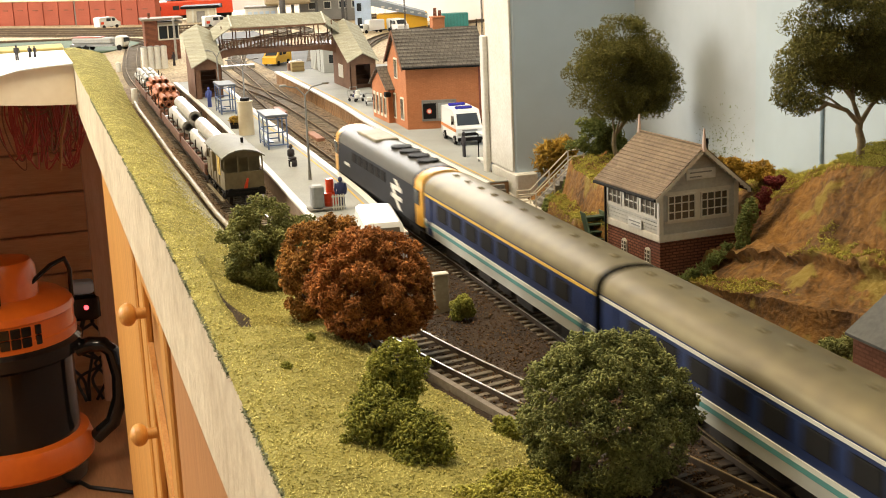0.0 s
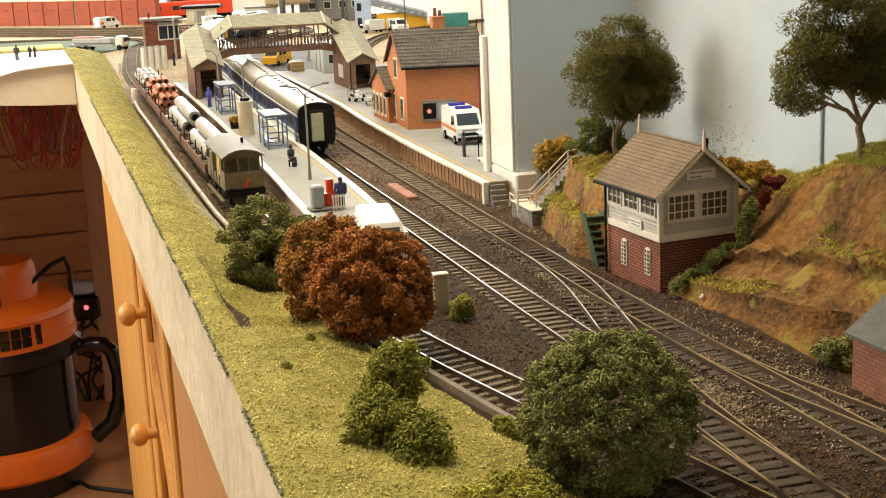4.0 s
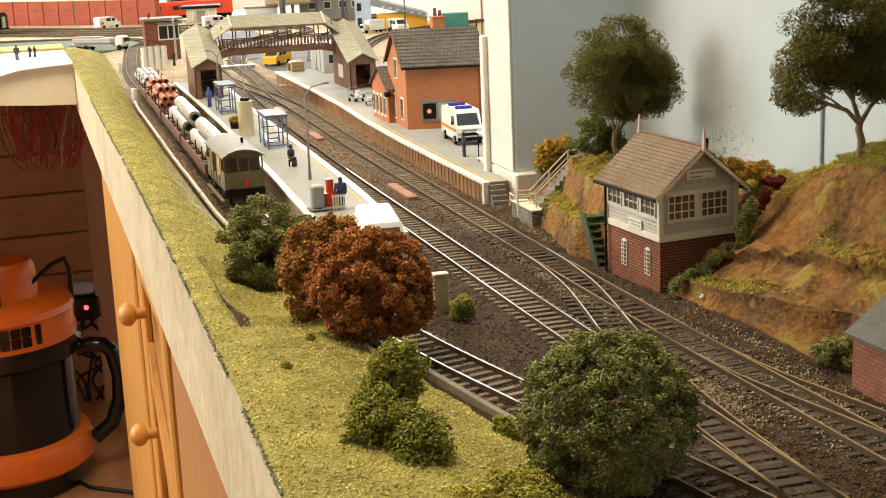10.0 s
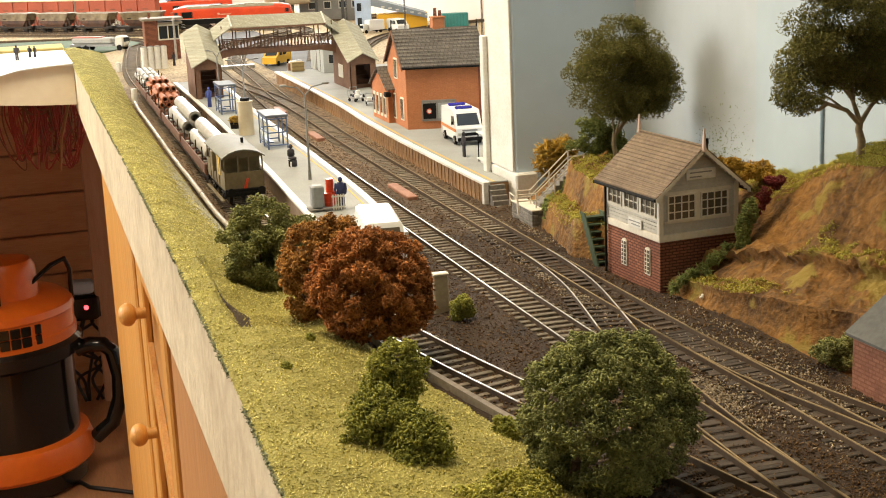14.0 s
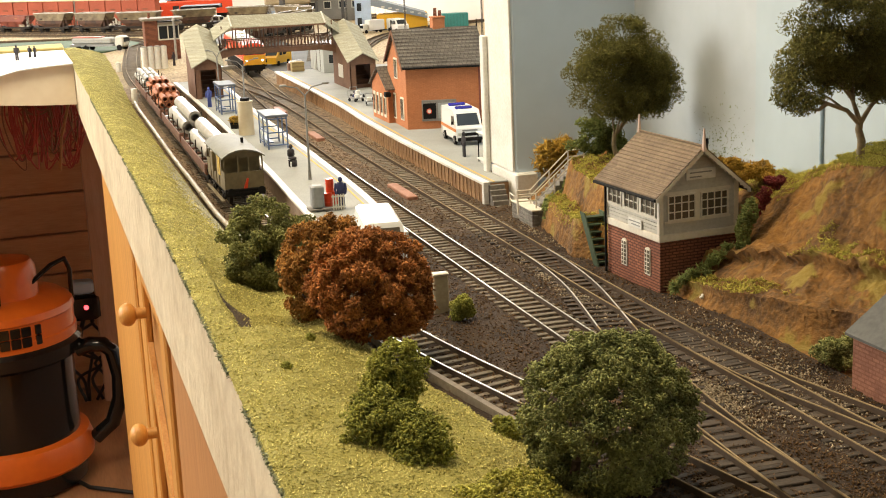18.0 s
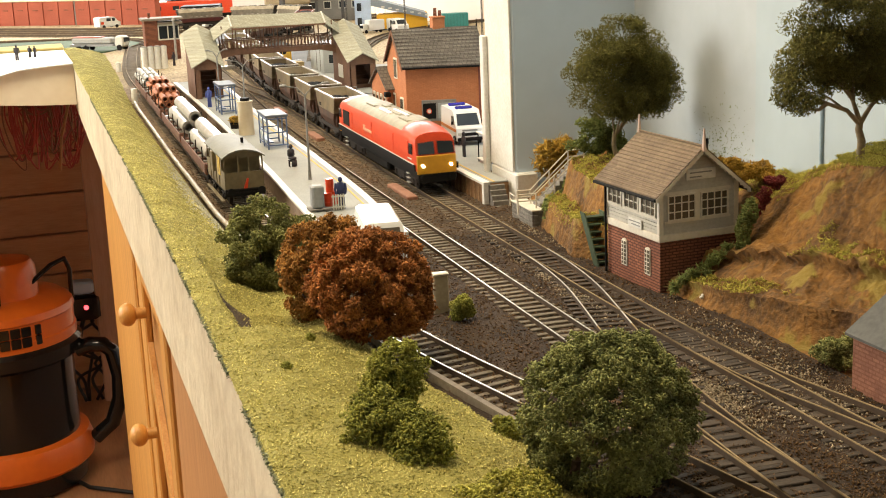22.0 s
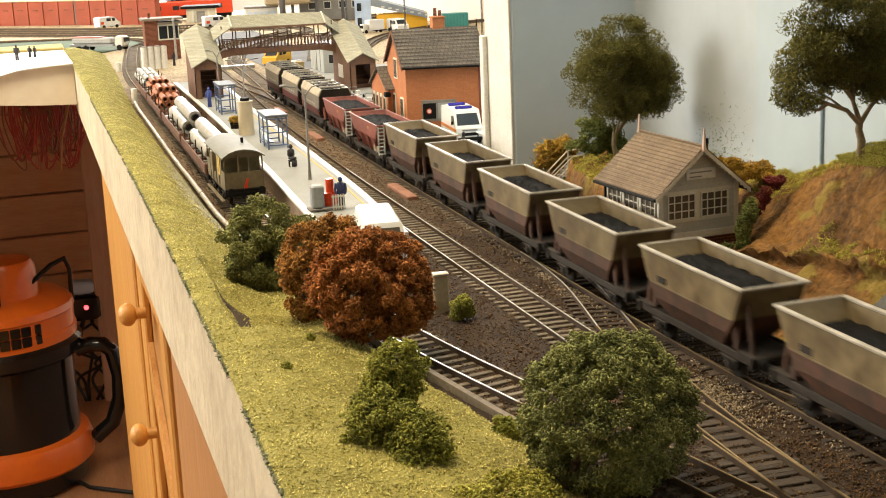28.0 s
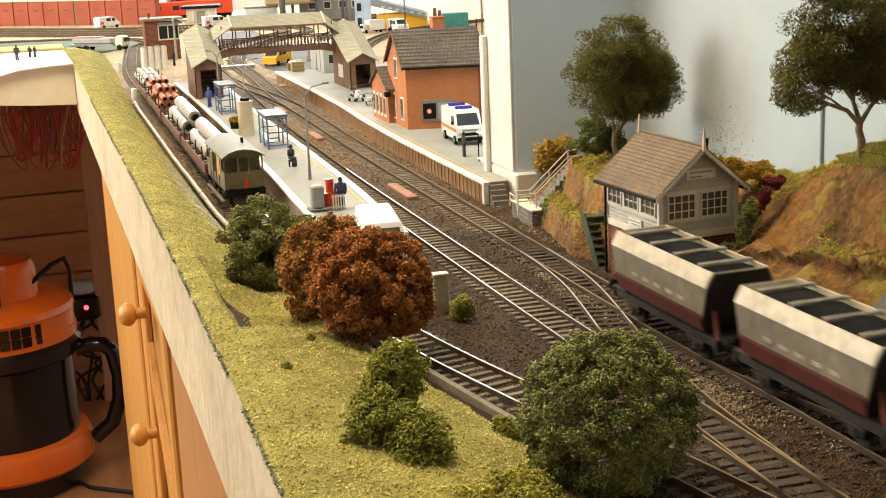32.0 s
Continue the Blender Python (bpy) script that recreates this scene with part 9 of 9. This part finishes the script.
part("mount", Mesh().box(-0.03, 0.02, 0.02, 0.43, 0.01, 0.04), M_vacblack, pa)
M_cable = mat("black_cable", (0.015, 0.014, 0.014), 0.5)
rc = random.Random(12)
for k in range(5):
    x0 = 0.035 + 0.012 * k
    pts = [(x0, 2.98, -0.565)] + [(x0 + rc.uniform(-0.03, 0.03), 2.96 + rc.uniform(-0.02, 0.02), -0.565 - 0.032 * j) for j in range(1, 6)] + [(x0 + rc.uniform(-0.02, 0.05), 2.9, FLOOR + 0.004)]
    cv_ = curve_through([(p[0], p[2]) for p in pts], 0.01)[1]
    solid("cable", Mesh().tube([(x, 2.95, z) for x, z in cv_], 0.0035, 6), M_cable, "loose black cable hanging to the floor", "cable", "black cables", smooth=60)
solid("cable", Mesh().tube([(-0.02, 2.55, FLOOR + 0.004), (0.03, 2.45, FLOOR + 0.004), (0.07, 2.42, FLOOR + 0.004), (0.12, 2.38, FLOOR + 0.004)], 0.004, 8), M_cable, "black cable lying on the floor", "cable", "black cables", smooth=60)
M_wire = mat("red_wire", (0.50, 0.07, 0.045), 0.5, (0.34, 0.04, 0.028))
wires = (M_wire, M_wire, M_wire, mat("brown_wire", (0.30, 0.12, 0.05), 0.5))
for k in range(96):
    y, x = rc.uniform(2.62, 2.8), rc.uniform(-0.05, 0.065)
    dz = rc.uniform(0.03, 0.19)
    pts = [(x, -0.036), (x + rc.uniform(-0.02, 0.02), -0.036 - dz * 0.6), (x + rc.uniform(0.0, 0.03), -0.036 - dz), (x + rc.uniform(0.02, 0.05), -0.036 - dz * 0.7), (x + rc.uniform(0.02, 0.06), -0.036)]
    solid("wire_loop", Mesh().tube([(a, y, b) for a, b in curve_through(pts, 0.008)[1]], 0.0016, 5), wires[k % 4], "thin reddish wire looping below the boards", "wire", "wires under the boards", smooth=60)
solid("flex_cable", Mesh().tube([(0.075, 2.60, -0.036), (0.066, 2.60, -0.09), (0.048, 2.60, -0.15), (0.040, 2.60, -0.21)], 0.0028, 6), mat("tan_flex", (0.5, 0.26, 0.10), 0.6), "tan flex hanging below the boards", "wire", smooth=60)
motions()
